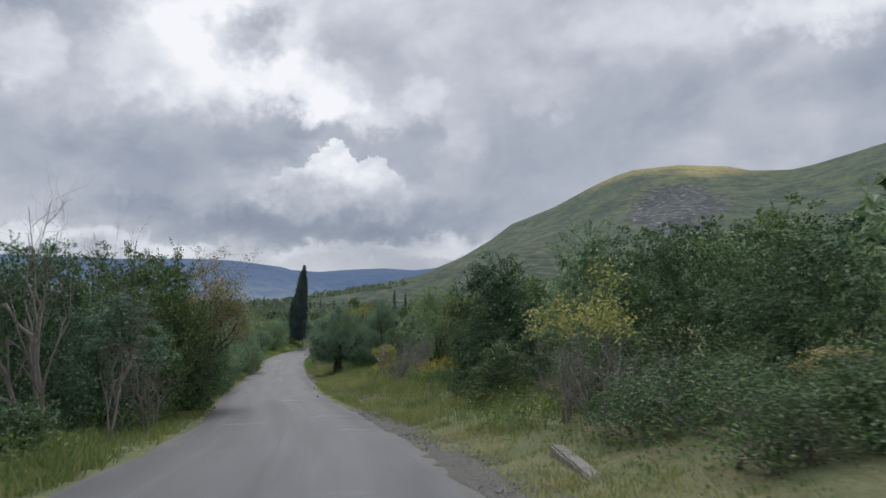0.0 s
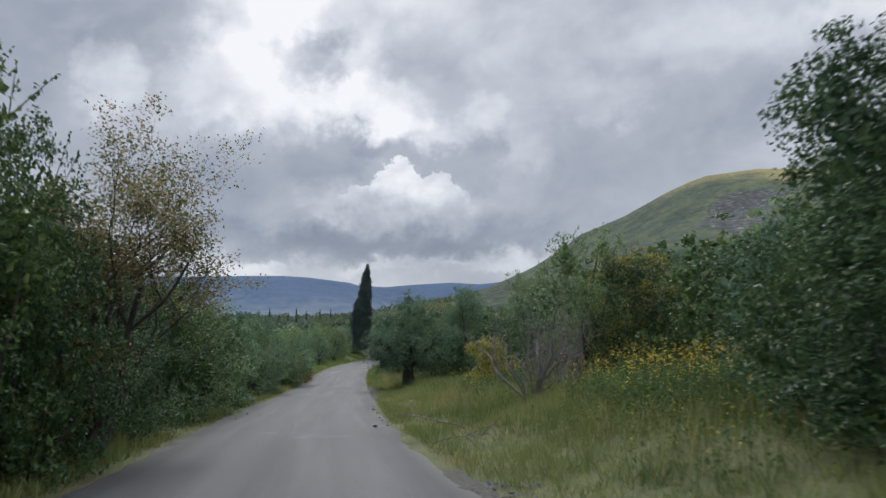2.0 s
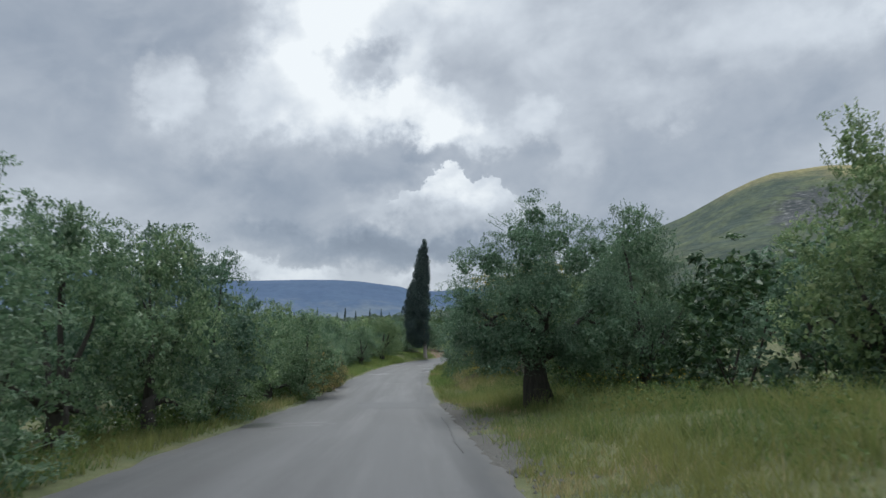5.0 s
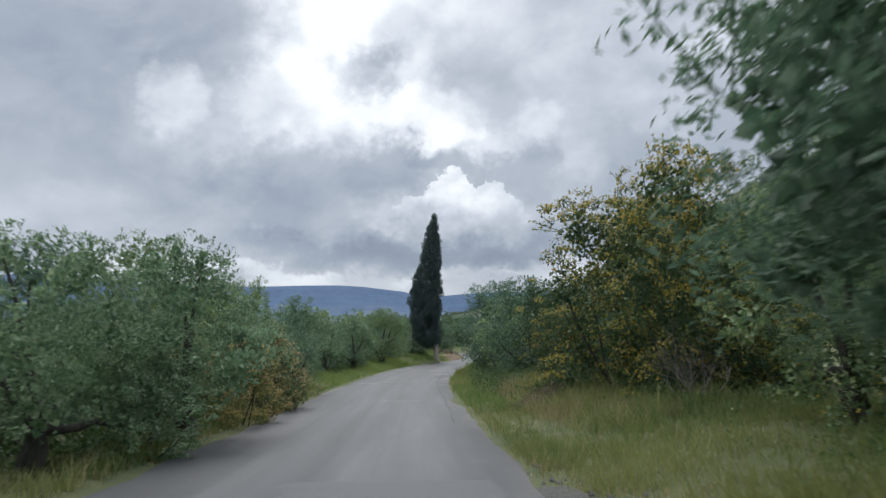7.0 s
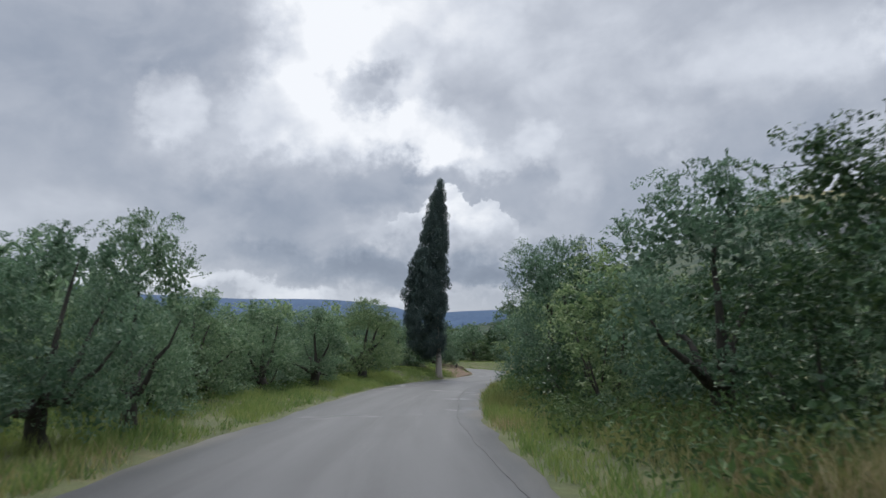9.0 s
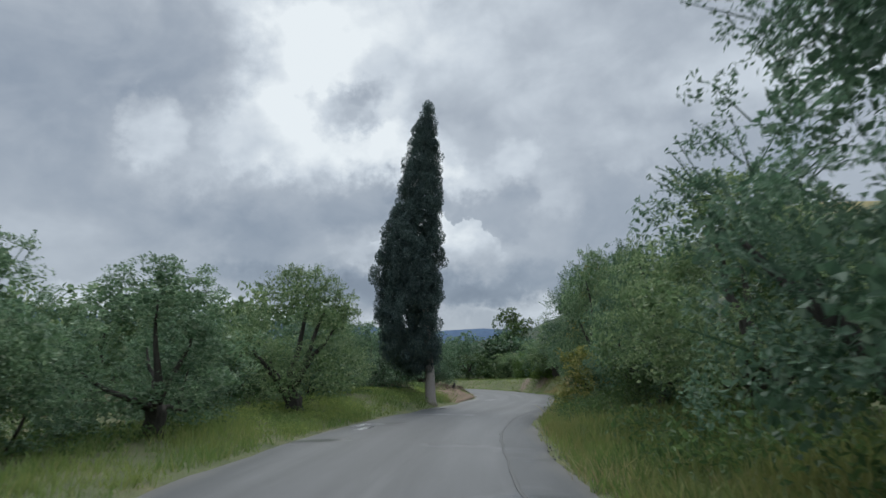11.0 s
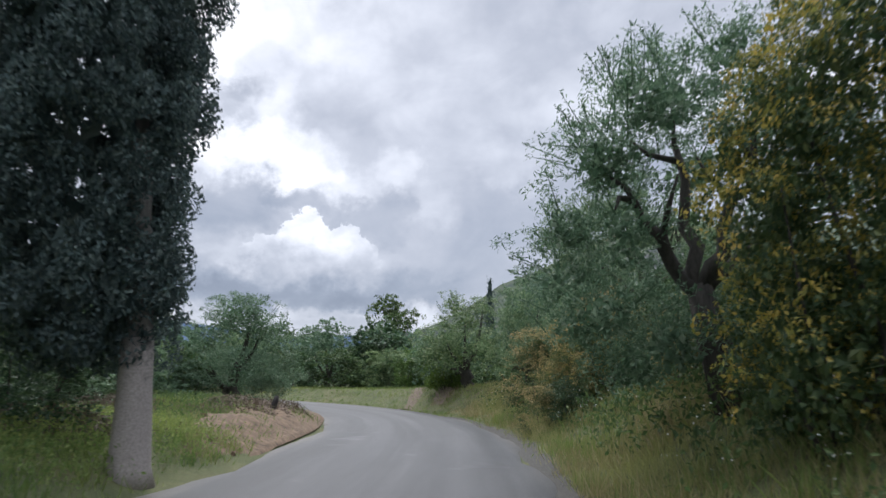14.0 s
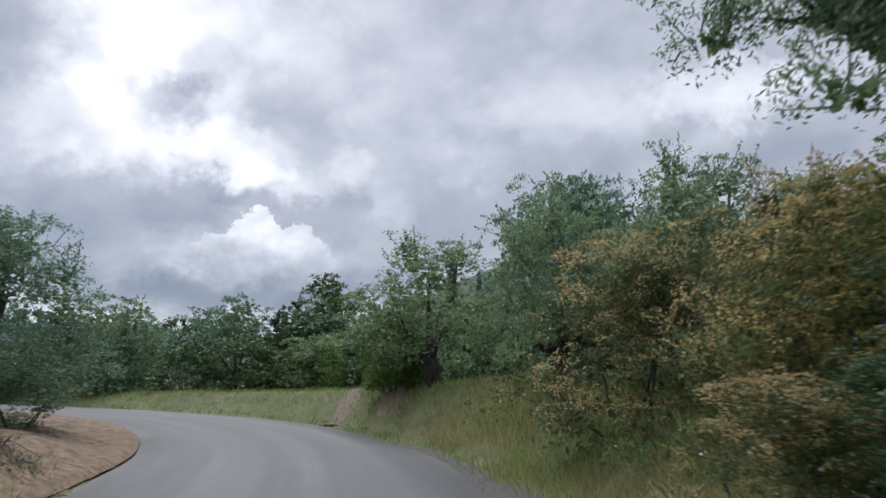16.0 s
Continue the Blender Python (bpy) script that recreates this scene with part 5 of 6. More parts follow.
beside("bush", 104.2, 5.6, 3.4, 3.0, which=3)
plant("gold_bush", -15.2, 107.3, 4.5, 3.1)
plant("gold_bush", -15.9, 107.4, 3.8, 1.9, turn=80)
plant("bush", -15.6, 105.0, 1.8, 2.0, which=3)
plant("bush", -15.2, 108.6, 1.7, 2.0, which=1)
beside("mid_bush", 107.6, 7.2, 4.2, 3.4)
beside("bush", 108.8, 5.3, 1.5, 1.7, which=0)
beside("bush", 110.4, 5.2, 1.5, 1.7, which=2)
beside("bush", 112.0, 5.4, 1.7, 1.9, which=0)
beside("rust_bush", 113.6, 5.0, 1.6, 1.7, which=1)
beside("bush", 114.8, 6.2, 2.8, 2.8, which=1)
beside("bush", 114.6, 5.3, 2.4, 2.3, which=1)
beside("rust_bush", 116.8, 4.6, 2.3, 2.3, which=1)
beside("bush", 112.6, 6.0, 2.6, 2.8, which=3)
beside("rust_bush", 118.4, 5.6, 2.0, 2.0, which=0)
beside("rust_bush", 119.4, 4.4, 2.0, 2.1, which=1)
plant("bare_shrub", -14.9, 121.2, 2.8, 1.3, which=0, turn=40)
plant("rust_bush", -15.0, 118.6, 1.8, 2.2, which=1)
plant("bush", -15.8, 117.0, 1.0, 1.5, which=1)
plant("rust_bush", -16.3, 118.0, 1.1, 1.4, which=0)
plant("gold_bush", -15.2, 117.5, 1.5, 1.7)
plant("bush", -14.6, 121.8, 2.6, 2.2, which=2)
plant("olive", -12.6, 122.4, 2.7, 2.6, which=1)
plant("rust_bush", -13.5, 120.3, 2.0, 2.3, which=0)
plant("gold_bush", -13.2, 118.9, 1.9, 2.2)
beside("rust_bush", 121.6, 3.9, 2.2, 2.4, which=0)
beside("rust_bush", 122.4, 5.4, 2.4, 2.4, which=1)
beside("rust_bush", 120.2, 6.2, 2.1, 2.6, which=1)
beside("bush", 124.2, 5.4, 2.6, 2.8, which=2)
plant("olive", -17.5, 57.0, 3.2, 2.9, which=2, turn=15)
plant("olive", -19.4, 58.9, 3.4, 3.2, which=0, turn=80)
plant("bush", -17.0, 58.4, 2.0, 2.0, which=2, turn=200)
plant("olive", -19.9, 65.4, 3.6, 3.2, which=2, turn=130)
plant("bush", -19.4, 67.2, 2.5, 2.4, which=2, turn=300)
plant("olive", -21.8, 67.6, 3.6, 3.2, which=1, turn=40)
plant("olive", -21.6, 73.6, 3.2, 2.8, which=2, turn=250)


def old_olive(x, y, seed, bl, leaf_count, heart, trunk_path, turn=0.0, girth=0.26, bough=0.10, forks=7):
    """An old olive with heavy dark boughs. bl: its leaf clumps, centre and radius; the boughs run to the first of them."""
    rng = np.random.default_rng(seed)
    ob = new("olive_tree")
    ob.matrix_basis = Matrix.Translation((x, y, land_at(x, y) - 0.1)) @ Matrix.Rotation(radians(turn), 4, "Z")
    tagged(ob, "old olive tree with heavy twisted boughs leaning over the road", "tree", "roadside olives")
    bl = [(np.array(c), np.array([r, r, r * 0.85])) for c, r in bl]
    tr = [tube(trunk_path, np.linspace(girth, girth * 0.62, len(trunk_path)), 12, 0.16, rng)]
    a = np.array(trunk_path[-1])
    for c, r in bl[:forks]:
        s = np.linspace(0, 1, 10)[:, None]
        m = a * 0.45 + c * 0.55 + np.array([0, 0, -0.1 if c[2] > a[2] + 0.8 else 0.3])
        p = (1 - s) ** 2 * (a - np.array([0, 0, 0.12])) + 2 * s * (1 - s) * m + s ** 2 * c
        p[1:-1] += rng.normal(size=(8, 3)) * 0.055
        tr.append(tube(p, bough * np.linspace(1.0, 0.15, 10), 8, 0.16, rng))
        # two lesser boughs leave each great one
        for k in (4, 6):
            e = p[k] + (c - p[k]) * 0.5 + unit(rng, 1)[0] * r * 0.8
            tr.append(tube([p[k], (p[k] + e) / 2 + rng.normal(size=3) * 0.06, e], bough * np.array([0.45, 0.3, 0.1]), 6, 0.1, rng))
    v, f = joined(tr)
    part("trunk", mesh_of("old_olive_trunk", v, f, M_BARK, True), ob)
    part("crown", crown_mesh("old_olive_crown", bl, leaf_count, 0.075, 0.024, M_OLIVE, rng, 260, core=0.4, shell=0.35, heart=int(heart * 1.5), spray_len=0.3, heart_size=0.11), ob)


def dome(rings):
    """Leaf clumps in rings one over the other: (height, ring radius, number, clump radius)."""
    rng = np.random.default_rng(23)
    out = []
    for z, ring, n, r in rings:
        for k in range(n):
            a = 6.283 * (k + rng.uniform(-0.25, 0.25)) / n + z
            q = ring * rng.uniform(0.85, 1.12)
            out.append(((math.cos(a) * q, math.sin(a) * q, z + rng.uniform(-0.15, 0.15)), r * rng.uniform(0.85, 1.15)))
    return out


# a great rounded olive on the verge, its boughs down to the grass
old_olive(-8.1, 52.8, 29, dome([(2.8, 1.7, 8, 0.9), (3.7, 1.3, 6, 0.85), (4.4, 0.6, 4, 0.72), (1.9, 1.75, 9, 0.85), (1.25, 1.5, 8, 0.8), (1.8, 0.6, 4, 0.85), (3.0, 0.5, 4, 0.9)])
          + [((-1.9, 0.1, 3.7), 0.5), ((-2.1, 0.1, 3.0), 0.42), ((-2.0, 0.4, 2.3), 0.42), ((-1.7, 1.2, 1.6), 0.6), ((-0.4, -1.3, 1.75), 0.55), ((0.6, -1.2, 1.7), 0.55), ((1.6, 0.6, 4.2), 0.7), ((0.0, -0.3, 5.0), 0.6)],
          42000, 140, [(0.0, -0.1, -0.2), (-0.02, -0.1, 0.3), (-0.06, -0.05, 0.7), (-0.1, 0, 1.2)], 0.0, 0.40, 0.13)
# one is wrapped in its own low boughs, the other is open below and lacy
old_olive(-15.7, 110.0, 17, [
    ((-1.3, -0.2, 3.3), 0.8), ((-0.2, 0.4, 4.3), 0.85), ((1.7, 0.2, 3.1), 0.8), ((0.6, -0.7, 4.0), 0.8),
    ((-0.9, -0.9, 3.7), 0.75), ((0.4, 1.2, 3.6), 0.85), ((-1.0, 1.0, 3.5), 0.8), ((1.2, -1.1, 3.2), 0.75), ((-0.8, 0.3, 4.5), 0.65), ((0.3, -0.2, 4.8), 0.6), ((1.2, 0.8, 4.0), 0.8),
    ((-1.7, 0.3, 2.5), 0.7), ((-1.6, 1.0, 1.9), 0.7), ((-1.2, -0.6, 2.3), 0.6), ((-0.6, 1.5, 2.4), 0.75), ((0.3, 1.7, 1.6), 0.8), ((-1.5, 0.6, 1.2), 0.7), ((-0.4, 1.6, 0.7), 0.7), ((1.5, 1.2, 2.4), 0.8),
    ((-1.4, -0.5, 1.3), 0.65), ((-0.8, -0.8, 0.9), 0.65), ((0.2, -1.0, 0.8), 0.65), ((2.0, -0.7, 2.4), 0.7), ((-1.0, 0.2, 0.7), 0.6)],
          30000, 110, [(0.25, 0, -0.2), (0.12, 0.05, 0.5), (0.0, 0, 1.1), (-0.15, 0, 1.75)], 0.0, 0.25, 0.11, 4)
old_olive(-13.2, 119.2, 19, [
    ((-2.2, -0.2, 3.8), 0.55), ((-0.5, 0.4, 4.8), 0.7), ((1.5, 0.6, 3.9), 0.7), ((0.7, -0.9, 4.4), 0.65),
    ((-1.6, -0.9, 4.2), 0.6), ((-1.7, 0.7, 4.3), 0.6), ((0.3, 1.2, 4.2), 0.65), ((-1.4, -0.3, 3.4), 0.5), ((0.9, -1.3, 3.6), 0.6), ((-0.7, -1.5, 3.8), 0.55), ((-1.5, 0.2, 4.9), 0.55),
    ((0.0, -0.6, 4.0), 0.6), ((-0.3, -0.5, 5.1), 0.55), ((1.3, -0.6, 3.1), 0.6), ((-2.0, -0.8, 2.9), 0.4), ((-1.2, -1.0, 2.5), 0.4), ((-2.5, -0.5, 4.4), 0.45), ((-2.3, 0.4, 3.3), 0.4), ((-0.9, -1.2, 3.0), 0.4), ((-2.7, 0.1, 3.9), 0.4), ((-2.2, -1.1, 2.1), 0.4), ((-1.9, -0.9, 2.7), 0.42), ((-2.4, -1.2, 3.2), 0.4)],
          24000, 45, [(0.5, 0, -0.2), (0.45, 0, 0.7), (0.3, 0, 1.6), (0.0, 0, 2.5)], 0, 0.25, 0.095, 4)


# ------- woods and groves further off
def scatter(kinds, n, seed, test, hmin, hmax, xr, yr, gap):
    rng = np.random.default_rng(seed)
    done = []
    for _ in range(n * 30):
        if len(done) >= n:
            break
        x, y = rng.uniform(*xr), rng.uniform(*yr)
        i, d = road_frame(x, y)
        far = float(np.hypot(x - LINE[i[0], 0], y - LINE[i[0], 1]))
        if not test(x, y, far, float(d[0])):
            continue
        if any((x - a) ** 2 + (y - b) ** 2 < gap * gap for a, b in done):
            continue
        done.append((x, y))
        h = rng.uniform(hmin, hmax)
        plant(kinds[int(rng.integers(len(kinds)))], x, y, h, h * rng.uniform(0.85, 1.15), turn=rng.uniform(0, 360))


scatter(["far_bush", "far_bush", "grove_olive"], 72, 1, lambda x, y, f, d: d > 0 and 11 < f < 60, 4.0, 6.2, (-12, 62), (2, 118), 3.3)
scatter(["grove_olive"], 38, 2, lambda x, y, f, d: d < 0 and 8.6 < f < 42, 3.4, 4.4, (-66, -8), (10, 132), 4.0)
scatter(["grove_olive"], 16, 7, lambda x, y, f, d: d < 0 and 8.4 < f < 15, 3.2, 4.0, (-40, -26), (80, 128), 2.8)
scatter(["grove_olive", "far_bush"], 30, 3, lambda x, y, f, d: f > 9 and y > 140, 4.0, 5.0, (-70, 30), (140, 205), 5.0)
scatter(["far_bush"], 18, 11, lambda x, y, f, d: f > 7 and (d < 0 or y > 138), 1.7, 2.5, (-46, -17), (118, 166), 3.2)
scatter(["far_bush"], 16, 12, lambda x, y, f, d: d < 0 and 6.6 < f < 13, 1.5, 2.2, (-38, -24), (82, 118), 2.6)
scatter(["far_bush"], 14, 13, lambda x, y, f, d: d < 0 and 6.0 < f < 12, 1.8, 2.8, (-34, -14), (52, 84), 2.8)
scatter(["far_bush", "grove_olive"], 18, 14, lambda x, y, f, d: f > 7.5 and y > 138, 1.8, 3.0, (-46, -12), (138, 156), 2.4)
scatter(["mid_bush"], 18, 15, lambda x, y, f, d: d > 0 and 10.0 < f < 14.5, 3.0, 4.4, (-12, 14), (26, 66), 2.8)
scatter(["mid_bush"], 14, 16, lambda x, y, f, d: d > 0 and 6.8 < f < 11.5, 2.4, 3.6, (-16, -2), (66, 101), 2.6)
scatter(["grove_olive"], 34, 17, lambda x, y, f, d: d < 0 and 16 < f < 64, 3.4, 4.4, (-82, -16), (-4, 128), 6.0)


# ---------------------------------------------------------------- distance: single trees, cypresses, woods
def far_broadleaf():
    rng = np.random.default_rng(44)
    ob = new("broadleaf_tree")
    x, y = -21.6, 167.5
    ob.matrix_basis = Matrix.Translation((x, y, land_at(x, y) - 0.1))
    tagged(ob, "tall open-crowned dark broadleaf tree above the grove", "tree")
    bl = blobs_for(rng, 5.6, 3.4, 8.2, 13, 0.95)
    v, f = limbs_to(bl, 0.2, 3.0, rng)
    part("trunk", mesh_of("broadleaf_trunk", v, f, M_BARK, True), ob)
    part("crown", crown_mesh("broadleaf_crown", bl, 3000, 0.26, 0.16, M_BUSH, rng, 60, core=0.5, heart=30), ob)


far_broadleaf()
FAR_CYPRESS = cypress_meshes("far_cypress_crown", 10.0, 0.9, [0, 0.1, 0.4, 0.7, 1.0], [0.4, 0.8, 0.9, 0.55, 0.05], [0.4, 0.75, 0.85, 0.55, 0.05], 240, 10, 0.24, 5)
fv, ff = tube([(0, 0, -0.3), (0, 0, 1.6)], [0.16, 0.13], 7)
FAR_CYPRESS_TRUNK = mesh_of("far_cypress_trunk", fv, ff, M_PALEBARK, True)


def far_cypress(az, dist, top_el, scale=1.0):
    """A cypress out in the valley, by bearing and distance from the road's start, with its tip at an elevation."""
    x, y = dist * math.sin(radians(az)), dist * math.cos(radians(az))
    z = land_at(x, y)
    h = max(5.0, 6.0 + dist * math.tan(radians(top_el)) - z)
    ob = new("cypress_tree")
    ob.matrix_basis = Matrix.Translation((x, y, z)) @ Matrix.Diagonal((scale * h / 10, scale * h / 10, h / 10, 1))
    tagged(ob, "slender dark cypress out in the valley", "tree", "valley cypresses")
    part("crown", FAR_CYPRESS, ob)
    part("trunk", FAR_CYPRESS_TRUNK, ob)


far_cypress(-4.12, 167.2, 1.75, 0.75)
far_cypress(-3.18, 169.6, 1.45, 0.75)
far_cypress(1.2, 230, 2.1)
far_cypress(-9.2, 260, 0.9, 0.7)
far_cypress(-7.9, 300, 0.8, 0.7)
for k in range(16):
    far_cypress(-22.0 + k * 0.78 + place_rng.uniform(-0.25, 0.25), 340 + place_rng.uniform(-30, 70), place_rng.uniform(0.75, 1.2), 0.7)


def far_woods():
    """The wooded valley floor and the foot of the mountain: a carpet of small crowns, each a lumpy heap of leaf masses."""
    rng = np.random.default_rng(71)
    n = 4800
    az = np.radians(rng.uniform(-62, 62, n))
    dist = 150 * (1200 / 150) ** (rng.random(n) ** 0.8)
    x, y = dist * np.sin(az), dist * np.cos(az)
    a = np.degrees(az)
    i, d = road_frame(x, y)
    reach = np.interp(a, [-18, -8, 0, 8, 20], [1250, 1250, 900, 620, 520])
    keep = (dist < reach) & (np.hypot(x - LINE[i, 0], y - LINE[i, 1]) > 45) & ((y > 195) | (x > 40) | (x < -75))
    x, y, dist, a = x[keep], y[keep], dist[keep], a[keep]
    # on the mountain's foot the crowns climb with it
    s = np.clip((dist - 330) / 970, 0, 1)
    hill = 4 + (1300 * np.tan(np.radians(np.interp(a, CREST_AZ, CREST_EL))) + 2) * s ** 1.25
    z = np.where((a > -18) & (dist > 330), np.maximum(land(x, y), hill), land(x, y))
    vs, fs = [], []
    off = 0
    per = 28
    for k in range(len(x)):
        h = rng.uniform(2.2, 3.6) * (1 + dist[k] / 1400)
        c = unit(rng, per)
        c[:, 2] = np.abs(c[:, 2]) * 1.1 - 0.1
        c = c * np.array([h * 0.85, h * 0.85, h]) * rng.uniform(0.75, 1.1, (per, 1)) + np.array([x[k], y[k], z[k] + h * 0.35])
        v, f = leaves(c, unit(rng, per), unit(rng, per) + np.array([0, 0, 0.8]), h * 0.55, h * 0.42, rng)
        vs.append(v)
        fs.append(f + off)
        off += len(v)
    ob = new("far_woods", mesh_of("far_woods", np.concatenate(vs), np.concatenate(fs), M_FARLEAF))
    tagged(ob, "carpet of groves and woods in the valley, painted haze-pale", "woods", kind="stuff")


far_woods()


# ---------------------------------------------------------------- grass, weeds and flowers
def strip_points(rng, n, y0, y1, lo, hi, bias=1.0):
    """Random places along the road between two distances from its centre line (to the right when positive)."""
    a, b = np.searchsorted(LINE[:190 * 2, 1], [y0, y1])
    i = rng.integers(a, max(b, a + 1), n)
    t = rng.random(n) ** bias
    d = lo + (hi - lo) * t
    j = rng.uniform(-0.3, 0.3, n)
    return LINE[i, 0] + LN[i, 0] * d + LT[i, 0] * j, LINE[i, 1] + LN[i, 1] * d + LT[i, 1] * j


def blades(x, y, height, width, rng, lean=0.35, per=4, spread=0.07, bent=False):
    """Tufts of narrow blades that taper to a tip; tall ones bend over in two lengths."""
    x, y = np.repeat(x, per), np.repeat(y, per)
    n = len(x)
    x, y = x + rng.normal(size=n) * spread, y + rng.normal(size=n) * spread
    h = np.repeat(height, per) * rng.uniform(0.55, 1.15, n)
    a = rng.uniform(0, 6.283, n)
    tilt = rng.normal(size=(n, 2)) * lean
    w = width * rng.uniform(0.7, 1.3, n)
    side = np.stack([np.cos(a) * w, np.sin(a) * w, 0 * a], 1)
    foot = np.stack([x, y, land(x, y) - 0.02], 1)
    run = 0.34 if bent else 0.53
    mid = foot + np.stack([tilt[:, 0] * h * run, tilt[:, 1] * h * run, h * 0.55], 1)
    tip = foot + np.stack([tilt[:, 0] * h, tilt[:, 1] * h, h], 1)
    if not bent:
        return np.stack([foot - side * 0.8, foot + side * 0.8, mid + side, tip], 1).reshape(-1, 3), np.arange(4 * n).reshape(n, 4)
    v = np.stack([foot - side, foot + side, mid + side * 0.8, mid - side * 0.8, tip + side * 0.15, tip - side * 0.15], 1).reshape(-1, 3)
    q = np.arange(n)[:, None] * 6
    return v, np.concatenate([q + np.array([0, 1, 2, 3]), q + np.array([3, 2, 4, 5])])


def grass_strip(name, mat, seed, n, y0, y1, lo, hi, h0, h1, width, label, per=4, bias=1.0, clump=0.6, lean=0.35):
    rng = np.random.default_rng(seed)
    x, y = strip_points(rng, n, y0, y1, lo, hi, bias)
    lump = wave(x * 3.1 + seed, y * 2.7)
    keep = rng.random(n) < 0.55 + clump * lump
    i, off = road_frame(x, y)
    stony = np.interp(LINE[i, 1], [0, 2, 3, 22, 24, 42, 44, 56, 57, 112, 113, 126], [2.5, 2.5, 2.8, 2.75, 2.4, 2.4, 2.8, 2.75, 2.4, 2.4, 2.8, 2.8])
    keep &= (off < 0) | (off > stony) | (rng.random(n) < 0.1)
    x, y, lump = x[keep], y[keep], lump[keep]
    h = rng.uniform(h0, h1, len(x)) * (1 + 0.5 * lump)
    v, f = blades(x, y, h, width * 1.5, rng, lean, per, bent=h1 > 0.39)
    tagged(new(name, mesh_of(name, v, f, mat)), label, "grass", kind="stuff")


grass_strip("verge_grass", M_GRASS, 101, 12000, -2, 66, -4.4, -2.5, 0.08, 0.28, 0.0065, "short green and yellow grass along the road's edge", 6, 1.0)
grass_strip("verge_grass", M_LUSH, 102, 16000, 66, 124, -6.4, -2.5, 0.08, 0.30, 0.0065, "soft green grass along the road's edge", 6, 1.2)
grass_strip("verge_grass", M_GRASS, 110, 4200, -2, 12, 2.9, 4.6, 0.03, 0.13, 0.0045, "short grass beside the stony shoulder", 6)
grass_strip("verge_grass", M_GRASS, 103, 15000, 12, 66, 2.5, 7.5, 0.06, 0.30, 0.0042, "green and yellow grass on the verge", 8, 1.3, lean=0.45)
grass_strip("verge_grass", M_LUSH, 104, 12500, 66, 127, 2.5, 6.0, 0.08, 0.30, 0.0065, "tall grass on the roadside bank", 6, 1.2)
grass_strip("verge_grass", M_GRASS, 113, 6000, 84, 100, 2.6, 5.6, 0.12, 0.42, 0.006, "tall yellow-green grass under the roadside olives", 6, 1.0)
grass_strip("meadow_grass", M_GRASS, 105, 14000, 20, 62, 3.8, 10.5, 0.12, 0.42, 0.0042, "tall uncut meadow grass between bushes", 7, 1.0, lean=0.4)
grass_strip("meadow_stalks", M_STRAW, 114, 1300, 20, 40, 3.8, 9.5, 0.25, 0.58, 0.0030, "thin dry seed stalks standing in the meadow", 4, 1.0, lean=0.25)
grass_strip("dry_grass", M_STRAW, 106, 9000, -2, 60, 2.5, 4.0, 0.03, 0.13, 0.0055, "short dry straw-coloured grass on the road's edge", 5, 1.1)
grass_strip("dry_grass", M_STRAW, 111, 9000, 104, 128, 2.5, 5.2, 0.10, 0.36, 0.004, "dry yellow grass and seed heads on the bank", 5, 1.2, lean=0.4)
grass_strip("dry_grass", M_STRAW, 107, 4600, 78, 124, 2.5, 4.0, 0.07, 0.26, 0.0045, "dry straw-coloured grass on the bank", 5, 1.3, lean=0.45)
grass_strip("dry_grass", M_STRAW, 108, 3000, 114, 127, -5.5, -2.45, 0.03, 0.12, 0.006, "dry yellowed grass round the bend", 4)
grass_strip("tall_weeds", M_GRASS, 115, 2600, 60, 78, 4.0, 5.8, 0.22, 0.62, 0.0045, "tall green and tan grass stalks below the shrubs", 6, 1.0, lean=0.28)
grass_strip("dry_stalks", M_STRAW, 116, 3600, 60, 76, 3.6, 5.6, 0.12, 0.52, 0.0036, "tall dry tan stalks below the shrubs", 5, 1.0, lean=0.4)
grass_strip("dry_grass", M_STRAW, 109, 1500, 52, 74, -3.6, -2.5, 0.08, 0.30, 0.006, "dry grass stalks at the road's edge", 4)
grass_strip("dry_grass", M_STRAW, 112, 4200, 119, 131, 3.0, 7.0, 0.08, 0.28, 0.006, "dry yellow grass on the bank beside the farm track", 4, 1.0, lean=0.4)


def bend_grass():
    rng = np.random.default_rng(120)
    k = np.searchsorted(LINE[:, 1], 133.0)
    i = rng.integers(k - 24, k + 44, 8000)
    d = 2.5 + 8.5 * rng.random(8000) ** 1.2
    x, y = LINE[i, 0] + LN[i, 0] * d + rng.uniform(-.4, .4, 8000), LINE[i, 1] + LN[i, 1] * d + rng.uniform(-.4, .4, 8000)
    v, f = blades(x, y, rng.uniform(0.05, 0.2, len(x)), 0.012, rng, 0.35, 4, 0.1)
    tagged(new("bend_grass", mesh_of("bend_grass", v, f, M_LUSH)), "short bright green grass outside the bend", "grass", kind="stuff")


bend_grass()


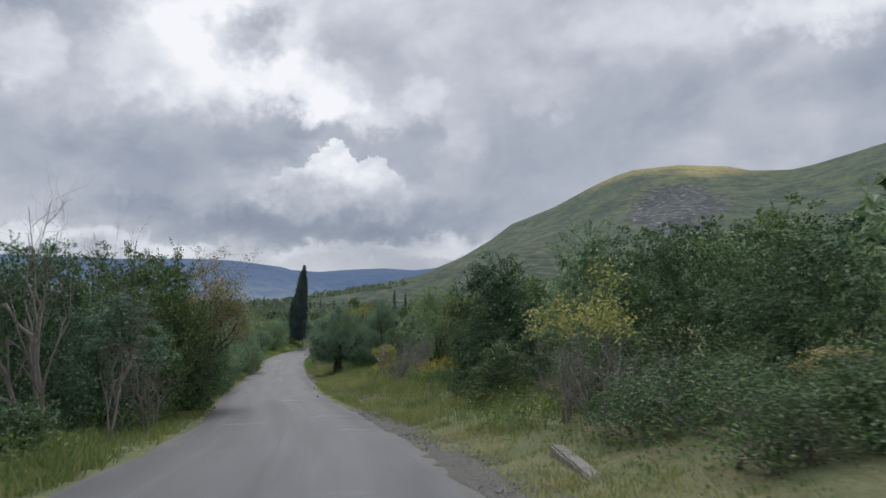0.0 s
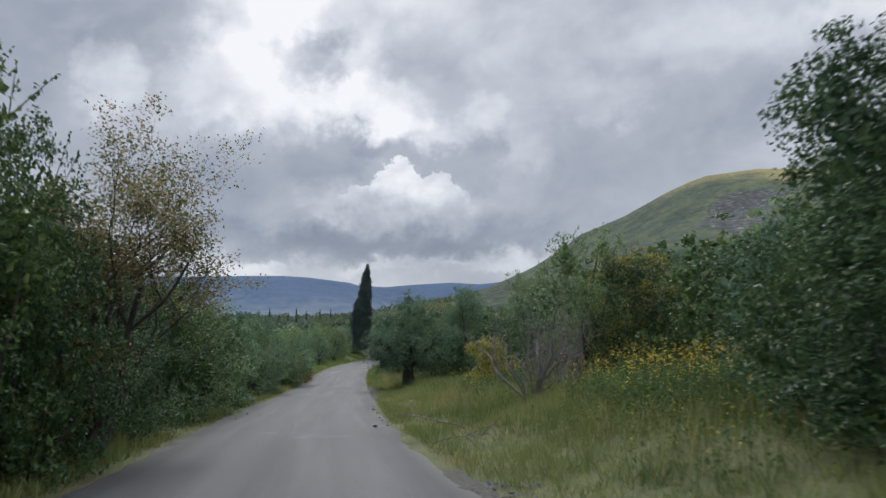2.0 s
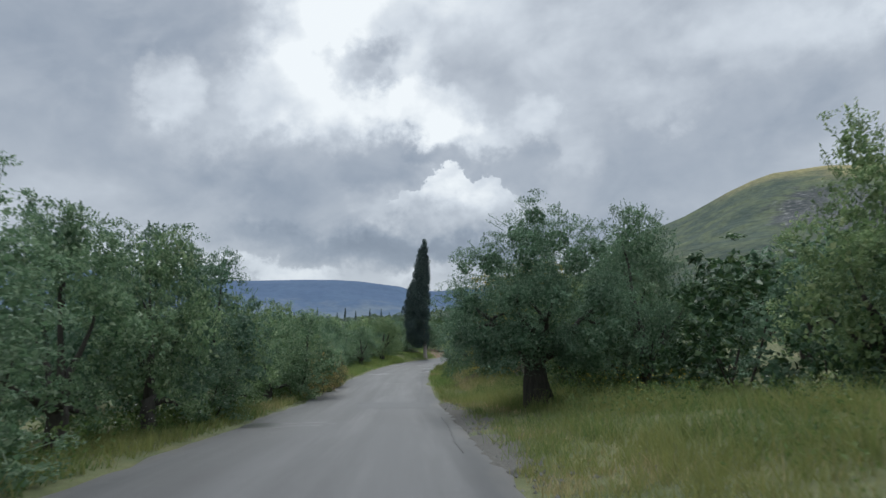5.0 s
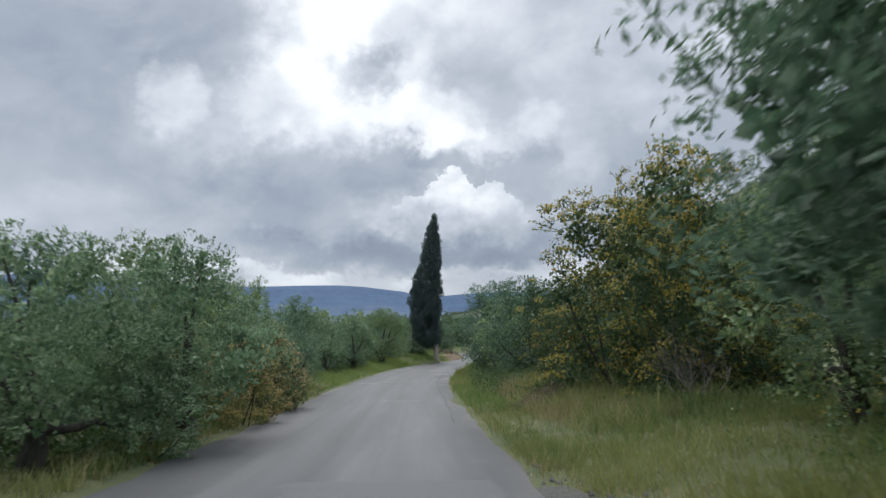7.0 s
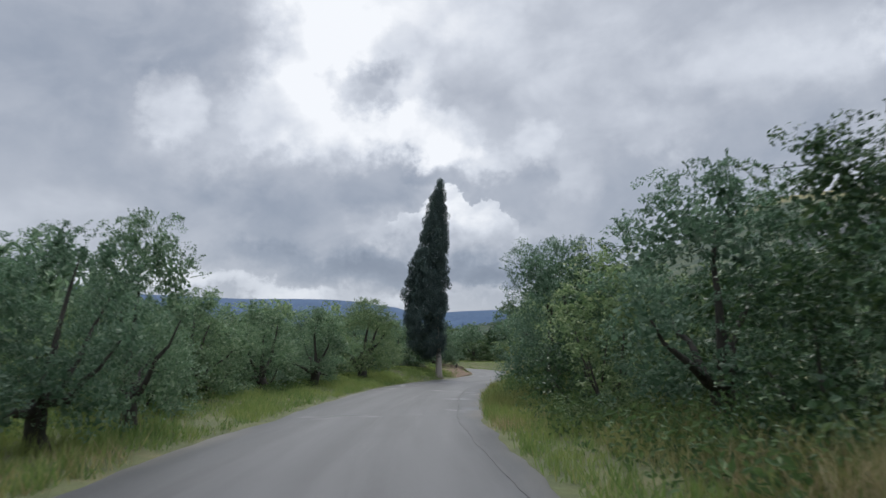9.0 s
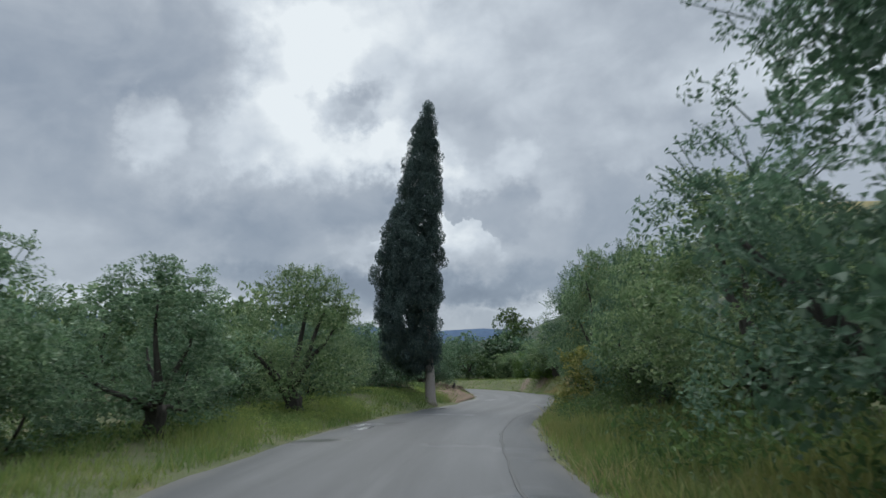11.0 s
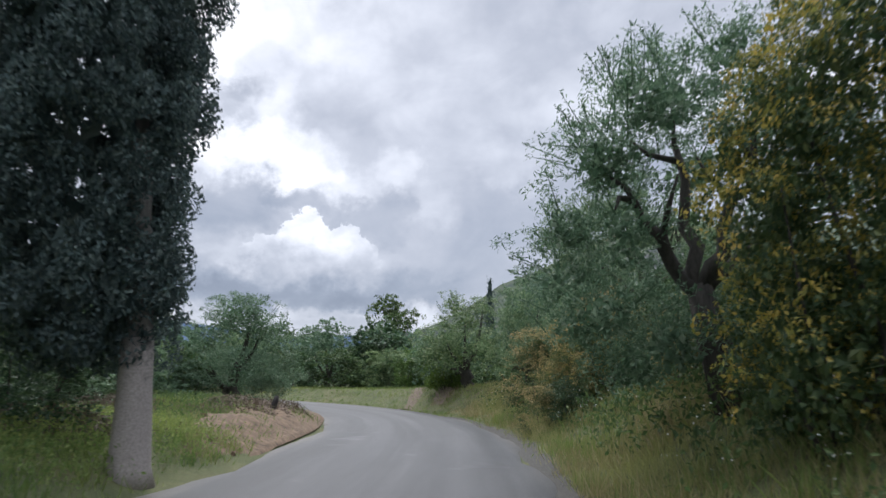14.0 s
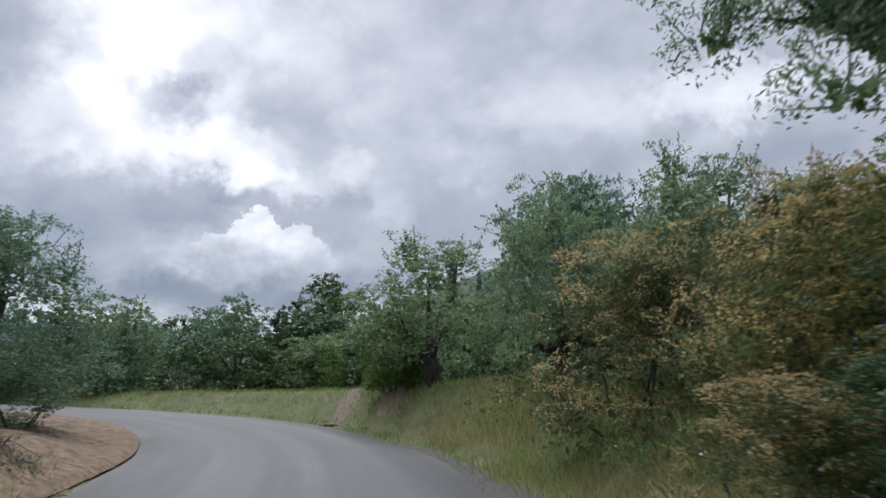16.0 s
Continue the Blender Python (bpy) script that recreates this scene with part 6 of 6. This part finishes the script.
def flowers(name, mat, seed, n, y0, y1, lo, hi, h0, h1, size, label, stem_mat=M_WEED):
    rng = np.random.default_rng(seed)
    x, y = strip_points(rng, n, y0, y1, lo, hi)
    keep = wave(x * 2.3 + seed, y * 1.9) > -0.12
    x, y = x[keep], y[keep]
    h = rng.uniform(h0, h1, len(x))
    v, f = blades(x, y, h, 0.006, rng, 0.15, 2, 0.03)
    m = len(f)
    z = land(x, y)
    heads = np.repeat(np.stack([x, y, z + h * 0.9], 1), 4, 0) + rng.normal(size=(4 * len(x), 3)) * np.array([0.09, 0.09, 0.1])
    lv, lf = leaves(heads, unit(rng, len(heads)), unit(rng, len(heads)) + np.array([0, 0, 1.0]), size, size, rng)
    low = np.repeat(np.stack([x, y, z + h * 0.45], 1), 5, 0) + rng.normal(size=(5 * len(x), 3)) * np.array([0.1, 0.1, 0.12])
    wv_, wf = leaves(low, unit(rng, len(low)), unit(rng, len(low)) + np.array([0, 0, 0.6]), 0.09, 0.04, rng)
    allv = np.concatenate([v, lv, wv_])
    faces = f.tolist() + (lf + len(v)).tolist() + (wf + len(v) + len(lv)).tolist()
    idx = [0] * m + [1] * len(lf) + [0] * len(wf)
    tagged(new(name, mesh_of(name, allv, faces, [stem_mat, mat], index=idx)), label, "flowers", kind="stuff")


flowers("yellow_flowers", M_FLOWER, 201, 200, 26, 40, 5.6, 9.0, 0.4, 0.8, 0.022, "yellow wild flowers standing in the meadow")
flowers("yellow_flowers", M_FLOWER, 206, 520, 21.5, 26, 5.0, 7.4, 0.5, 1.0, 0.024, "thick stand of yellow wild flowers beside the bushes")
flowers("yellow_flowers", M_FLOWER, 207, 420, 30.5, 35.5, 4.8, 8.2, 0.4, 0.85, 0.022, "patch of yellow wild flowers below the yellow bush")
flowers("yellow_flowers", M_FLOWER, 202, 260, 9, 24, 3.6, 6.0, 0.3, 0.7, 0.02, "scattered yellow wild flowers on the verge")
flowers("yellow_flowers", M_FLOWER, 203, 160, 46, 58, 5.0, 8.5, 0.4, 0.9, 0.02, "few yellow wild flowers below the olives")
flowers("white_flowers", M_WHITEFLOWER, 204, 220, 28, 58, -4.2, -3.0, 0.25, 0.6, 0.025, "small white wild flowers at the hedge foot")
flowers("white_flowers", M_WHITEFLOWER, 205, 240, 104, 126, 3.2, 5.0, 0.3, 0.7, 0.025, "small white wild flowers on the bank")


def weeds(name, mat, seed, n, y0, y1, lo, hi, size, tall, label):
    rng = np.random.default_rng(seed)
    x, y = strip_points(rng, n, y0, y1, lo, hi)
    keep = wave(x * 1.7 - seed, y * 2.1) > -0.2
    x, y = x[keep], y[keep]
    p = np.repeat(np.stack([x, y, land(x, y)], 1), 14, 0)
    p = p + rng.normal(size=p.shape) * np.array([0.16, 0.16, 0]) + np.array([0, 0, 1]) * rng.uniform(0.02, tall, (len(p), 1))
    v, f = leaves(p, unit(rng, len(p)) + np.array([0, 0, 0.4]), unit(rng, len(p)) + np.array([0, 0, 1.0]), size, size * 0.5, rng)
    tagged(new(name, mesh_of(name, v, f, mat)), label, "weeds", kind="stuff")


weeds("hedge_weeds", M_WEED, 301, 1000, 2, 66, -4.8, -3.3, 0.11, 0.45, "leafy green weeds at the foot of the hedge")
weeds("bramble_weeds", M_BUSH, 305, 320, 1, 13, 3.9, 9.0, 0.055, 0.55, "leafy weeds and young brambles beside the shoulder")
weeds("bank_weeds", M_WEED, 302, 1300, 66, 126, 3.3, 5.6, 0.11, 0.6, "leafy green weeds on the roadside bank")
weeds("bank_weeds", M_WEED, 306, 1000, 96, 107, 2.9, 4.6, 0.065, 0.6, "tall soft green weeds on the roadside bank")
weeds("grove_weeds", M_WEED, 303, 1300, 66, 126, -9.0, -4.4, 0.10, 0.3, "low green weeds below the olive trees")
weeds("verge_weeds", M_FRESH, 307, 1800, 95, 114, -5.8, -2.75, 0.055, 0.26, "fresh green leafy weeds beside the cypress")
weeds("meadow_weeds", M_WEED, 304, 1500, 5, 62, 4.2, 9.5, 0.065, 0.5, "leafy weeds in the meadow")


# ---------------------------------------------------------------- the road's small things
def ribbon(name, y0, y1, offs, width, lift, mat, label, cat, seed=0):
    """A thin strip laid along the road, at a wandering distance from its centre line."""
    rng = np.random.default_rng(seed)
    a, b = np.searchsorted(LINE[:380, 1], [y0, y1])
    idx = np.arange(a, b)
    d = np.interp(LINE[idx, 1], offs[0], offs[1]) + np.convolve(rng.normal(size=len(idx) + 6), np.ones(5) / 5, "same")[3:-3] * 0.05
    w = width * (1 + 0.35 * rng.normal(size=len(idx)).clip(-1.5, 1.5))
    rows = []
    for s in (-1, -0.5, 0.5, 1):
        dd = d + s * w / 2
        z = LINE[idx, 2] + 0.035 - 0.03 * (dd / HALF) ** 2 + lift - (0.02 if abs(s) == 1 else 0)
        rows.append(np.stack([LINE[idx, 0] + LN[idx, 0] * dd, LINE[idx, 1] + LN[idx, 1] * dd, z], 1))
    v = np.stack(rows, 1).reshape(-1, 3)
    q = np.arange(len(idx) * 4).reshape(-1, 4)
    f = np.stack([q[:-1, :-1], q[:-1, 1:], q[1:, 1:], q[1:, :-1]], -1).reshape(-1, 4)
    return tagged(new(name, mesh_of(name, v, f, mat)), label, cat, kind="structure")


ribbon("trim_tar_seam", 63, 108, ([63, 70, 84, 96, 102, 108], [1.9, 1.95, 1.75, 1.55, 1.65, 2.0]), 0.075, 0.006, M_TAR, "dark tar seam along the mended edge", "seam", 3)
ribbon("trim_tar_seam", 44, 51, ([44, 51], [2.0, 2.05]), 0.06, 0.006, M_TAR, "dark crack along the road's edge", "seam", 4)


def shoulder(y0, y1, lo, hi, seed, label):
    """A strip of stony dark earth between the asphalt and the grass."""
    rng = np.random.default_rng(seed)
    a, b = np.searchsorted(LINE[:380, 1], [y0, y1])
    idx = np.arange(a, b)
    n = len(idx)
    rag = np.convolve(rng.normal(size=n + 6), np.ones(3) / 3, "same")[3:-3] * 0.22
    taper = np.sin(np.pi * np.linspace(0.0, 1.0, n)) ** 0.4
    rows = []
    for t in np.linspace(0, 1, 9):
        q = lo + (hi - lo + rag) * taper * t
        p = LINE[idx, :2] + LN[idx] * q[:, None]
        lift = 0.024 if 0.05 < t < 0.95 else -0.03
        rows.append(np.stack([p[:, 0], p[:, 1], land(p[:, 0], p[:, 1]) + lift], 1))
    v = np.stack(rows, 1).reshape(-1, 3)
    q = np.arange(n * 9).reshape(n, 9)
    f = np.stack([q[:-1, :-1], q[:-1, 1:], q[1:, 1:], q[1:, :-1]], -1).reshape(-1, 4)
    tagged(new("shoulder", mesh_of("shoulder", v, f, M_SHOULDER, True)), label, "shoulder", kind="structure")


M_SHOULDER = plain("stony_shoulder_earth", (0.082, 0.078, 0.068), 0.95, 0.5, 22.0, 0.03)
shoulder(2, 24, 2.08, 2.95, 1, "stony grey-brown shoulder beside the asphalt")
shoulder(42, 57, 2.08, 3.3, 2, "stony brown shoulder below the olives")
shoulder(107, 128, 2.08, 3.0, 3, "stony dark shoulder under the bank")


def road_patch(y0, y1, lo, hi, mat, seed, label):
    """A mended place in the asphalt: a thin ragged layer."""
    rng = np.random.default_rng(seed)
    a, b = np.searchsorted(LINE[:380, 1], [y0, y1])
    s = np.linspace(a, b, 26)
    base = np.stack([np.interp(s, np.arange(len(LINE)), LINE[:, k]) for k in range(3)], 1)
    nrm = LN[np.round(s).astype(int)]
    cut = np.convolve(rng.normal(size=32), np.ones(3) / 3, "same")[3:-3] * 0.10
    cut2 = np.convolve(rng.normal(size=32), np.ones(3) / 3, "same")[3:-3] * 0.10
    rows = []
    for t in (0, 0.04, 0.35, 0.65, 0.96, 1):
        q = (lo + cut) + ((hi + cut2) - (lo + cut)) * t
        z = base[:, 2] + 0.035 - 0.03 * (q / HALF) ** 2 + (0.008 if 0 < t < 1 else -0.01)
        z[[0, -1]] -= 0.02
        rows.append(np.stack([base[:, 0] + nrm[:, 0] * q, base[:, 1] + nrm[:, 1] * q + rng.normal(size=26) * 0.03, z], 1))
    v = np.stack(rows, 1).reshape(-1, 3)
    q = np.arange(26 * 6).reshape(26, 6)
    f = np.stack([q[:-1, :-1], q[:-1, 1:], q[1:, 1:], q[1:, :-1]], -1).reshape(-1, 4)
    tagged(new("road_patch", mesh_of("road_patch", v, f, mat, True)), label, "patch", kind="structure")


M_PATCH = plain("newer_asphalt", (0.085, 0.087, 0.091), 0.7, 0.3, 60.0, 0.004)
road_patch(53.6, 56.4, -0.3, 1.95, M_PATCH, 1, "darker mended strip in the asphalt")
road_patch(106.9, 107.7, -2.3, -1.75, M_TAR, 2, "small dark tar patch at the asphalt's edge")


M_PAINT = plain("worn_road_paint", (0.34, 0.34, 0.33), 0.7, 0.45, 26.0, 0.002)
for py, plo, phi in ((97.3, -2.05, -1.9), (96.4, -1.75, -1.6)):
    road_patch(py, py + 0.9, plo, phi, M_PAINT, int(py), "worn streak of white paint on the asphalt")


def pebble(seed, flatness=0.6):
    rng = np.random.default_rng(seed)
    bm = bmesh.new()
    bmesh.ops.create_icosphere(bm, subdivisions=1, radius=1.0)
    v = np.array([x.co[:] for x in bm.verts])
    f = [tuple(x.index for x in q.verts) for q in bm.faces]
    bm.free()
    return v * (1 + rng.uniform(-0.25, 0.2, (len(v), 1))) * np.array([1, 0.8, flatness]), f


def gravel(name, seed, n, y0, y1, lo, hi, s0, s1, label):
    rng = np.random.default_rng(seed)
    x, y = strip_points(rng, n, y0, y1, lo, hi, 1.2)
    z = land(x, y)
    bm = [(np.array([[1, 0, 0], [-0.5, 0.8, 0], [-0.5, -0.8, 0], [0, 0, 0.8], [0.1, 0.1, -0.6]]), [(0, 1, 3), (1, 2, 3), (2, 0, 3), (1, 0, 4), (2, 1, 4), (0, 2, 4)])]
    pieces = []
    for k in range(n):
        v, f = bm[0]
        a, s = rng.uniform(0, 6.28), rng.uniform(s0, s1)
        r = np.array([[math.cos(a), -math.sin(a), 0], [math.sin(a), math.cos(a), 0], [0, 0, 1]])
        pieces.append(((v * rng.uniform(0.7, 1.3, v.shape)) @ r.T * s + np.array([x[k], y[k], z[k] + s * 0.2]), f))
    v, f = joined(pieces)
    tagged(new(name, mesh_of(name, v, f, M_STONE)), label, "gravel", kind="stuff")


gravel("shoulder_gravel", 401, 1600, 4, 22, 2.3, 3.1, 0.012, 0.05, "loose gravel on the road's shoulder")
gravel("shoulder_gravel", 402, 700, 41, 58, 2.3, 3.2, 0.012, 0.045, "loose gravel at the mended road edge")
gravel("shoulder_gravel", 403, 600, 88, 126, 2.3, 2.8, 0.012, 0.04, "loose gravel under the bank")
gravel("bend_rubble", 404, 130, 113, 124, -5.2, -2.6, 0.015, 0.06, "broken stones scattered at the bend")

STONES = [mesh_of("stone_shape", *pebble(k), M_STONE) for k in (1, 2, 3)]


def stone(x, y, size, k, label="small pale stone lying at the road's edge", lift=0.0):
    i, d = road_frame(x, y)
    z = LINE[i[0], 2] + 0.03 if abs(d[0]) < HALF else land_at(x, y)
    ob = new("stone", STONES[k % 3])
    ob.matrix_basis = Matrix.Translation((x, y, z + size * 0.3 + lift)) @ Matrix.Rotation(k * 1.3, 4, "Z") @ Matrix.Scale(size, 4)
    tagged(ob, label, "stone", "loose stones")


for k in range(14):
    yy = 30 + k * 0.7 + place_rng.uniform(-0.3, 0.3)
    ii = int(np.abs(LINE[:, 1] - yy).argmin())
    oo = place_rng.choice([-1.75, -1.3, -2.2, 2.2, 2.45])
    stone(LINE[ii, 0] + LN[ii, 0] * oo, LINE[ii, 1] + LN[ii, 1] * oo, place_rng.uniform(0.025, 0.06), k, "small stone or clod lying on the asphalt")
stone(-6.95, 36.9, 0.09, 1)
stone(-14.1, 70.1, 0.09, 2)
stone(-5.6, 30.5, 0.07, 0)
stone(-24.6, 118.0, 0.16, 1, "grey stone on the bare verge")
stone(-25.3, 116.6, 0.2, 2, "grey stone on the bare verge")


def culvert_kerb():
    """The worn head of a culvert: a low concrete beam, chipped along its edges."""
    x, y = 1.65, 8.21
    rng = np.random.default_rng(6)
    bm = bmesh.new()
    bmesh.ops.create_cube(bm, size=1.0)
    bmesh.ops.scale(bm, vec=(0.2, 2.28, 0.34), verts=bm.verts)
    bmesh.ops.subdivide_edges(bm, edges=[e for e in bm.edges if abs((e.verts[0].co - e.verts[1].co).y) > 0.5], cuts=9)
    bmesh.ops.bevel(bm, geom=bm.edges, offset=0.025, segments=2, affect="EDGES", clamp_overlap=True)
    for v in bm.verts:
        v.co += Vector(rng.normal(size=3) * 0.006)
    me = bpy.data.meshes.new("culvert_kerb")
    bm.to_mesh(me)
    bm.free()
    me.materials.append(M_CONCRETE)
    ob = new("culvert_kerb", me)
    ob.matrix_basis = Matrix.Translation((x, y, land_at(x, y) - 0.10)) @ Matrix.Rotation(0.076, 4, "Z")
    tagged(ob, "low weathered concrete culvert head beside the road", "kerb")


culvert_kerb()


def fallen_branch(x, y, length, turn, seed, label):
    rng = np.random.default_rng(seed)
    s = np.linspace(0, 1, 7)
    p = np.stack([s * length, 0.12 * np.sin(s * 4), 0.04 + 0.25 * s * (1 - s) + 0.15 * s ** 2], 1)
    p[0, 2] = -0.02
    ob = new("fallen_branch")
    ob.matrix_basis = Matrix.Translation((x, y, land_at(x, y))) @ Matrix.Rotation(radians(turn), 4, "Z")
    tagged(ob, label, "branch")
    v, f = tube(p, np.linspace(0.018, 0.006, 7), 6, 0.1, rng)
    part("stem", mesh_of("branch_stem", v, f, M_TWIG), ob)
    for _ in range(9):
        k = rng.integers(1, 6)
        d = unit(rng, 1)[0] * np.array([1, 1, 0.5]) + np.array([0.5, 0, 0.25])
        v, f = tube([p[k], p[k] + d * 0.25, p[k] + d * rng.uniform(0.4, 0.7)], [0.012, 0.008, 0.004], 4)
        part("twig", mesh_of("branch_twig", v, f, M_TWIG), ob)


fallen_branch(-3.9, 26.9, 2.0, 10, 1, "dry fallen branch lying in the grass")
fallen_branch(-3.2, 28.6, 1.8, 150, 2, "dry fallen branch below a bare shrub")
fallen_branch(-12.0, 67.6, 1.6, 60, 3, "cut dry branch lying on the verge")


def brush_heap(x, y, rx, ry, h, n, seed, label):
    """A heap of dead brushwood: crossed sticks and brown litter."""
    rng = np.random.default_rng(seed)
    pieces = []
    for _ in range(n):
        a, r = rng.uniform(0, 6.28), math.sqrt(rng.random())
        c = np.array([math.cos(a) * r * rx, math.sin(a) * r * ry, 0])
        c[2] = h * (1 - r * r) * rng.uniform(0.2, 1.0) + 0.03
        d = unit(rng, 1)[0] * np.array([1, 1, 0.35])
        l = rng.uniform(0.15, 0.5)
        pieces.append(tube([c - d * l, c + rng.normal(size=3) * 0.03, c + d * l], [0.005, 0.009, 0.003], 3))
    v, f = joined(pieces)
    k = n * 9
    r = np.sqrt(rng.random(k))
    a = rng.uniform(0, 6.28, k)
    c = np.stack([np.cos(a) * r * rx, np.sin(a) * r * ry, h * (1 - r * r) * rng.uniform(0.3, 1.0, k) + 0.02], 1)
    lv, lf = leaves(c, unit(rng, k), unit(rng, k) + np.array([0, 0, 0.8]), 0.08, 0.035, rng)
    xx, yy = (v[:, 0] + x), (v[:, 1] + y)
    v = np.stack([xx, yy, v[:, 2] + land(xx, yy)], 1)
    lx, ly = lv[:, 0] + x, lv[:, 1] + y
    lv = np.stack([lx, ly, lv[:, 2] + land(lx, ly)], 1)
    faces = f + (lf + len(v)).tolist()
    tagged(new("brushwood_heap", mesh_of("brushwood_heap", np.concatenate([v, lv]), faces, M_BRUSH)), label, "brushwood", kind="stuff")


brush_heap(-23.6, 119.4, 1.3, 2.4, 0.35, 260, 1, "low heap of brown dead brushwood at the bend")
brush_heap(-26.4, 117.0, 2.4, 2.2, 0.3, 320, 2, "brown dead brushwood below the olives")
brush_heap(-23.0, 122.0, 0.9, 1.0, 0.35, 120, 3, "small heap of dry twigs at the road's edge")
brush_heap(-24.5, 111.5, 1.4, 1.2, 0.35, 140, 4, "dry brushwood behind the cypress")
brush_heap(-11.4, 66.6, 1.0, 1.4, 0.5, 160, 5, "heap of cut dry twigs below a shrub")


def stump():
    rng = np.random.default_rng(2)
    x, y = -22.95, 119.5
    v, f = tube([(0, 0, -0.15), (0.02, 0, 0.2), (0.06, 0, 0.36), (0.10, 0.02, 0.5)], [0.11, 0.085, 0.075, 0.06], 9, 0.12, rng)
    ob = new("tree_stump", mesh_of("tree_stump", v, f, M_STUMP, True))
    ob.matrix_basis = Matrix.Translation((x, y, land_at(x, y)))
    tagged(ob, "short charred leaning tree stump in brushwood", "stump")


stump()
M_DIRT = plain("bare_track_earth", (0.175, 0.135, 0.095), 0.95, 0.45, 9.0, 0.03)
M_LITTER = plain("bare_earth_and_litter", (0.165, 0.112, 0.07), 0.95, 0.6, 7.0, 0.05)


def bare_patch():
    """Trodden reddish earth on the inside of the bend."""
    rng = np.random.default_rng(31)
    k = int(np.searchsorted(LINE[:, 1], 111.5))
    idx = np.arange(k, k + 66)
    s = np.linspace(0, 1, len(idx))
    taper = np.clip(np.minimum(s, 1 - s) * 9, 0, 1)
    reach = 0.35 + 2.6 * np.sin(np.pi * np.clip(s * 1.05, 0, 1)) ** 0.8 + np.convolve(rng.normal(size=len(idx) + 6), np.ones(5) / 5, "same")[3:-3] * 0.5
    rows = []
    for t in (0, 0.04, 0.08, 0.13, 0.2, 0.35, 0.55, 0.8, 1):
        q = LINE[idx, :2] - LN[idx] * (2.36 + reach * t)[:, None]
        edge = 0.06 if t == 0 else 0.13 if t < 0.15 else 0.10 if t < 0.9 else -0.04
        clod = rng.random(len(idx)) ** 2 * 0.12 if 0.15 < t < 0.9 else 0
        rows.append(np.stack([q[:, 0], q[:, 1], land(q[:, 0], q[:, 1]) - 0.05 + (edge + 0.05 + clod) * taper], 1))
    v = np.stack(rows, 1).reshape(-1, 3)
    q = np.arange(len(idx) * 9).reshape(-1, 9)
    f = np.stack([q[:-1, :-1], q[1:, :-1], q[1:, 1:], q[:-1, 1:]], -1).reshape(-1, 4)
    tagged(new("bare_earth", mesh_of("bare_earth", v, f, M_LITTER, True)), "reddish bare earth with litter inside the bend", "earth", kind="structure")
    clods, faces, n = [], [], 0
    for _ in range(420):
        j = int(rng.integers(3, len(idx) - 3))
        w = LINE[idx[j], :2] - LN[idx[j]] * (2.5 + reach[j] * rng.uniform(0.0, 1.0))
        r = rng.uniform(0.02, 0.05) * (2.2 if rng.random() < 0.1 else 1)
        a = rng.uniform(0, 6.28)
        ring = [(math.cos(a + k * 1.2566) * r * rng.uniform(0.6, 1.3), math.sin(a + k * 1.2566) * r * rng.uniform(0.6, 1.3)) for k in range(5)]
        z = float(land(w[:1], w[1:])[0]) + 0.05
        clods += [(w[0] + x, w[1] + y, z - 0.03) for x, y in ring] + [(w[0] + x * 0.6, w[1] + y * 0.6, z + r * rng.uniform(0.5, 1.1)) for x, y in ring]
        faces += [(n + k, n + (k + 1) % 5, n + 5 + (k + 1) % 5, n + 5 + k) for k in range(5)] + [(n + 5, n + 6, n + 7, n + 8, n + 9)]
        n += 10
    me = bpy.data.meshes.new("clods")
    me.from_pydata(clods, [], faces)
    me.materials.append(M_CLOD)
    tagged(new("earth_clods", me), "crumbled reddish clods and litter on bare earth", "earth clods", kind="stuff")


M_CLOD = plain("dry_clod", (0.16, 0.108, 0.072), 0.95, 0.6, 11.0, 0.01)
bare_patch()


def track_rut(p0, p1, p2, width, seed):
    """One bare wheel rut of the farm track that leaves the bend."""
    rng = np.random.default_rng(seed)
    s = np.linspace(0, 1, 40)[:, None]
    c = (1 - s) ** 2 * np.array(p0) + 2 * s * (1 - s) * np.array(p1) + s ** 2 * np.array(p2)
    t = np.gradient(c, axis=0)
    t /= np.linalg.norm(t, axis=1, keepdims=True)
    n = np.stack([t[:, 1], -t[:, 0]], 1)
    w = width * (1 + 0.25 * rng.normal(size=40).clip(-1.2, 1.2)) * np.linspace(1.1, 0.7, 40)
    rows = []
    for k in (-0.5, -0.25, 0, 0.25, 0.5):
        q = c + n * (w * k)[:, None]
        rows.append(np.stack([q[:, 0], q[:, 1], land(q[:, 0], q[:, 1]) + (0.045 if abs(k) < 0.4 else -0.02)], 1))
    v = np.stack(rows, 1).reshape(-1, 3)
    q = np.arange(200).reshape(40, 5)
    f = np.stack([q[:-1, :-1], q[:-1, 1:], q[1:, 1:], q[1:, :-1]], -1).reshape(-1, 4)
    tagged(new("track_rut", mesh_of("track_rut", v, f, M_DIRT, True)), "bare earth wheel rut of a grassy farm track", "track", kind="structure")


track_rut((-19.75, 132.9), (-19.1, 135.0), (-16.6, 149.0), 0.85, 1)
track_rut((-18.35, 131.6), (-17.6, 134.0), (-14.9, 148.0), 0.95, 2)
